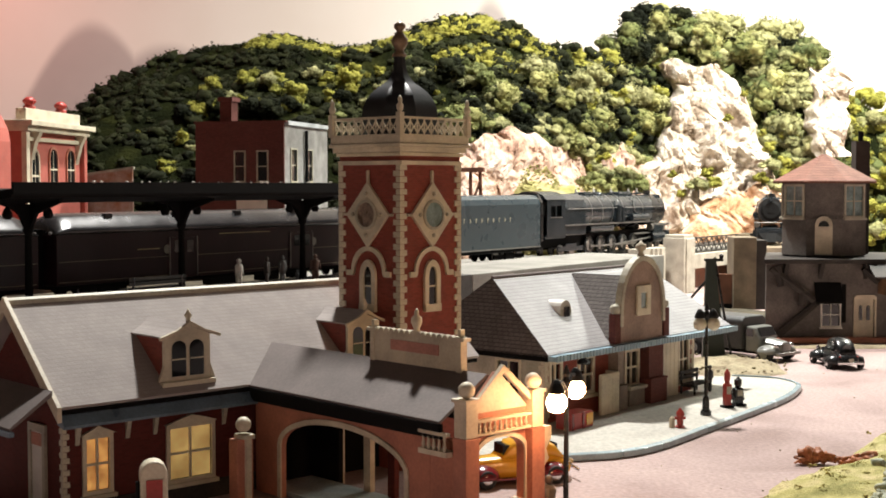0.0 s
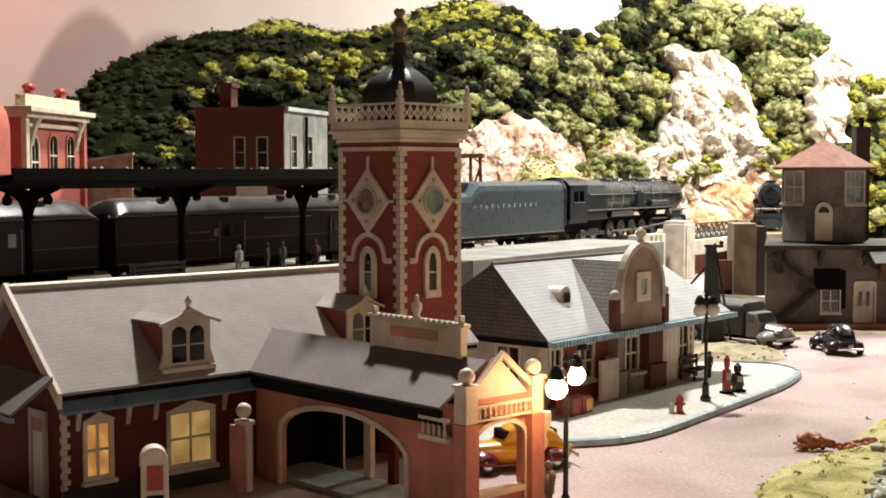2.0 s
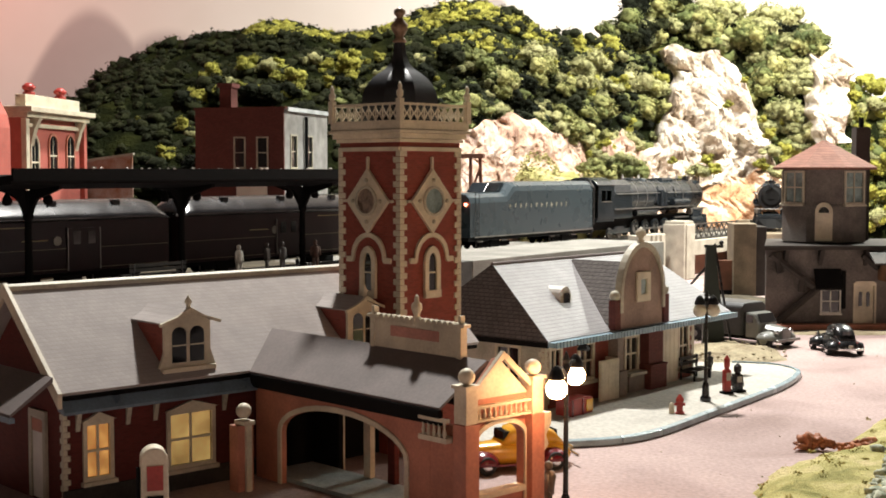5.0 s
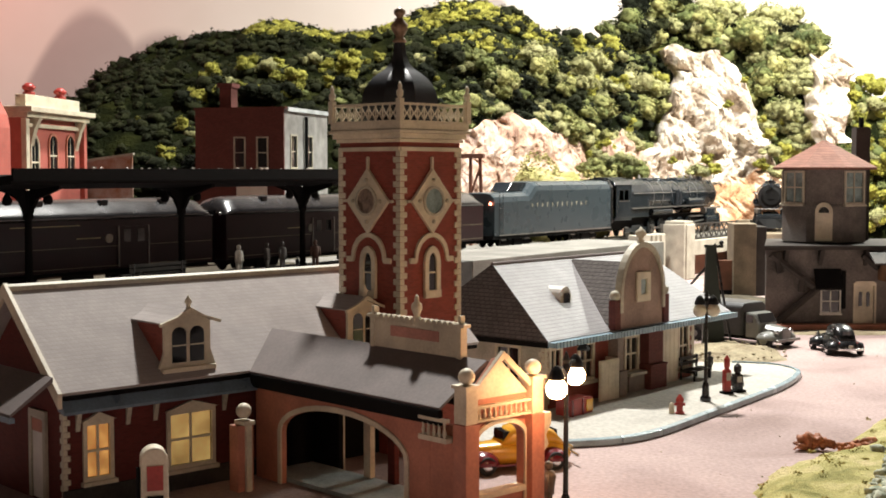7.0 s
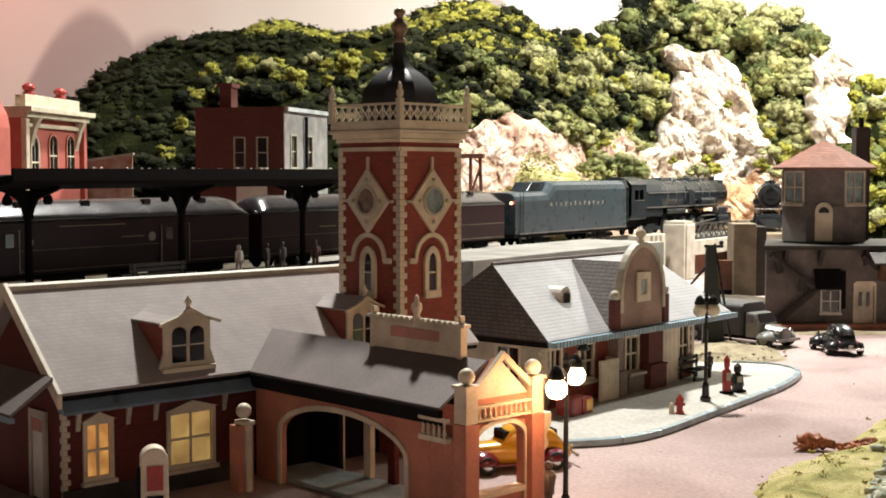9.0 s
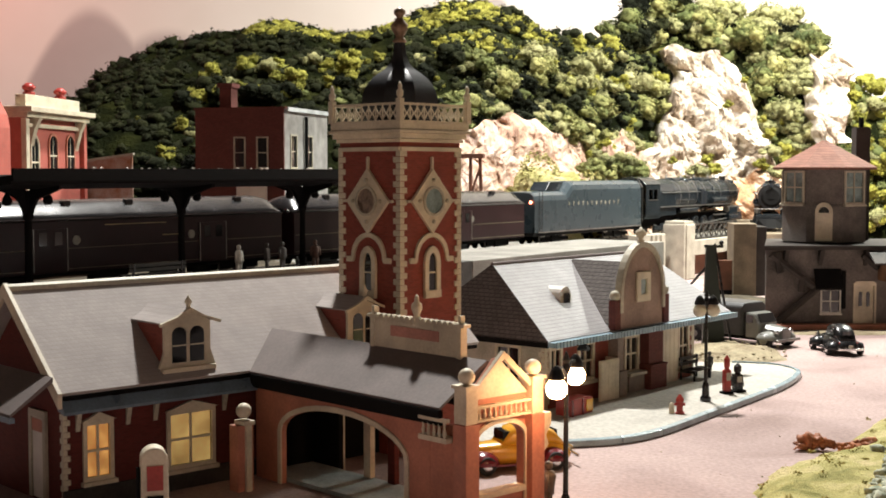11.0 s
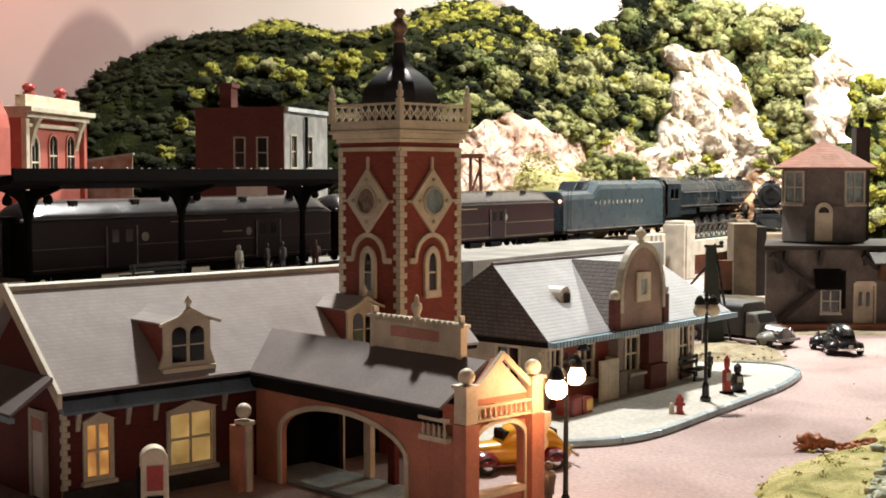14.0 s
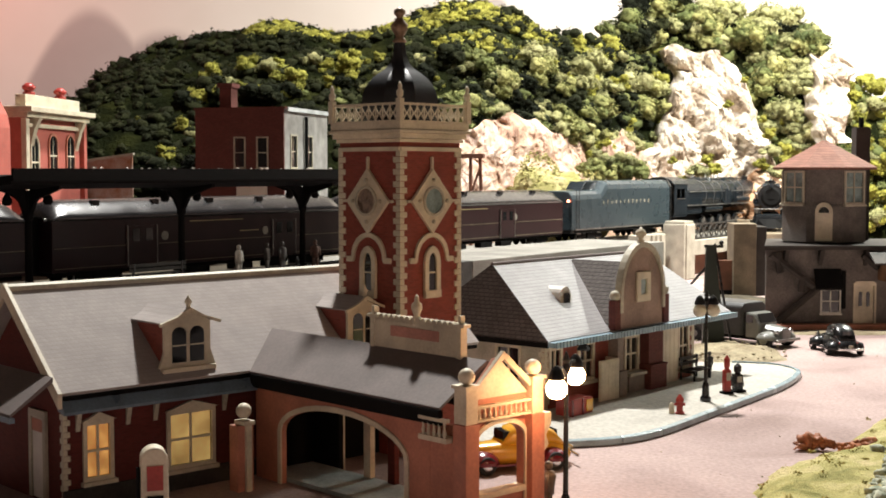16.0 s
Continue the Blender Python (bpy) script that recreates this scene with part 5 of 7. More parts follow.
cliff("rock_cliff", ROCK, "pale plaster outcrop high on the hillside", (0.87, 0.87, 0.89, 0.90), (0.96, 0.95, 1.0, 0.975), lambda x: 3.05, 0.28, wave(0.525, 0.015, 30, 2.2), 0.12, 8.2, 60, 70, 0.05)
cliff("rock_cliff", ROCK_RED, "rust stained rocks at the foot of the cliff", (0.50, 0.56, 0.60), (0.88, 0.84, 0.76), lambda x: 2.90, 0.04, wave(0.215, 0.03, 16, 1.0), 0.08, 6.1, 80, 50, 0.05)


def round_base(sub):
    bm = bmesh.new()
    bmesh.ops.create_icosphere(bm, subdivisions=sub, radius=1.0)
    vs, fs = np.array([v.co[:] for v in bm.verts]), [tuple(v.index for v in f.verts) for f in bm.faces]
    bm.free()
    return vs, fs


LUMPS = {k: round_base(k) for k in (2, 3, 4)}


def lump(verts, faces, c, r, rng, sub=2, rough=0.3, flat=0.85):
    """One torn clump of foam: an uneven, pitted ball."""
    base, fs = LUMPS[sub]
    f = np.ones(len(base))
    for k, a in ((2.2, 0.5), (4.5, 0.32), (9.0, 0.22)):
        for i in range(3):
            f += rough * a * np.sin(base @ (rng.normal(size=3) * k) + rng.uniform(0, 6.3))
    pts = base * (f * r)[:, None] * np.array([1, 1, flat]) + np.array(c)
    n = len(verts)
    verts += [tuple(p) for p in pts]
    faces += [tuple(i + n for i in q) for q in fs]


def foam_mesh(name, vs, fs, material):
    me = bpy.data.meshes.new(name)
    me.from_pydata(vs, [], fs)
    for p in me.polygons:
        p.use_smooth = len(p.vertices) == 3
    me.materials.append(material)
    return me


def leaf_cloud(verts, faces, c, r, n, rng, size=0.0045, flat=0.8, inner=0.55):
    """n small leaf flakes on and in an uneven ball."""
    d = rng.normal(size=(n, 3))
    d /= np.linalg.norm(d, axis=1)[:, None]
    rad = r * (inner + (1.05 - inner) * rng.random(n)) * (1 + 0.35 * np.sin(d[:, 0] * 5 + c[0] * 90) * np.cos(d[:, 2] * 4 + c[1] * 70))
    pts = d * rad[:, None] * np.array([1, 1, flat]) + np.array(c)
    a = rng.normal(size=(n, 3))
    a /= np.linalg.norm(a, axis=1)[:, None]
    b = np.cross(a, d + 0.3 * rng.normal(size=(n, 3)))
    b /= np.linalg.norm(b, axis=1)[:, None] + 1e-9
    s = size * (0.6 + 0.8 * rng.random(n))[:, None]
    k = len(verts)
    for p, q, w, t in zip(pts, a * s, b * s, d * s * 0.4):
        verts += [tuple(p - q), tuple(p - w * 0.8 + t), tuple(p + q), tuple(p + w * 0.8 + t)]
    faces += [(k + 4 * i, k + 4 * i + 1, k + 4 * i + 2, k + 4 * i + 3) for i in range(n)]


def tree_kind(seed, material, r, n):
    rng = np.random.default_rng(seed)
    t = thing("tree", pose(0, 0, -5), "", "tree", "hillside trees")
    trunk = Sh().rod((0, 0, -0.012), (0.002, 0, r * 0.9), r * 0.10, r * 0.05, 7)
    for k in range(4):
        a = k * 1.6 + seed
        trunk.rod((0.001, 0, r * 0.55), (math.cos(a) * r * 0.6, math.sin(a) * r * 0.6, r * 1.15), r * 0.045, r * 0.02, 5)
    part("trunk", trunk, TIMBER, t)
    vs, fs = [], []
    for k in range(11):
        c = rng.normal(size=3) * np.array([0.5, 0.5, 0.34]) * r
        q = r * (0.30 + 0.26 * rng.random())
        lump(vs, fs, (c[0], c[1], r * 1.15 + c[2]), q, rng, 3, 0.42)
        leaf_cloud(vs, fs, (c[0], c[1], r * 1.15 + c[2]), q * 1.22, n // 2, rng, r * 0.075, 0.9, 0.78)
    ob = new("crown", foam_mesh("crown", vs, fs, material))
    ob.parent = t
    return t


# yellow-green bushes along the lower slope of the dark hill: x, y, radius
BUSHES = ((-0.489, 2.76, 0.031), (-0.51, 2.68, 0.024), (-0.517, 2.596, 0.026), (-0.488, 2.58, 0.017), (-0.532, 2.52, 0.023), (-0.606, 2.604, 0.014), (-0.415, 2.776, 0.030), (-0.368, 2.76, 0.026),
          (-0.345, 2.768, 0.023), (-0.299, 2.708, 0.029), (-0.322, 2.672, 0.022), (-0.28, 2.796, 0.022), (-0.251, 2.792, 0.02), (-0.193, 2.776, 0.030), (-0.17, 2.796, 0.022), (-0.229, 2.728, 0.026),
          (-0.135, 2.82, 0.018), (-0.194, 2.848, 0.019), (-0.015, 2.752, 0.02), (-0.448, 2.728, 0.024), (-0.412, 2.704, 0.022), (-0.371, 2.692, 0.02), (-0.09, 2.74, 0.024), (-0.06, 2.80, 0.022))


def woods():
    rng = np.random.default_rng(5)
    kinds = [(tree_kind(11, LEAF_M, 0.032, 620), "green foam tree on the hillside"), (tree_kind(12, LEAF_M, 0.026, 520), "small green foam tree on the hillside"),
             (tree_kind(13, LEAF_Y, 0.026, 520), "yellow-green foam tree on the hillside"), (tree_kind(14, LEAF_Y, 0.021, 420), "small yellow-green foam bush on the hillside"),
             (tree_kind(15, LEAF_D, 0.030, 560), "green foam tree on the hillside, coloured dark as shade"), (tree_kind(16, LEAF_G, 0.030, 560), "pale olive foam tree on the hillside"),
             (tree_kind(17, LEAF_G, 0.022, 420), "small pale olive foam tree on the hillside")]
    spots = []

    def put(k, x, y, z, s=1.0):
        spots.append((k, x, y, z, s))

    def slope(n, x0, x1, k0, k1, picks, s0, s1):
        """Trees between two shares of the slope's depth."""
        for i in range(n):
            x = rng.uniform(x0, x1)
            foot = 2.32 + max(0.0, min(0.78, x * 1.28 + 0.12))
            y = foot + (max(2.97, foot + 0.16) - foot) * rng.uniform(k0, k1)
            put(int(rng.choice(picks)), x, y, hill_z(x, y) - 0.006, rng.uniform(s0, s1))

    def steep(n, x0, x1, z0, z1, picks, s0, s1):
        """Trees on the steep bank, by their height on it."""
        for i in range(n):
            x, z, y = rng.uniform(x0, x1), rng.uniform(z0, z1), 2.9
            while y < 3.26 and hill_z(x, y) < z:
                y += 0.006
            put(int(rng.choice(picks)), x, y, hill_z(x, y) - 0.006, rng.uniform(s0, s1))
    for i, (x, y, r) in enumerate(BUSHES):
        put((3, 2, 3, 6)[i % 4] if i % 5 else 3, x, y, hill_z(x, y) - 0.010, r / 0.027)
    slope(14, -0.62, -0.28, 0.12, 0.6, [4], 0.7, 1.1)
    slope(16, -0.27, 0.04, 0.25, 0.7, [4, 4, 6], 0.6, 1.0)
    slope(32, 0.03, 0.24, 0.36, 0.62, [6, 4, 1, 0, 4], 0.6, 1.2)
    slope(34, 0.20, 0.36, 0.36, 0.78, [5, 6, 6, 0, 4], 0.6, 1.25)
    slope(34, 0.28, 0.54, 0.35, 0.85, [5, 6, 5, 2, 0], 0.7, 1.3)
    slope(44, 0.44, 0.93, 0.82, 1.0, [0, 5, 1, 5, 4], 0.9, 1.4)
    steep(32, 0.76, 0.93, 0.26, 0.52, [0, 6, 5, 6, 5], 0.8, 1.3)
    steep(40, 0.84, 1.12, 0.06, 0.40, [2, 3, 2, 6], 0.9, 1.4)
    steep(4, 1.0, 1.3, 0.06, 0.3, [2, 3, 1], 0.9, 1.3)
    for x, z, s in ((0.59, 0.225, 0.9), (0.625, 0.23, 0.75), (0.61, 0.25, 0.6), (0.53, 0.245, 0.5), (0.735, 0.24, 0.7), (0.765, 0.22, 0.9), (0.76, 0.27, 0.8), (0.755, 0.31, 0.7), (0.74, 0.34, 0.5), (0.66, 0.375, 0.5), (0.70, 0.43, 0.4), (0.55, 0.20, 0.5)):
        put(3 if s < 0.8 else 6, x, 2.975 + 0.14 * z, z - 0.035 * s, s)
    for x, z in ((0.345, 0.215), (0.37, 0.225), (0.315, 0.225), (0.40, 0.21), (0.335, 0.245), (0.375, 0.25), (0.42, 0.225), (0.395, 0.245)):
        put(1 if z < 0.23 else 6, x, 2.335 + 1.2 * x, z - 0.03, 0.85)
    base = [k for k, _ in kinds]
    used = set()
    for k, x, y, z, s in spots:
        m = pose(x, y, z, 0, 0, float(rng.uniform(0, 360)))
        if k in used:
            ob = copy_thing(base[k], m)
        else:
            ob = base[k]
            ob.matrix_world = m
            used.add(k)
        ob.scale = (s, s, s * 0.9)
        tagged(ob, kinds[k][1])


woods()


def ground_foam():
    """Fine foam over the slopes: shade put into the near-black left, the lit rim into the yellow-green crest."""
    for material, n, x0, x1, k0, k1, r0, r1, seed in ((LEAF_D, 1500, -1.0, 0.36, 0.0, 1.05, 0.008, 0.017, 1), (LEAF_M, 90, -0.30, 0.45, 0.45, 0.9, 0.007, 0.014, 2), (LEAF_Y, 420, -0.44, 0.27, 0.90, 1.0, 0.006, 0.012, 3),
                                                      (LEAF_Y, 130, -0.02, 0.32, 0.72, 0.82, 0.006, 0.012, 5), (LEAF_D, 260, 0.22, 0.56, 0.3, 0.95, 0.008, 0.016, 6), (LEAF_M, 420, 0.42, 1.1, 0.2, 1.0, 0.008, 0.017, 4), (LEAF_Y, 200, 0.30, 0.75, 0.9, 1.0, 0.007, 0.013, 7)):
        rng = np.random.default_rng(seed)
        vs, fs = [], []
        for i in range(n):
            x = rng.uniform(x0, x1)
            foot = 2.32 + max(0.0, min(0.78, x * 1.28 + 0.12))
            y = foot + (max(2.97, foot + 0.16) - foot) * rng.uniform(k0, k1)
            r = rng.uniform(r0, r1)
            c = (x, y, hill_z(x, y) + 0.001)
            lump(vs, fs, c, r, rng, 2, 0.45, 0.7)
            leaf_cloud(vs, fs, c, r * 1.25, 64, rng, 0.0021, 0.8, 0.75)
        tagged(new("foam_undergrowth", foam_mesh("foam_undergrowth", vs, fs, material)), "clumped ground foam undergrowth on the hillside", "undergrowth", kind="stuff")


ground_foam()

heap_v, heap_f, heap_rng = [], [], np.random.default_rng(31)
lump(heap_v, heap_f, (0, 0, 0), 0.080, heap_rng, 4, 0.2, 1.0)
leaf_cloud(heap_v, heap_f, (0, 0, 0), 0.084, 2600, heap_rng, 0.0035, 1.0, 0.9)
heap = tagged(new("grassy_knoll", foam_mesh("grassy_knoll", heap_v, heap_f, GRASS)), "dry grass-covered knoll below the pink cliff", kind="structure")
heap.matrix_world = Matrix.Translation((0.212, 2.51, 0.145)) @ Matrix.Diagonal((1.15, 0.5, 1.0, 1))

# flat town ground behind the railway
solid("upper_ground", Sh().box(0.1, 0.05, -0.0842, 1.7, 0.55, -0.0095), SAND, "sandy ground below the cliff", kind="structure", m=TRACK)
# coloured dark so that it stays dark beneath the cars
solid("upper_ground", Sh().box(-2.5, 1.95, 0.0005, -0.1, 2.5, 0.0715), EARTH, "dark earth ground behind the railway", kind="structure")


def brick_block():
    m = pose(-0.2515, 2.06, 0.072, 0, 0, -15)
    b = thing("brick_building", m, "flat-roofed dark red brick building with grey side wall", "building")
    h, w, d = 0.238, 0.152, 0.20
    part("front_wall", Sh().wall(-w, 0, 0, h, 0, 0.004, [(-0.083, 0.146, -0.067, 0.192), (-0.044, 0.146, -0.028, 0.192)]), BRICK_DULL, b)
    rm = pose(0, d / 2, 0, 0, 0, 90)
    side = part("side_wall", _at(rm).wall(-d / 2 + 0.004, d / 2, 0, h - 0.004, 0, 0.004, [(-0.07, 0.146, -0.046, 0.196), (0.0, 0.146, 0.024, 0.196)]), mat("grey_painted_brick", (0.34, 0.33, 0.32), 0.7), b)
    part("back_wall", Sh().box(-w, d - 0.004, 0, -0.004, d, h), BRICK_DULL, b)
    part("end_wall", Sh().box(-w, 0.004, 0, -w + 0.004, d - 0.004, h), BRICK_DULL, b)
    part("flat_roof", Sh().box(-w + 0.004, 0.004, h - 0.016, -0.004, d - 0.004, h - 0.012), DARK, b)
    part("parapet_cap", Sh().box(-w - 0.002, -0.002, h, 0.004, 0.006, h + 0.003), BRICK_DULL, b)
    part("side_cap", Sh().box(-0.006, 0.006, h - 0.0035, 0.006, d, h + 0.003), mat("pale_blue_coping", (0.5, 0.53, 0.55), 0.5), b)
    for x in (-0.075, -0.036):
        window(b, pose(x, 0, 0.146), 0.016, 0.046, PANE, cols=1, rows=2, trim=0.0022, frame_mat=CREAM_DULL)
    for x in (-0.058, 0.012):
        window(b, rm @ pose(x, 0, 0.146), 0.024, 0.05, PANE, cols=1, rows=2, trim=0.0024, frame_mat=CREAM_DULL)
    ch = part("chimney", Sh().box(-0.118, 0.02, h - 0.012, -0.098, 0.045, h + 0.036), BRICK_DULL, b)
    part("chimney_cap", Sh().box(-0.121, 0.017, h + 0.036, -0.095, 0.048, h + 0.043), BRICK_DULL, ch)
    part("white_lower_band", Sh().box(-0.08, -0.003, 0.06, -0.028, -0.0005, 0.13), WHITE, b)
    part("drain_pipe", _at(rm).rod((-0.01, -0.004, 0), (-0.01, -0.004, h - 0.01), 0.003, n=8), DARK, b)


brick_block()


def arched_window(parent, m, w, h, material=None):
    ins, outl = arch(-w / 2, w / 2, h * 0.78, h, 10), arch(-w / 2 - 0.003, w / 2 + 0.003, h * 0.78, h + 0.004, 10)
    f = _at(m).prism([(-w / 2 - 0.003, 0)] + outl + [(w / 2 + 0.003, 0), (w / 2, 0.0)] + ins[::-1] + [(-w / 2, 0)], "y", -0.0028, -0.0002)
    win = part("arched_window", f, material or TERRACOTTA, parent)
    part("pane", _at(m).prism([(-w / 2, 0)] + ins + [(w / 2, 0)], "y", -0.0012, -0.0003), PANE, win)
    part("sash_bar", _at(m).box(-w / 2, -0.0018, h * 0.48, w / 2, -0.0013, h * 0.52).box(-0.0006, -0.0018, 0, 0.0006, -0.0013, h * 0.97), CREAM, win)
    part("sill", _at(m).box(-w / 2 - 0.005, -0.005, -0.005, w / 2 + 0.005, -0.0003, 0), CREAM, win)


def town_hall():
    PINKRED = mat_courses("bright_red_brick", (0.50, 0.13, 0.10), (0.42, 0.16, 0.13), 0.0017, width=0.0045, bump=0.3)
    m = pose(-0.614, 1.9, 0.072, 0, 0, 84.6)
    b = thing("red_brick_hall", m, "bright red brick hall with heavy cream cornice and arched windows", "building")
    L, d, h = 0.24, 0.16, 0.222
    part("wall", Sh().box(0, 0, 0, L, d, h), PINKRED, b)
    c = Sh().box(-0.004, -0.012, h - 0.004, L + 0.004, d, h + 0.004).box(-0.008, -0.02, h + 0.004, L + 0.01, d, h + 0.012).box(0.0, -0.006, h - 0.018, L, 0, h - 0.012)
    cor = part("cornice", c, CREAM, b, bevel=0.0008)
    part("parapet", Sh().box(0.004, -0.006, h + 0.012, L * 0.9, 0.01, h + 0.03), CREAM, b, bevel=0.0008)
    for x in (0.03, 0.21):
        part("cornice_bracket", Sh().prism([(0, h - 0.05), (0, h - 0.004), (-0.016, h - 0.004), (-0.008, h - 0.02)], "x", x, x + 0.012), CREAM, cor)
    for x in (0.04, 0.16):
        u = part("roof_urn", Sh().lathe([(0.009, 0), (0.009, 0.004), (0.006, 0.006), (0.010, 0.010), (0.010, 0.013), (0.004, 0.018)], 12, (x, 0.004, h + 0.030)), RED, b, smooth=True)
    part("corner_pilaster", Sh().box(0.0, -0.008, 0, 0.012, -0.0003, h - 0.005), CREAM, b)
    part("corner_pilaster", Sh().box(L - 0.012, -0.008, 0, L, -0.0003, h - 0.005), PINKRED, b)
    arched_window(b, pose(0.045, 0, 0.115), 0.026, 0.075, CREAM)
    for x in (0.115, 0.185):
        arched_window(b, pose(x, 0, 0.132), 0.030, 0.062)
    # taller neighbour with a round-headed front
    m = pose(-0.60, 1.74, 0.072, 0, 0, 84.6)
    n = thing("red_brick_building", m, "dark red brick building with round-headed parapet", "building")
    part("wall", Sh().prism([(0.02, 0), (0.27, 0), (0.27, 0.20)] + [(0.145 + 0.125 * math.cos(math.pi * i / 14), 0.20 + 0.083 * math.sin(math.pi * i / 14)) for i in range(1, 14)] + [(0.02, 0.20)], "x", -0.02, 0.10), PINKRED, n)
    part("parapet_rim", Sh().prism([(0.145 + 0.13 * math.cos(math.pi * i / 14), 0.203 + 0.086 * math.sin(math.pi * i / 14)) for i in range(15)] + [(0.145 - 0.118 * math.cos(math.pi * i / 14), 0.203 + 0.074 * math.sin(math.pi * i / 14)) for i in range(15)], "x", -0.028, -0.0205), PINKRED, n)


town_hall()

low = thing("low_wall", pose(-0.545, 2.16, 0.072, 0, 0, 4), "grey rendered low wall with rusty stains", "wall")
part("panel", Sh().prism([(-0.065, 0), (0.03, 0), (0.03, 0.166), (-0.065, 0.152)], "y", 0, 0.008), mat("stained_render", (0.42, 0.36, 0.33), 0.8, var=0.3, big=60, col2=(0.35, 0.17, 0.1)), low)
part("coping", Sh().prism([(-0.067, 0.152), (0.032, 0.166), (0.032, 0.170), (-0.067, 0.156)], "y", -0.002, 0.010), CONCRETE, low)

tres = thing("trestle", pose(0.05, 2.36, 0.07, 0, 0, -20), "rust-brown timber trestle bent behind the tower", "trestle")
for x in (-0.022, 0.0, 0.018):
    part("post", Sh().rod((x * 1.3, 0, 0), (x, 0, 0.165), 0.0035, n=8), mat("rust_brown_timber", (0.20, 0.08, 0.05), 0.7), tres)
part("cap_beam", Sh().box(-0.03, -0.005, 0.165, 0.026, 0.005, 0.173), MATS["rust_brown_timber"], tres)
part("brace", Sh().rod((-0.028, -0.004, 0.02), (0.02, -0.004, 0.15), 0.0022, n=6), MATS["rust_brown_timber"], tres)


# ---- platform canopy, benches and little painted figures ----
CAN = TRACK @ pose(0, -0.098, 0.0065)


def canopy():
    c = thing("platform_canopy", CAN, "long black platform canopy on bracketed iron columns", "canopy")
    xs = (-0.803, -0.599, -0.396, -0.192)
    x0, x1 = -0.868, -0.16
    z = 0.1075
    part("canopy_roof", Sh().prism([(-0.062, z), (0, z - 0.006), (0.062, z), (0.062, z + 0.0085), (0.0, z + 0.003), (-0.062, z + 0.0085)], "x", x0, x1), DARK, c, bevel=0.0006)
    part("edge_beam", Sh().box(x0, -0.0655, z + 0.003, x1, -0.0622, z + 0.0145), DARK, c)
    for x in xs:
        col = part("column", Sh().lathe([(0.007, 0), (0.007, 0.004), (0.004, 0.007), (0.0034, 0.07), (0.0055, 0.074), (0.0045, 0.08), (0.005, 0.1005)], 12, (x, 0, 0)), DARK, c, smooth=False)
        for sg in (-1, 1):
            part("bracket", _at(pose(x, 0, -0.0105)).prism([(sg * 0.004, 0.086), (sg * 0.010, 0.100), (sg * 0.020, 0.108), (sg * 0.034, 0.111), (sg * 0.034, 0.1135), (sg * 0.004, 0.112)], "y", -0.002, 0.002), DARK, col)
            part("cross_bracket", _at(pose(x, 0, -0.0105)).prism([(sg * 0.004, 0.086), (sg * 0.014, 0.102), (sg * 0.05, 0.113), (sg * 0.05, 0.116), (sg * 0.004, 0.111)], "x", -0.002, 0.002), DARK, col)
            part("hanging_lamp", _at(pose(x + sg * 0.024, 0, 0.089)).lathe([(0.001, 0.01), (0.0045, 0.004), (0.005, 0), (0.003, -0.003)], 10), DARK, col)
    rng = random.Random(4)
    for i in range(40):
        part("roof_gravel", Sh().ball((rng.uniform(-0.80, -0.25), rng.uniform(-0.066, -0.0625), z + 0.0148), rng.uniform(0.0007, 0.0022), 6, 0.6), mat("pale_debris", (0.5, 0.45, 0.4), 0.8), c)


canopy()


def bench(m, label):
    b = thing("bench", m, label, "bench", "platform benches")
    for i in range(3):
        part("seat_slat", Sh().box(-0.04, -0.008 + i * 0.005, 0.0095, 0.04, -0.0042 + i * 0.005, 0.011), TIMBER, b)
    for i in range(2):
        part("back_slat", Sh().box(-0.04, 0.0075, 0.014 + i * 0.005, 0.04, 0.0088, 0.0175 + i * 0.005), TIMBER, b)
    for x in (-0.034, 0.034):
        part("leg", Sh().box(x - 0.001, -0.008, 0, x + 0.001, -0.006, 0.0095).box(x - 0.001, 0.007, 0, x + 0.001, 0.009, 0.023).box(x - 0.001, -0.006, 0.0075, x + 0.001, 0.007, 0.0095), BLACK, b)
    return b


bench(CAN @ pose(-0.66, -0.02, 0, 0, 0, 180), "dark slatted bench on the platform")


def figure(m, coat, legs, h, label, wide=1.0):
    """A painted figurine, one plain mesh."""
    s = Sh()
    k = h / 0.034
    for sg in (-1, 1):
        s.lathe([(0.0016 * k, 0), (0.0018 * k, 0.008 * k), (0.0022 * k, 0.016 * k)], 8, (sg * 0.0021 * k, 0, 0))
        s.rod((sg * 0.0042 * k * wide, 0, 0.0265 * k), (sg * 0.0052 * k * wide, -0.001, 0.0165 * k), 0.0013 * k, 0.0011 * k, 7)
    s.lathe([(0.0034 * k, 0.014 * k), (0.0036 * k, 0.018 * k), (0.0042 * k * wide, 0.025 * k), (0.0034 * k, 0.0275 * k), (0.0012 * k, 0.0285 * k)], 10)
    s.ball((0, 0, 0.0312 * k), 0.0026 * k, 10, 1.15)
    ob = solid("figurine", s, coat, label, "figurine", m=m, smooth=True, group="platform figurines")
    return ob


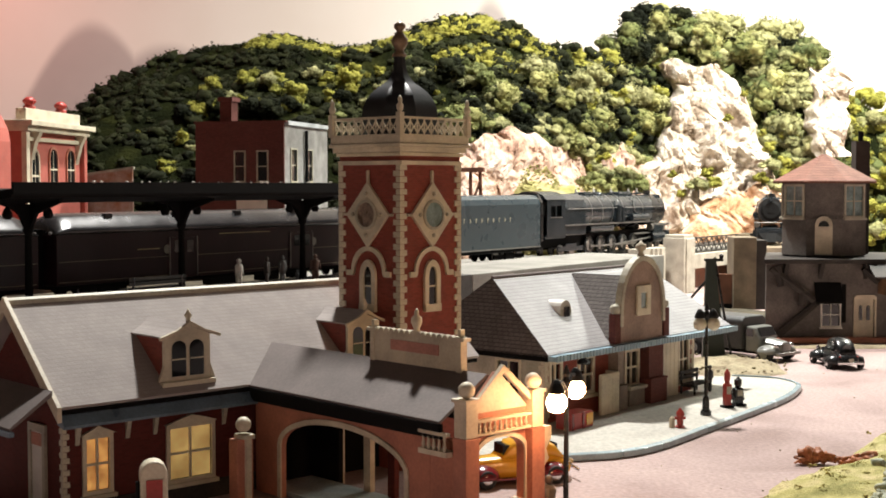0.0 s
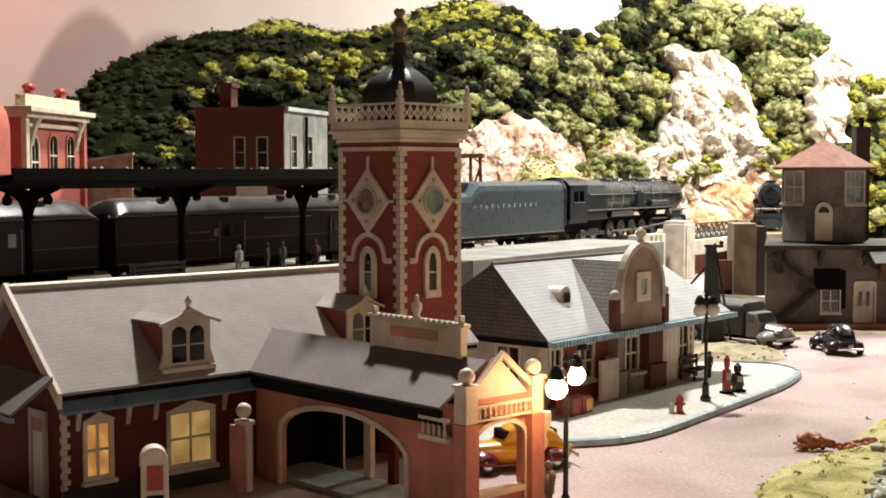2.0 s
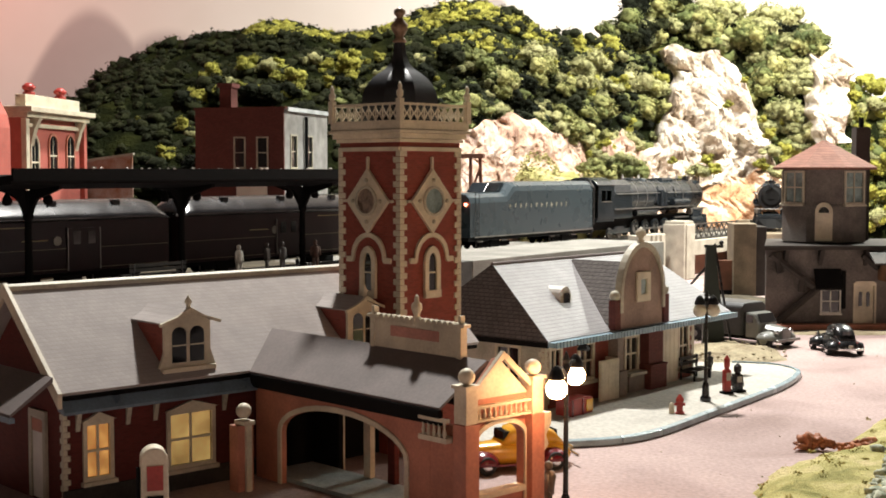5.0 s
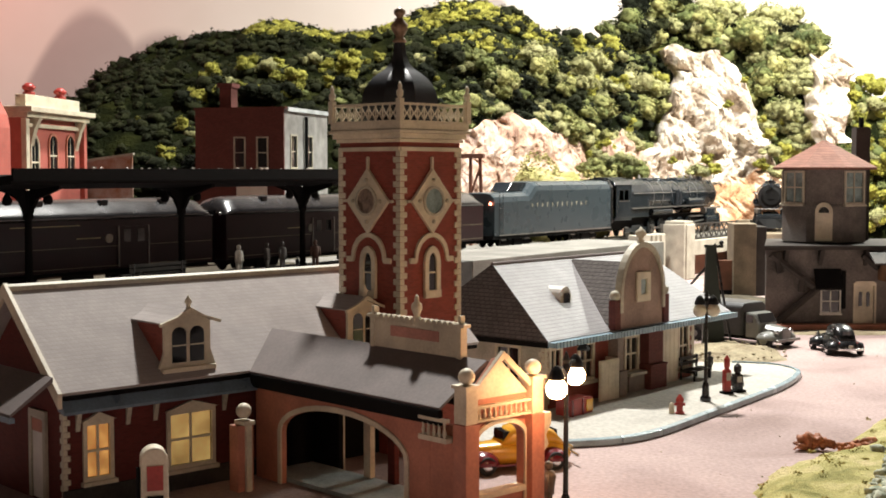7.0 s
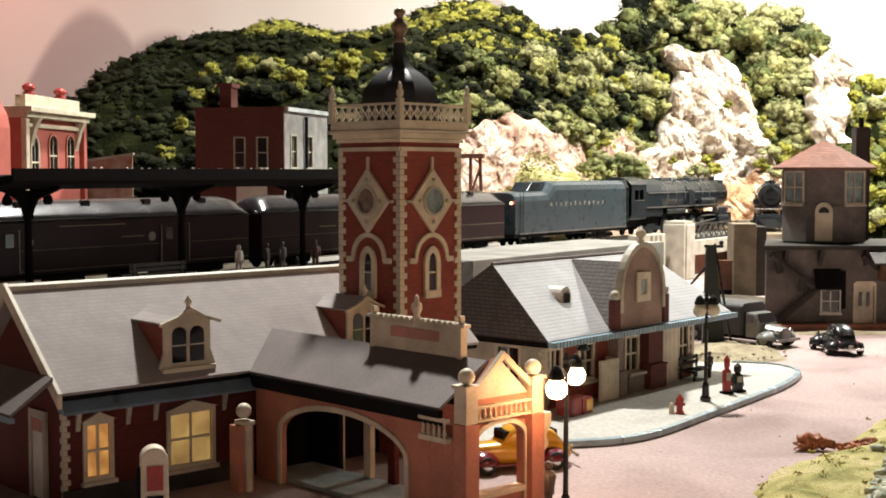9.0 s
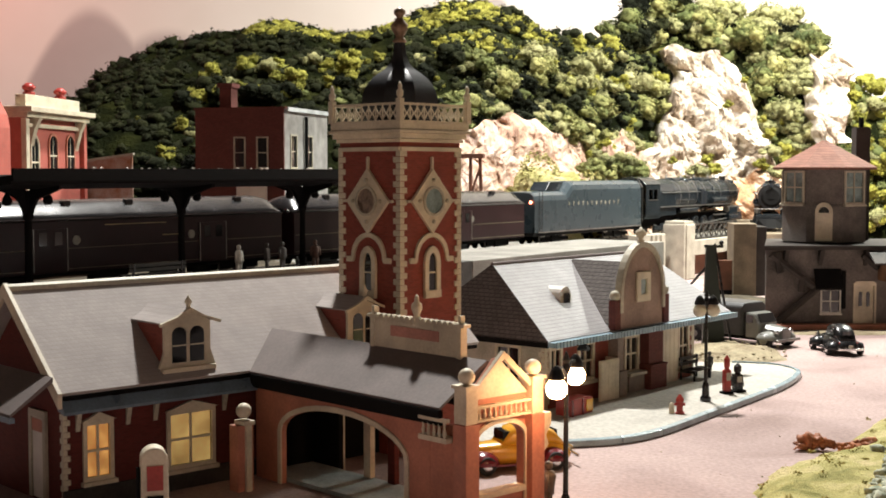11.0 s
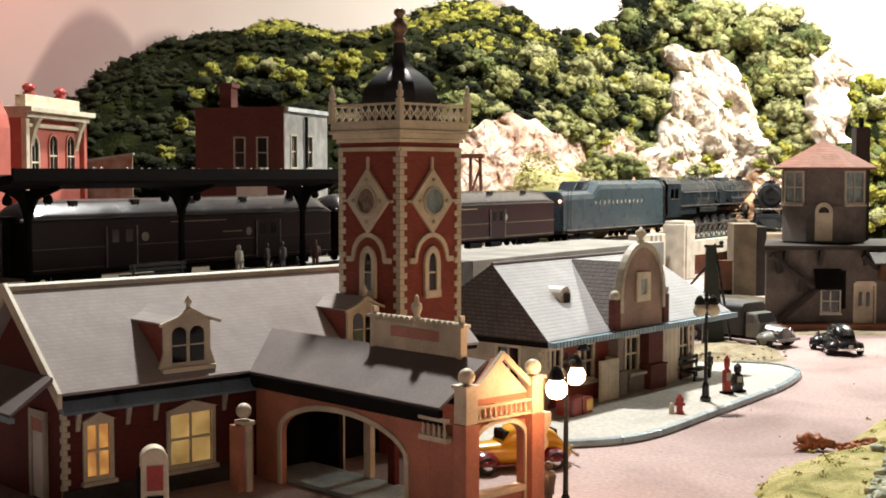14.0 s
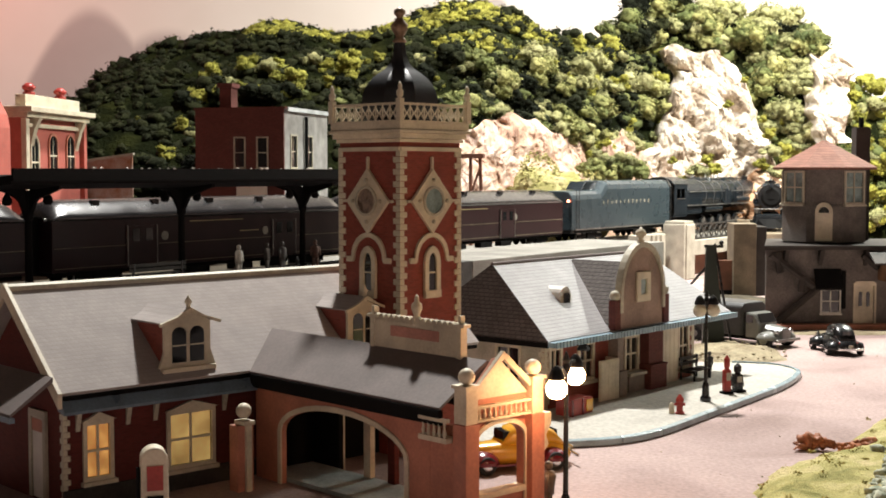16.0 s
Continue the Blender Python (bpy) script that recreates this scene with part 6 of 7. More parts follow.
figure(CAN @ pose(-0.545, -0.035, 0, 0, 0, 0), mat("figurine_white", (0.72, 0.68, 0.62), 0.7), WHITE, 0.0365, "white painted miniature figurine on the platform")
figure(CAN @ pose(-0.4985, -0.035, 0, 0, 0, 40), mat("figurine_brown", (0.12, 0.10, 0.09), 0.7), WHITE, 0.0365, "brown-grey miniature figurine on the platform", 0.8)
figure(CAN @ pose(-0.472, -0.035, 0, 0, 0, 10), mat("figurine_grey", (0.14, 0.13, 0.125), 0.7), WHITE, 0.037, "grey miniature figurine on the platform", 1.2)
figure(CAN @ pose(-0.415, -0.037, 0, 0, 0, -30), mat("figurine_rust", (0.15, 0.085, 0.065), 0.7), WHITE, 0.0365, "rust and grey miniature figurine on the platform", 1.1)
figure(CAN @ pose(-0.440, -0.030, 0, 0, 0, 60), mat("figurine_dark", (0.08, 0.075, 0.08), 0.7), WHITE, 0.018, "small dark miniature figurine on the platform", 1.1)


# ---- bridge, signal tower and street on the right ----
def pier(m, w, d, h, material, label):
    p = thing("bridge_pier", m, label, "bridge pier", "bridge piers")
    s = Sh().box(-w / 2, -d / 2, 0, w / 2, d / 2, h).box(-w * 0.36, -d * 0.56, 0, w * 0.36, d * 0.56, h * 0.985)
    part("shaft", s, material, p, bevel=0.0012)
    part("cap", Sh().box(-w * 0.42, -d * 0.46, h, w * 0.42, d * 0.46, h + 0.006), material, p, bevel=0.001)
    return p


BR = pose(0, 0, -0.085)
pier(TRACK @ BR @ pose(0.745, -0.078, 0.0005), 0.052, 0.045, 0.108, CONCRETE, "pale concrete pier at the end of the bridge")
pier(TRACK @ BR @ pose(1.095, -0.078, 0.0005), 0.065, 0.034, 0.1, CONCRETE_TAN, "tan concrete pier carrying the bridge girder")


def bridge():
    b = thing("girder_bridge", TRACK, "pale concrete bridge girder with dark lattice railing", "bridge")
    part("girder", Sh().box(0.786, -0.082, -0.042, 1.06, -0.062, -0.012), CONCRETE, b, bevel=0.001)
    part("parapet", Sh().box(0.585, -0.068, -0.0845, 0.705, -0.0475, 0.006), CONCRETE, b, bevel=0.001)
    for i in range(3):
        part("parapet_rib", Sh().box(0.64 + i * 0.02, -0.0725, -0.07, 0.648 + i * 0.02, -0.0685, 0.004), CONCRETE, b)
    part("top_rail", Sh().box(0.79, -0.07, 0.018, 1.06, -0.066, 0.021), TIMBER, b)
    part("bottom_rail", Sh().box(0.79, -0.07, -0.0115, 1.06, -0.066, -0.008), TIMBER, b)
    for i in range(10):
        x = 0.795 + i * 0.026
        part("lattice_brace", Sh().rod((x, -0.068, -0.008), (x + 0.026, -0.068, 0.018), 0.0016, n=6), TIMBER, b)
        part("lattice_brace", Sh().rod((x + 0.026, -0.068, -0.008), (x, -0.068, 0.018), 0.0016, n=6), TIMBER, b)
    part("under_beam", Sh().box(0.82, -0.058, -0.083, 1.06, -0.03, -0.045), mat("rust_red_steel", (0.20, 0.085, 0.05), 0.6), b)


bridge()


def abutment():
    a = thing("bridge_abutment", pose(0, 2.2, 0), "tan concrete abutment with a rust-brown panel below the bridge", "abutment")
    part("tan_pier", Sh().box(0.492, 0, 0.0004, 0.531, 0.05, 0.123), CONCRETE_TAN, a, bevel=0.0012)
    part("rust_panel", Sh().box(0.458, 0.006, 0.010, 0.4915, 0.02, 0.060), MATS["rust_red_steel"], a)
    part("footing", Sh().box(0.450, 0.004, 0.0004, 0.4915, 0.022, 0.0098), DARK, a)
    # dark block added to stand for the signal tower's shadowed side
    part("shadow_block", Sh().box(0.5315, 0.004, 0.0004, 0.549, 0.05, 0.118), TIMBER, a, bevel=0.001)


abutment()

# second engine waiting on the far track
ENGINE = locomotive("locomotive", "black steam locomotive standing on the far track")
ENGINE.matrix_world = pose(0.752, 3.0, 0.0855, 0, 0, 257)
solid("far_track_bed", Sh().box(-0.35, -0.06, -0.084, 0.33, 0.06, -0.003), CONCRETE_TAN, "tan concrete bed of the far track", kind="structure", m=ENGINE.matrix_world)


def signal_tower():
    cx, cy = 0.531, 1.815
    t = thing("signal_tower", pose(cx, cy, 0), "grey octagonal signal tower with orange tiled roof", "signal tower")
    R, z0, z1 = 0.060, 0.115, 0.2155
    a0 = 0.113

    def octa(r, z, n=8):
        return [(r * math.cos(a0 + math.tau * k / n), r * math.sin(a0 + math.tau * k / n), z) for k in range(n)]
    part("lower_drum", Sh().loft([octa(R, z0), octa(R, 0.1625)]), STUCCO, t)
    part("sill_band", Sh().loft([octa(R + 0.002, 0.1627), octa(R + 0.002, 0.165)]), STUCCO, t)
    up = part("upper_core", Sh().loft([octa(R - 0.006, 0.1652), octa(R - 0.006, z1)]), mat("pale_curtain", (0.40, 0.38, 0.33), 0.8), t)
    for k in range(8):
        a, b = Vector(octa(R, 0)[k]), Vector(octa(R, 0)[(k + 1) % 8])
        mid, ang = (a + b) / 2, math.degrees(math.atan2((b - a).y, (b - a).x))
        m = pose(mid.x, mid.y, 0.1652, 0, 0, ang)
        w = (b - a).length
        facing = mid.y < 0.01
        if facing and k % 2 == 0 or not facing:
            window(t, m @ pose(0, 0, 0.004), w * 0.70, 0.040, SKYPANE, cols=2, rows=2, trim=0.0028, frame_mat=CREAM_DULL)
            part("wall_panel", _at(m).wall(-w / 2, w / 2, 0, 0.0503, 0.0004, 0.0055, [(-w * 0.35, 0.004, w * 0.35, 0.044)]), STUCCO, t)
        else:
            part("wall_panel", _at(m).box(-w / 2, 0.0004, 0, w / 2, 0.0055, 0.0503), STUCCO, t)
    roof = part("tiled_roof", Sh().loft([octa(0.074, 0.2135), octa(0.0745, 0.2165), octa(0.03, 0.2395), octa(0.004, 0.254)]), TILE, t)
    part("roof_finial", Sh().lathe([(0.0025, 0), (0.0012, 0.004), (0.002, 0.007), (0.0004, 0.014)], 8, (0, 0, 0.2535)), CREAM_DULL, roof)
    fm = pose(-0.0154, -0.0536, z0, 0, 0, -16)
    door = part("arched_door", _at(fm).prism([(-0.0115, 0.002)] + arch(-0.0115, 0.0115, 0.042, 0.054, 10) + [(0.0115, 0.002)], "y", -0.003, 0.003), CREAM, t, "cream arched door with round light")
    part("door_light", _at(fm).prism(arch(-0.007, 0.007, 0.040, 0.048, 10), "y", -0.0042, -0.0031), PANE, door)
    for i in range(6):
        part("baluster", _at(fm).box(-0.010 + i * 0.004, -0.0055, 0.002, -0.009 + i * 0.004, -0.0045, 0.022), CREAM, door)
    part("chimney", Sh().box(0.058, 0.045, 0, 0.078, 0.067, 0.274), mat("sooty_brown_brick", (0.045, 0.036, 0.032), 0.75), t)
    part("chimney_pot", Sh().lathe([(0.004, 0), (0.0036, 0.014)], 10, (0.068, 0.056, 0.274)), DARK, t)
    # lower storey
    W = Sh().wall(-0.098, 0.16, 0, 0.106, -0.075, -0.071, [(-0.0225, 0.0225, 0.001, 0.0515), (0.0215, 0.004, 0.0475, 0.0585)])
    part("base_wall", W, STUCCO, t)
    for bx in ((-0.05, 0.086, 0, 0.16, 0.09, 0.106), (0.156, -0.071, 0, 0.16, 0.086, 0.106)):
        part("base_wall", Sh().box(*bx), STUCCO, t)
    part("base_wall", Sh().prism([(-0.098, -0.0708), (-0.094, -0.0708), (-0.050, 0.09), (-0.054, 0.09)], "z", 0, 0.106), STUCCO, t)
    part("balcony_floor", Sh().prism([(-0.104, -0.088), (0.168, -0.088), (0.168, 0.094), (-0.056, 0.094)], "z", 0.1065, 0.1125), TIMBER, t, bevel=0.0008)
    window(t, pose(-0.01075, -0.075, 0.0225), 0.0235, 0.029, PANE, cols=2, rows=2, trim=0.002, frame_mat=WHITE)
    d = part("entrance_door", Sh().box(0.0217, -0.0735, 0.004, 0.0473, -0.0715, 0.0583), CREAM, t, "cream door with two tall panes")
    part("door_frame", Sh().wall(0.0195, 0.0495, 0.002, 0.060, -0.0785, -0.0752, [(0.0217, 0.002, 0.0473, 0.0583)]).prism([(0.0185, 0.060), (0.0505, 0.060), (0.046, 0.064), (0.023, 0.064)], "y", -0.079, -0.0752), CREAM, d)
    for x in (0.0295, 0.0395):
        part("door_pane", Sh().prism([(x - 0.0022, 0.030), *arch(x - 0.0022, x + 0.0022, 0.046, 0.050, 6), (x + 0.0022, 0.030)], "y", -0.0748, -0.0737), PANE, d)
    part("awning", Sh().prism([(-0.0757, 0.078), (-0.0757, 0.081), (-0.088, 0.056), (-0.088, 0.053)], "x", -0.034, 0.002), DARK, t)
    part("window_shutter", Sh().box(0.0035, -0.0785, 0.027, 0.0085, -0.0757, 0.078), DARK, t)
    for x0, za, x1, zb in ((-0.093, 0.100, -0.036, 0.057), (-0.031, 0.055, -0.084, 0.0095), (-0.085, 0.103, -0.080, 0.076), (-0.050, 0.072, -0.052, 0.050), (0.03, 0.1, 0.05, 0.082)):
        part("timber_brace", Sh().rod((x0, -0.082, za), (x1, -0.082, zb), 0.0048, n=6), TIMBER, t)
    for x in (-0.075, -0.028, 0.032):
        part("floor_bracket", Sh().prism([(-0.0752, 0.085), (-0.0752, 0.106), (-0.088, 0.106)], "x", x, x + 0.005), TIMBER, t)
    part("brick_plinth", Sh().box(-0.115, -0.092, 0.0004, 0.22, -0.0755, 0.0075), TERRACOTTA, t, bevel=0.0006)
    # added block beside it, its tan colour standing for a rusty glow on the wall
    part("glow_block", Sh().prism([(-0.11, 0.066), (-0.11, 0.0885), (-0.0755, 0.1055), (-0.0755, 0.066)], "x", 0.052, 0.17), mat("rusty_glow_tan", (0.33, 0.18, 0.10), 0.75, var=0.25), t)
    part("glow_block_roof", Sh().prism([(-0.118, 0.0885), (-0.0885, 0.1035), (-0.0885, 0.1063), (-0.119, 0.091)], "x", 0.034, 0.175), TIMBER, t)


signal_tower()


def derrick():
    d = thing("signal_mast", pose(0.318, 1.55, 0), "black tapered lattice mast with sloping stays", "mast")
    part("mast_plate", Sh().loft([[(-0.008, -0.004, 0.0), (0.020, -0.004, 0.0), (0.020, 0.004, 0.0), (-0.008, 0.004, 0.0)], [(-0.004, -0.003, 0.122), (0.006, -0.003, 0.122), (0.006, 0.003, 0.122), (-0.004, 0.003, 0.122)]]), mat("dark_green_black", (0.02, 0.028, 0.022), 0.45), d)
    part("stay", Sh().rod((-0.001, 0, 0.10), (-0.036, 0, 0.06), 0.0016, n=6), BLACK, d)
    part("stay", Sh().rod((0.006, 0, 0.125), (0.028, 0.0, 0.0), 0.0015, n=6), BLACK, d)
    part("cross_arm", Sh().box(-0.006, -0.003, 0.120, 0.016, 0.003, 0.1235), BLACK, d)
    part("arm_lamp", Sh().ball((0.014, 0, 0.126), 0.003, 8), BLACK, d)


derrick()

# pavement with a kerb that curves round the forecourt
EDGE = [(-0.02, 0.945), (0.04, 0.962), (0.0943, 0.983), (0.1368, 0.997), (0.1725, 1.029), (0.2224, 1.099), (0.2797, 1.18), (0.3305, 1.256), (0.361, 1.32), (0.366, 1.355), (0.352, 1.384), (0.312, 1.398)]


def smooth_line(pts, n=8):
    out = []
    for i in range(len(pts) - 1):
        p = [Vector(pts[max(0, min(len(pts) - 1, i + k))]) for k in (-1, 0, 1, 2)]
        for j in range(n):
            t = j / n
            out.append(tuple(0.5 * (2 * p[1] + (p[2] - p[0]) * t + (2 * p[0] - 5 * p[1] + 4 * p[2] - p[3]) * t * t + (3 * p[1] - p[0] - 3 * p[2] + p[3]) * t ** 3)))
    return out + [tuple(pts[-1])]


LINE = smooth_line(EDGE)
solid("pavement", Sh().prism(LINE + [(0.26, 1.40), (0.05, 1.14), (-0.06, 1.05)], "z", 0.0004, 0.0045), PAVE, "pale pavement in front of the freight house", kind="structure")


def kerb():
    k = thing("kerb", pose(0, 0, 0), "worn grey stone kerb along the curved pavement", "kerb", kind="structure")
    for i in range(0, len(LINE) - 8, 8):
        s = Sh()
        seg = [Vector((*p, 0)) for p in LINE[i:i + 9]]
        rings = []
        for j, p in enumerate(seg):
            d = (seg[min(8, j + 1)] - seg[max(0, j - 1)]).normalized()
            nrm = Vector((d.y, -d.x, 0)) * 0.0042
            gap = d * (0.0003 if j == 0 else -0.0003 if j == 8 else 0)
            a, b = p + nrm + gap, p - nrm * 0.2 + gap
            rings.append([(a.x, a.y, 0.0004), (a.x, a.y, 0.0055), (b.x, b.y, 0.0066), (b.x, b.y, 0.0047)])
        s.loft(rings)
        part("kerb_stone", s, KERB, k, bevel=0.0008)


kerb()


def mound(name, material, label, cx, cy, rx, ry, h, seed, kind="structure", n=48):
    """A low uneven heap with an irregular rim."""
    vs, fs = [(cx, cy, h * 0.9)], []
    rings = 16
    for j in range(1, rings + 1):
        for i in range(n):
            a, r = math.tau * i / n, j / rings
            edge = 1 + 0.22 * noise.noise(Vector((math.cos(a) * 1.7 + seed, math.sin(a) * 1.7, seed)))
            x, y = cx + rx * r * edge * math.cos(a), cy + ry * r * edge * math.sin(a)
            z = h * (1 - r ** 2.2) + hum(x, y, 40, seed) * h * 0.35 * (1 - r ** 4) + 0.0002
            vs.append((x, y, max(z, 0.0003) if j < rings else -0.001))
    fs += [(0, 1 + i, 1 + (i + 1) % n) for i in range(n)]
    fs += [(1 + (j - 1) * n + i, 1 + j * n + i, 1 + j * n + (i + 1) % n, 1 + (j - 1) * n + (i + 1) % n) for j in range(1, rings) for i in range(n)]
    me = bpy.data.meshes.new(name)
    me.from_pydata(vs, [], fs)
    for p in me.polygons:
        p.use_smooth = True
    me.materials.append(material)
    return tagged(new(name, me), label, kind=kind)


mound("sandy_ground", SAND, "sandy rubble patch beside the pavement", 0.330, 1.50, 0.066, 0.085, 0.010, 2.2)
# mound added to darken the brightly lit road behind the truck
mound("road_cover_mound", EARTH, "dark mound added to cover the bright road below the bridge", 0.40, 2.02, 0.19, 0.30, 0.006, 9.1)
mound("sandy_ground", SAND, "sandy verge behind the parked cars", 0.53, 1.685, 0.10, 0.018, 0.003, 5.2)


def bank():
    """Grassy bank in the near corner, cut off by a stone edge."""
    rim = smooth_line([(0.15, 0.73), (0.186, 0.797), (0.213, 0.867), (0.252, 0.925), (0.296, 0.964), (0.346, 1.059), (0.385, 1.105), (0.47, 1.22)], 10)
    vs, fs, n = [], [], 30
    for x, y in rim:
        for j in range(n + 1):
            k = j / n
            xx, yy = x + 0.30 * k, y - 0.16 * k
            wob = 0.006 * noise.noise(Vector((x * 60, y * 60, 1))) * (1 - k)
            vs.append((xx + wob, yy - wob, 0.0004 + 0.011 * min(1, k * 9) ** 0.6 + hum(xx, yy, 55, 3) * 0.0035 * min(1, k * 6) - 0.004 * (j == 0)))
    m = n + 1
    fs = [(i * m + j, i * m + j + 1, (i + 1) * m + j + 1, (i + 1) * m + j) for i in range(len(rim) - 1) for j in range(n)]
    me = bpy.data.meshes.new("grass_bank")
    me.from_pydata(vs, [], fs)
    for p in me.polygons:
        p.use_smooth = True
    me.materials.append(GRASS)
    tagged(new("grass_bank", me), "dry yellow-green grass bank beside the road", kind="structure")
    rng = np.random.default_rng(8)
    vs2, fs2 = [], []
    for i in range(520):
        x, y, z = vs[int(rng.integers(len(vs)))]
        leaf_cloud(vs2, fs2, (x + rng.normal() * 0.004, y + rng.normal() * 0.004, z), rng.uniform(0.0015, 0.004), 24, rng, 0.0008, 0.5)
    me = bpy.data.meshes.new("grass_tufts")
    me.from_pydata(vs2, [], fs2)
    me.materials.append(mat_leaf("dry_grass_flock", [(0.32, 0.30, 0.09), (0.42, 0.37, 0.13), (0.50, 0.43, 0.19)]))
    tagged(new("grass_flock", me), "dry flocked grass tufts on the bank", "grass", kind="stuff")


bank()


def stone_edge():
    """Pale lichened stones set along the outer edge of the grass bank."""
    e = thing("stone_edging", pose(0, 0, 0), "pale green-grey rough stones edging the grass bank", "stone edging")
    rock = mat("lichened_stone", (0.42, 0.43, 0.34), 0.85, var=0.35, big=150, col2=(0.17, 0.20, 0.13))
    rng = np.random.default_rng(21)
    line = smooth_line([(0.250, 0.74), (0.270, 0.80), (0.297, 0.862), (0.336, 0.95), (0.374, 1.05), (0.41, 1.11)], 10)
    for i, (x, y) in enumerate(line):
        for k in range(3):
            vs, fs = [], []
            r = rng.uniform(0.0022, 0.0055)
            lump(vs, fs, (x + k * 0.007 + rng.normal() * 0.003, y - k * 0.004 + rng.normal() * 0.004, 0.0105 + r * 0.3), r, rng, 2, 0.55, 0.8)
            ob = new("stone", foam_mesh("stone", vs, fs, rock))
            ob.parent = e


stone_edge()


def root_wood():
    r = thing("driftwood_root", pose(0.2945, 0.968, 0.0005, 0, -6, -14), "reddish brown gnarled root lying on the grass", "root")
    rng = np.random.default_rng(3)
    wood = mat("red_brown_root", (0.46, 0.17, 0.075), 0.6, var=0.3, big=140)
    trunk_v, trunk_f = [], []
    for i in range(13):
        q = i / 12
        lump(trunk_v, trunk_f, (-0.024 + 0.050 * q, 0.003 * math.sin(q * 7), 0.0045 + 0.0035 * math.sin(q * 5 + 0.8)), 0.0042 + 0.0016 * math.sin(q * 9), rng, 3, 0.4, 0.85)
    stem = new("stem", foam_mesh("stem", trunk_v, trunk_f, wood))
    stem.parent = r
    pick = random.Random(3)
    for k in range(6):
        p = Vector((pick.uniform(-0.024, 0.024), pick.uniform(-0.003, 0.003), 0.005))
        a = pick.uniform(-0.9, 0.9) + (math.pi if p.x < 0 else 0)
        s = Sh()
        for i in range(4):
            q = p + Vector((math.cos(a) * 0.0045, math.sin(a) * 0.004, pick.uniform(-0.0028, 0.0012)))
            q.z = max(0.0012, q.z)
            s.rod(p, q, 0.0026 - i * 0.0005, 0.0021 - i * 0.0005, 7)
            p, a = q, a + pick.uniform(-0.7, 0.7)
        part("root_branch", s, wood, r, smooth=True)


root_wood()


# ---- street furniture ----
def street_lamp(m, label, globe_mat, ox, oy, h=0.0925, hang=False):
    l = thing("street_lamp", m, label, "street lamp", "street lamps")
    part("base", Sh().lathe([(0.005, 0), (0.005, 0.003), (0.0034, 0.005), (0.003, 0.014), (0.0022, 0.017)], 12), BLACK, l)
    part("pole", Sh().lathe([(0.0017, 0.016), (0.0013, h)], 10), BLACK, l)
    part("top_finial", Sh().lathe([(0.0024, 0), (0.003, 0.002), (0.0016, 0.005), (0.0024, 0.007), (0.0004, 0.012)], 10, (0, 0, h)), BLACK, l)
    for sg in (-1, 1):
        arm = part("arm", Sh().rod((0, 0, h - 0.003), (sg * ox * 0.5, sg * oy * 0.5, h + 0.004), 0.0011, n=8).rod((sg * ox * 0.5, sg * oy * 0.5, h + 0.004), (sg * ox, sg * oy, h + 0.003), 0.0011, n=8), BLACK, l)
        part("lamp_cap", Sh().lathe([(0.0012, 0.007), (0.003, 0.005), (0.0048, 0.001), (0.0050, -0.001)], 14, (sg * ox, sg * oy, h)), BLACK, arm)
        part("globe", Sh().ball((sg * ox, sg * oy, h - 0.0064), 0.0062, 16), globe_mat, arm, smooth=True)
    return l


street_lamp(pose(0.0735, 0.77, 0), "black twin street lamp with two lit globes", BULB, 0.008, 0.025, 0.0915)
street_lamp(pose(0.236, 1.16, 0.0045), "black twin street lamp with unlit cream globes", OPAL, 0.0062, 0.001, 0.0885)


def hydrant():
    h = thing("fire_hydrant", pose(0.202, 1.10, 0.0045), "small red fire hydrant on the pavement", "hydrant")
    part("barrel", Sh().lathe([(0.0042, 0), (0.0042, 0.001), (0.0028, 0.002), (0.0028, 0.010), (0.0036, 0.0105), (0.0032, 0.013), (0.0018, 0.015), (0.0008, 0.0165)], 12), RED, h)
    part("nozzle", Sh().rod((-0.0045, 0, 0.008), (0.0045, 0, 0.008), 0.0013, n=8), RED, h)
    c = thing("kerb_post", pose(0.195, 1.10, 0.0045), "short cream post beside the hydrant", "post")
    part("post", Sh().lathe([(0.0026, 0), (0.0022, 0.008), (0.001, 0.0095)], 10), CREAM, c)


hydrant()


def pump(m, body, label, h=0.034, w=0.0068):
    p = thing("petrol_pump", m, label, "petrol pump", "petrol pumps")
    part("plinth", Sh().box(-w * 0.75, -w * 0.6, 0, w * 0.75, w * 0.6, 0.002), DARK, p)
    part("cabinet", Sh().box(-w / 2, -w * 0.4, 0.002, w / 2, w * 0.4, h * 0.62), body, p, bevel=0.0008)
    part("dial_head", Sh().lathe([(w * 0.38, h * 0.62), (w * 0.30, h * 0.66), (w * 0.42, h * 0.72), (w * 0.42, h * 0.9), (w * 0.2, h * 0.96), (w * 0.1, h)], 14), body, p)
    part("panel", Sh().box(-w * 0.3, -w * 0.46, h * 0.35, w * 0.3, -w * 0.405, h * 0.55), CREAM_DULL, p)
    part("hose", Sh().rod((w * 0.55, 0, h * 0.55), (w * 0.62, -0.002, h * 0.2), 0.0007, n=6).rod((w * 0.62, -0.002, h * 0.2), (w * 0.4, -0.003, h * 0.45), 0.0007, n=6), BLACK, p)
    return p


pump(pose(0.2637, 1.2, 0.0045, 0, 0, 20), RED, "tall red petrol pump on the pavement", 0.036)
pump(pose(0.276, 1.21, 0.0045, 0, 0, 20), BLACK, "black petrol pump on the pavement", 0.027, 0.0085)


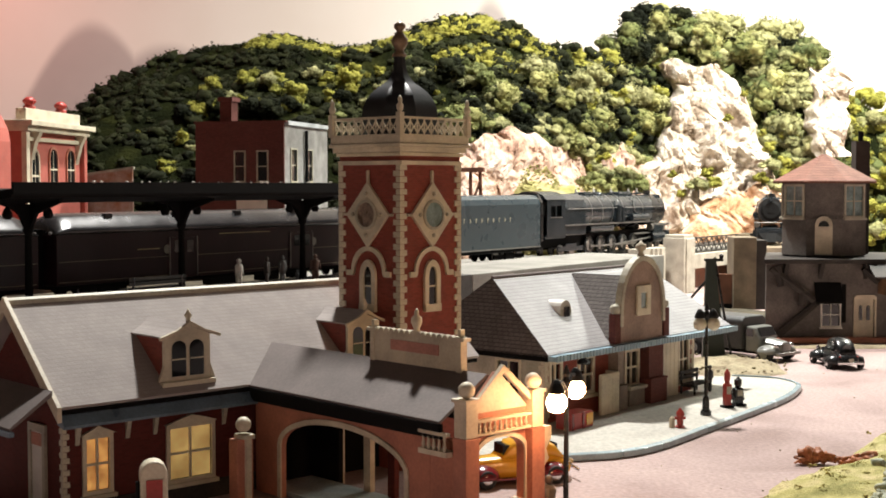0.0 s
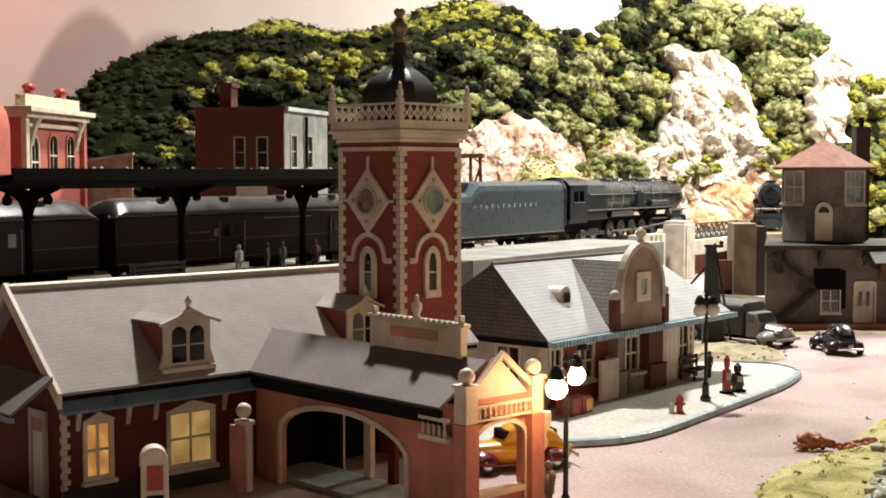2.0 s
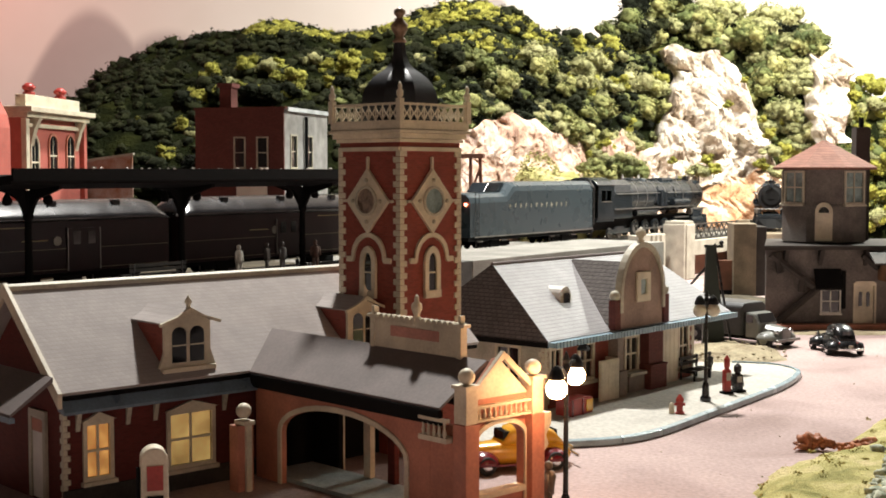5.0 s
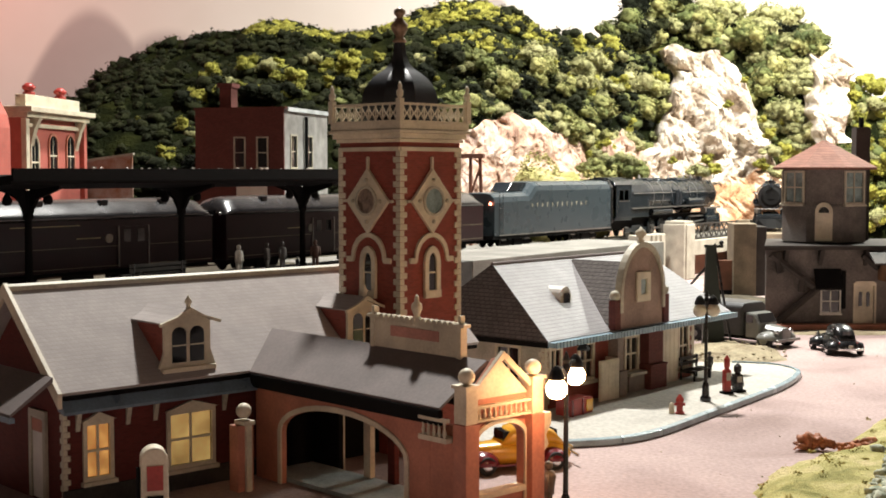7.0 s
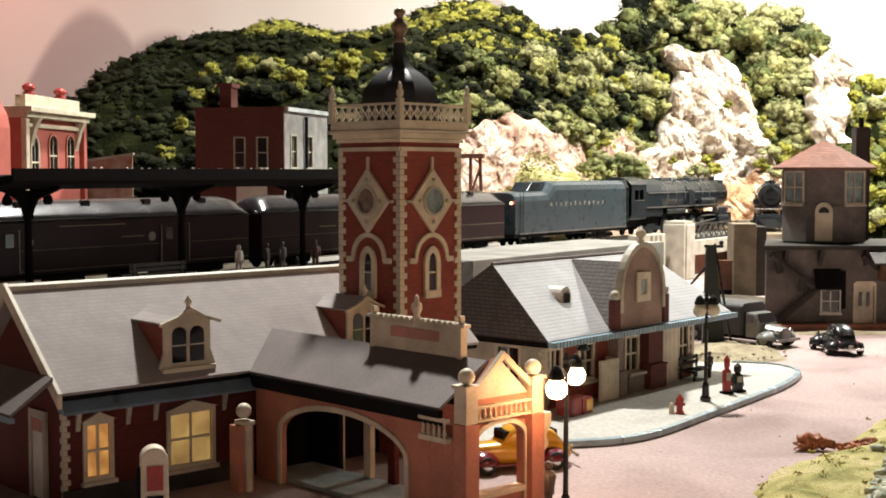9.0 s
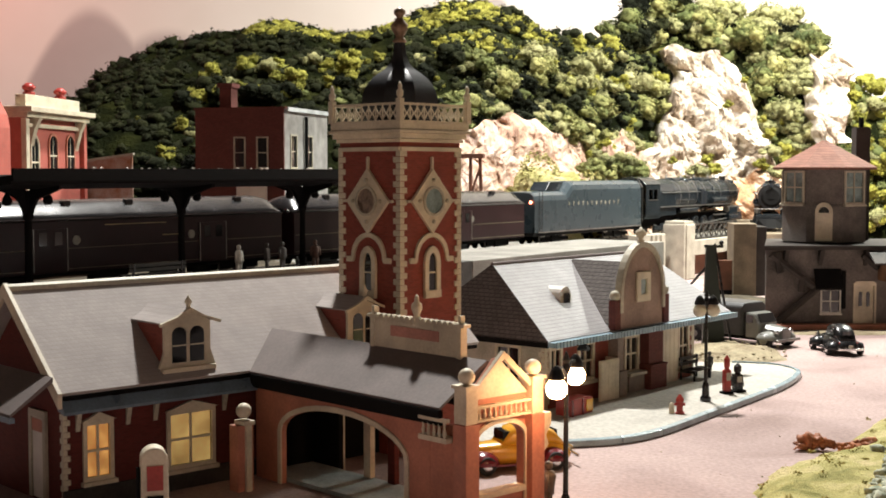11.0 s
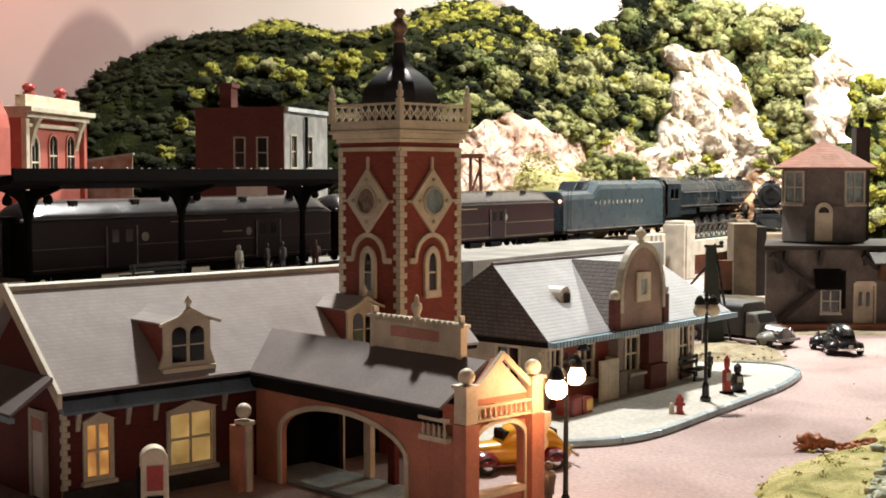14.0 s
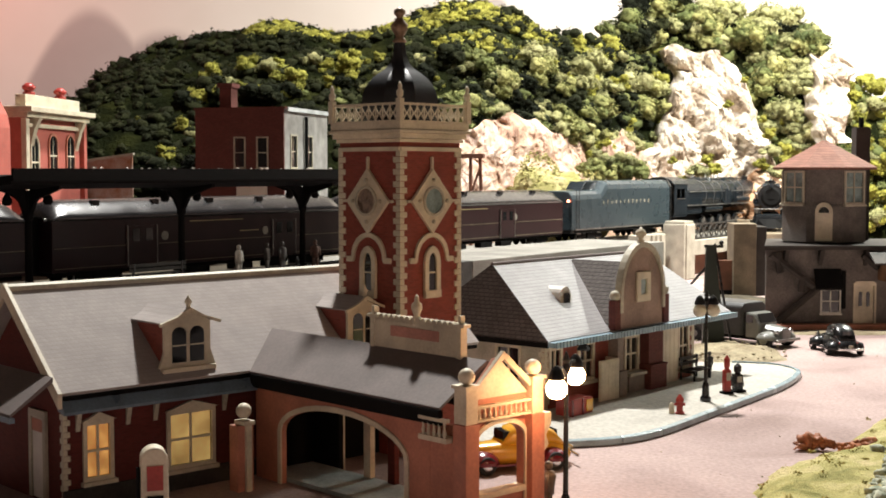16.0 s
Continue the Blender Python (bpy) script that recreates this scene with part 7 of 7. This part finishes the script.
def cream_pump():
    p = thing("petrol_pump", pose(-0.163, 0.725, 0, 0, 0, 18), "rounded cream petrol pump with red panel before the station", "petrol pump", "petrol pumps")
    part("cabinet", Sh().prism([(-0.008, 0), (0.008, 0)] + [(0.0075 * math.cos(math.pi * i / 10), 0.049 + 0.0075 * math.sin(math.pi * i / 10)) for i in range(11)], "y", -0.006, 0.006), CREAM, p, bevel=0.0014)
    part("red_panel", Sh().box(-0.0045, -0.0068, 0.032, 0.0045, -0.0061, 0.046), RED, p)
    part("hose_recess", Sh().box(-0.0045, -0.0068, 0.014, 0.0045, -0.0061, 0.029), DARK, p)
    part("side_hose", Sh().rod((-0.0088, -0.002, 0.012), (-0.0088, -0.002, 0.045), 0.0012, n=8), DARK, p)
    part("nozzle", Sh().box(-0.0022, -0.008, 0.019, 0.0022, -0.0068, 0.026), STEEL, p)


cream_pump()
figure(STATION @ pose(0.0705, -0.2035, 0, 0, 0, 30), mat("figurine_tweed", (0.13, 0.10, 0.075), 0.7), WHITE, 0.0345, "brown painted miniature figurine beside the porch pier", 1.1)
gp = thing("gate_pier", STATION @ pose(-0.027, -0.021, 0), "terracotta and cream gate pier with ball top", "pier")
part("pier_shaft", Sh().box(-0.0075, -0.004, 0, 0.005, 0.006, 0.044), TERRACOTTA, gp, bevel=0.0004)
part("pier_strip", Sh().box(-0.002, -0.0065, 0, 0.002, -0.0041, 0.044), CREAM, gp)
part("pier_cap", Sh().box(-0.0045, -0.007, 0.0441, 0.0045, 0.0045, 0.047), CREAM, gp, bevel=0.0004)
part("ball", Sh().ball((0, 0, 0.0530), 0.0052, 14), CREAM, gp, smooth=True)


def crates():
    c = thing("freight_crate", pose(0.112, 1.10, 0.0045, 0, 0, 49), "dark red wooden crate with ochre panel by the freight house", "crate")
    part("box", Sh().box(-0.016, -0.008, 0, 0.016, 0.008, 0.014), RED, c, bevel=0.0006)
    part("panel", Sh().box(0.006, -0.0086, 0.002, 0.0155, -0.0081, 0.012), YELLOW, c)
    for x in (-0.015, 0.0):
        part("batten", Sh().box(x, -0.0088, 0, x + 0.002, -0.0081, 0.014), MAROON, c)
    b = bench(FREIGHT @ pose(0.236, -0.014, 0.0045), "black slatted bench against the freight house")
    b.scale = (0.45, 1.0, 1.0)
    figure(FREIGHT @ pose(0.256, -0.018, 0.0045), MATS["figurine_dark"], WHITE, 0.026, "small dark seated miniature figurine by the bench", 1.2)


crates()


# ---- vehicles ----
def sedan(m, paint, fender_paint, label, L=0.104, glass=None):
    """A rounded sedan of the forties, its nose at +x."""
    c = thing("car", m, label, "car", "parked cars")
    k = L / 0.104

    def ring(x, w, z0, z1, r=0.35):
        h = z1 - z0
        return [(x * k, y * w * k, (z0 + h * z) * k) for y, z in ((-1, 0), (-1.02, 0.45), (-0.93, 0.8), (-0.7, 0.96), (0, 1.0), (0.7, 0.96), (0.93, 0.8), (1.02, 0.45), (1, 0))]
    b = Sh().loft([ring(-0.050, 0.008, 0.008, 0.012), ring(-0.046, 0.0135, 0.007, 0.017), ring(-0.036, 0.0155, 0.006, 0.0215), ring(-0.015, 0.0165, 0.006, 0.0225), ring(0.010, 0.0155, 0.006, 0.0225),
                   ring(0.026, 0.0115, 0.006, 0.0215), ring(0.044, 0.008, 0.007, 0.0195), ring(0.048, 0.005, 0.009, 0.016)])
    body = part("body", b, paint, c, smooth=True)
    cab = Sh().loft([ring(-0.042, 0.011, 0.018, 0.021), ring(-0.034, 0.0125, 0.020, 0.030), ring(-0.022, 0.0132, 0.021, 0.0355), ring(-0.006, 0.0132, 0.021, 0.0362), ring(0.004, 0.0128, 0.021, 0.034), ring(0.013, 0.012, 0.021, 0.0225)])
    part("cabin", cab, paint, c, smooth=True)
    for sg in (-1, 1):
        for x0, x1 in ((-0.026, -0.013), (-0.011, 0.001)):
            part("side_window", Sh().loft([[(x * k, sg * y * k, z * k) for x, z in ((x0, 0.0225), (x1, 0.0225), (x1 - 0.001, 0.0315), (x0 + 0.002, 0.0315))] for y in (0.0120, 0.0139)]), glass or PANE, c)
        for x, r in ((-0.029, 0.0115), (0.031, 0.0118)):
            part("fender", _at(pose(x * k, sg * 0.0142 * k, 0.0095 * k)).lathe([(max(0.0004, r * 1.18 * k * math.cos(i * math.pi / 12)), r * k * 0.86 * math.sin(i * math.pi / 12) - 0.002 * k) for i in range(7)], 16), fender_paint, c, smooth=True)
            w = part("wheel", Sh().rod((x * k, sg * 0.0195 * k, 0.0075 * k), (x * k, sg * 0.0258 * k, 0.0075 * k), 0.0075 * k, n=18), TYRE, c, bevel=0.0005)
            part("hub_cap", Sh().rod((x * k, sg * 0.0258 * k, 0.0075 * k), (x * k, sg * 0.0266 * k, 0.0075 * k), 0.0042 * k, 0.0028 * k, n=14), CHROME, w)
        part("running_board", Sh().box(-0.020 * k, sg * 0.0165 * k, 0.0055 * k, 0.022 * k, sg * 0.0215 * k, 0.007 * k), fender_paint, c)
        part("headlight", _at(pose(0.040 * k, sg * 0.0125 * k, 0.0185 * k, 0, 90, 0)).ball((0, 0, 0), 0.0032 * k, 12), CHROME, c, smooth=True)
        part("tail_light", Sh().ball((-0.044 * k, sg * 0.0125 * k, 0.016 * k), 0.0014 * k, 8), RED, c)
    part("windscreen", Sh().loft([[(x * k, y * k, z * k) for y, z in ((-0.0105, 0.0235), (0.0105, 0.0235), (0.0095, 0.0315), (-0.0095, 0.0315))] for x in (0.0035, 0.0118)]), glass or PANE, c)
    part("rear_window", Sh().box(-0.0385 * k, -0.006 * k, 0.0245 * k, -0.030 * k, 0.006 * k, 0.0295 * k), glass or PANE, c)
    part("grille", Sh().box(0.0465 * k, -0.0045 * k, 0.009 * k, 0.0492 * k, 0.0045 * k, 0.017 * k), CHROME, c, bevel=0.0006)
    for x in (-0.053, 0.052):
        part("bumper", Sh().box((x - 0.0008) * k, -0.018 * k, 0.0075 * k, (x + 0.0008) * k, 0.018 * k, 0.0105 * k).box(min(x, x * 0.85) * k, -0.004 * k, 0.008 * k, max(x, x * 0.85) * k, 0.004 * k, 0.0095 * k), CHROME, c, bevel=0.0005)
    part("number_plate", Sh().box(-0.0545 * k, -0.0035 * k, 0.0115 * k, -0.0538 * k, 0.0035 * k, 0.0145 * k).box(-0.054 * k, -0.001 * k, 0.0095 * k, -0.0465 * k, 0.001 * k, 0.0125 * k), CREAM_DULL, c)
    return c


sedan(pose(0.460, 1.512, 0.0, 0, 0, 94), BLACK, BLACK, "black rounded sedan parked on the road", 0.086).scale = (1, 1, 1.15)
sedan(STATION @ pose(0.152, -0.0935, 0.0, 0, 0, 157), YELLOW, MAROON, "yellow coupe with maroon fenders beside the porch", 0.090)


def truck():
    t = thing("truck", pose(0.371, 1.592, 0.0, 0, 0, -50), "grey-green delivery truck with dark rounded box body", "truck")
    t.scale = (1.15, 1.15, 1.02)
    part("cargo_box", Sh().prism([(-0.021, 0.012), (0.021, 0.012), (0.021, 0.046), (0.016, 0.051), (-0.016, 0.051), (-0.021, 0.046)], "x", -0.075, 0.012), mat("dark_grey_canvas", (0.06, 0.06, 0.06), 0.5), t, bevel=0.002)
    part("cab", Sh().prism([(0.0125, 0.010), (0.030, 0.010), (0.030, 0.028), (0.024, 0.039), (0.0125, 0.040)], "y", -0.0165, 0.0165), TRUCK, t, bevel=0.002)
    part("bonnet", Sh().loft([[(0.028, y, z) for y, z in ((-0.011, 0.010), (-0.011, 0.022), (-0.006, 0.027), (0.006, 0.027), (0.011, 0.022), (0.011, 0.010))], [(0.052, y, z) for y, z in ((-0.008, 0.010), (-0.008, 0.020), (-0.004, 0.0235), (0.004, 0.0235), (0.008, 0.020), (0.008, 0.010))]]), TRUCK, t, smooth=False, bevel=0.0012)
    part("windscreen", Sh().prism([(0.0305, 0.0285), (0.0312, 0.0285), (0.0258, 0.0385), (0.025, 0.0385)], "y", -0.013, 0.013), PANE, t)
    part("grille", Sh().box(0.0522, -0.007, 0.011, 0.0532, 0.007, 0.021), STEEL, t)
    for sg in (-1, 1):
        part("side_window", Sh().box(0.0145, sg * 0.0166, 0.028, 0.023, sg * 0.0171, 0.037), PANE, t)
        part("front_fender", _at(pose(0.040, sg * 0.0135, 0.010)).lathe([(max(0.0004, 0.0125 * math.cos(i * math.pi / 12)), 0.0095 * math.sin(i * math.pi / 12)) for i in range(7)], 16), TRUCK, t, smooth=True)
        part("headlight", Sh().ball((0.049, sg * 0.0125, 0.019), 0.003, 10), CHROME, t, smooth=True)
        for x in (-0.05, 0.040):
            w = part("wheel", Sh().rod((x, sg * 0.016, 0.0088), (x, sg * 0.0222, 0.0088), 0.0088, n=18), TYRE, t, bevel=0.0006)
            part("hub", Sh().rod((x, sg * 0.0222, 0.0088), (x, sg * 0.023, 0.0088), 0.0045, n=12), TRUCK, w)
    part("bumper", Sh().box(0.054, -0.02, 0.008, 0.0565, 0.02, 0.0115), STEEL, t, bevel=0.0005)
    part("chassis", Sh().box(-0.075, -0.012, 0.007, 0.054, 0.012, 0.0105), DARK, t)


truck()


def pebbles():
    rng = np.random.default_rng(2)
    s = Sh()
    for i in range(70):
        a, r = rng.uniform(0, math.tau), rng.uniform(0.3, 1) ** 0.5
        s.ball((0.330 + 0.07 * r * math.cos(a), 1.50 + 0.09 * r * math.sin(a), 0.004 + 0.006 * (1 - r)), rng.uniform(0.0008, 0.0022), 6, 0.7)
    for i in range(40):
        s.ball((rng.uniform(0.1, 0.5), rng.uniform(0.85, 1.5), 0.0004), rng.uniform(0.0004, 0.001), 5, 0.6)
    ob = solid("rubble", s, SAND, "small loose stones on sand and road", "rubble", kind="stuff")


pebbles()


motions()
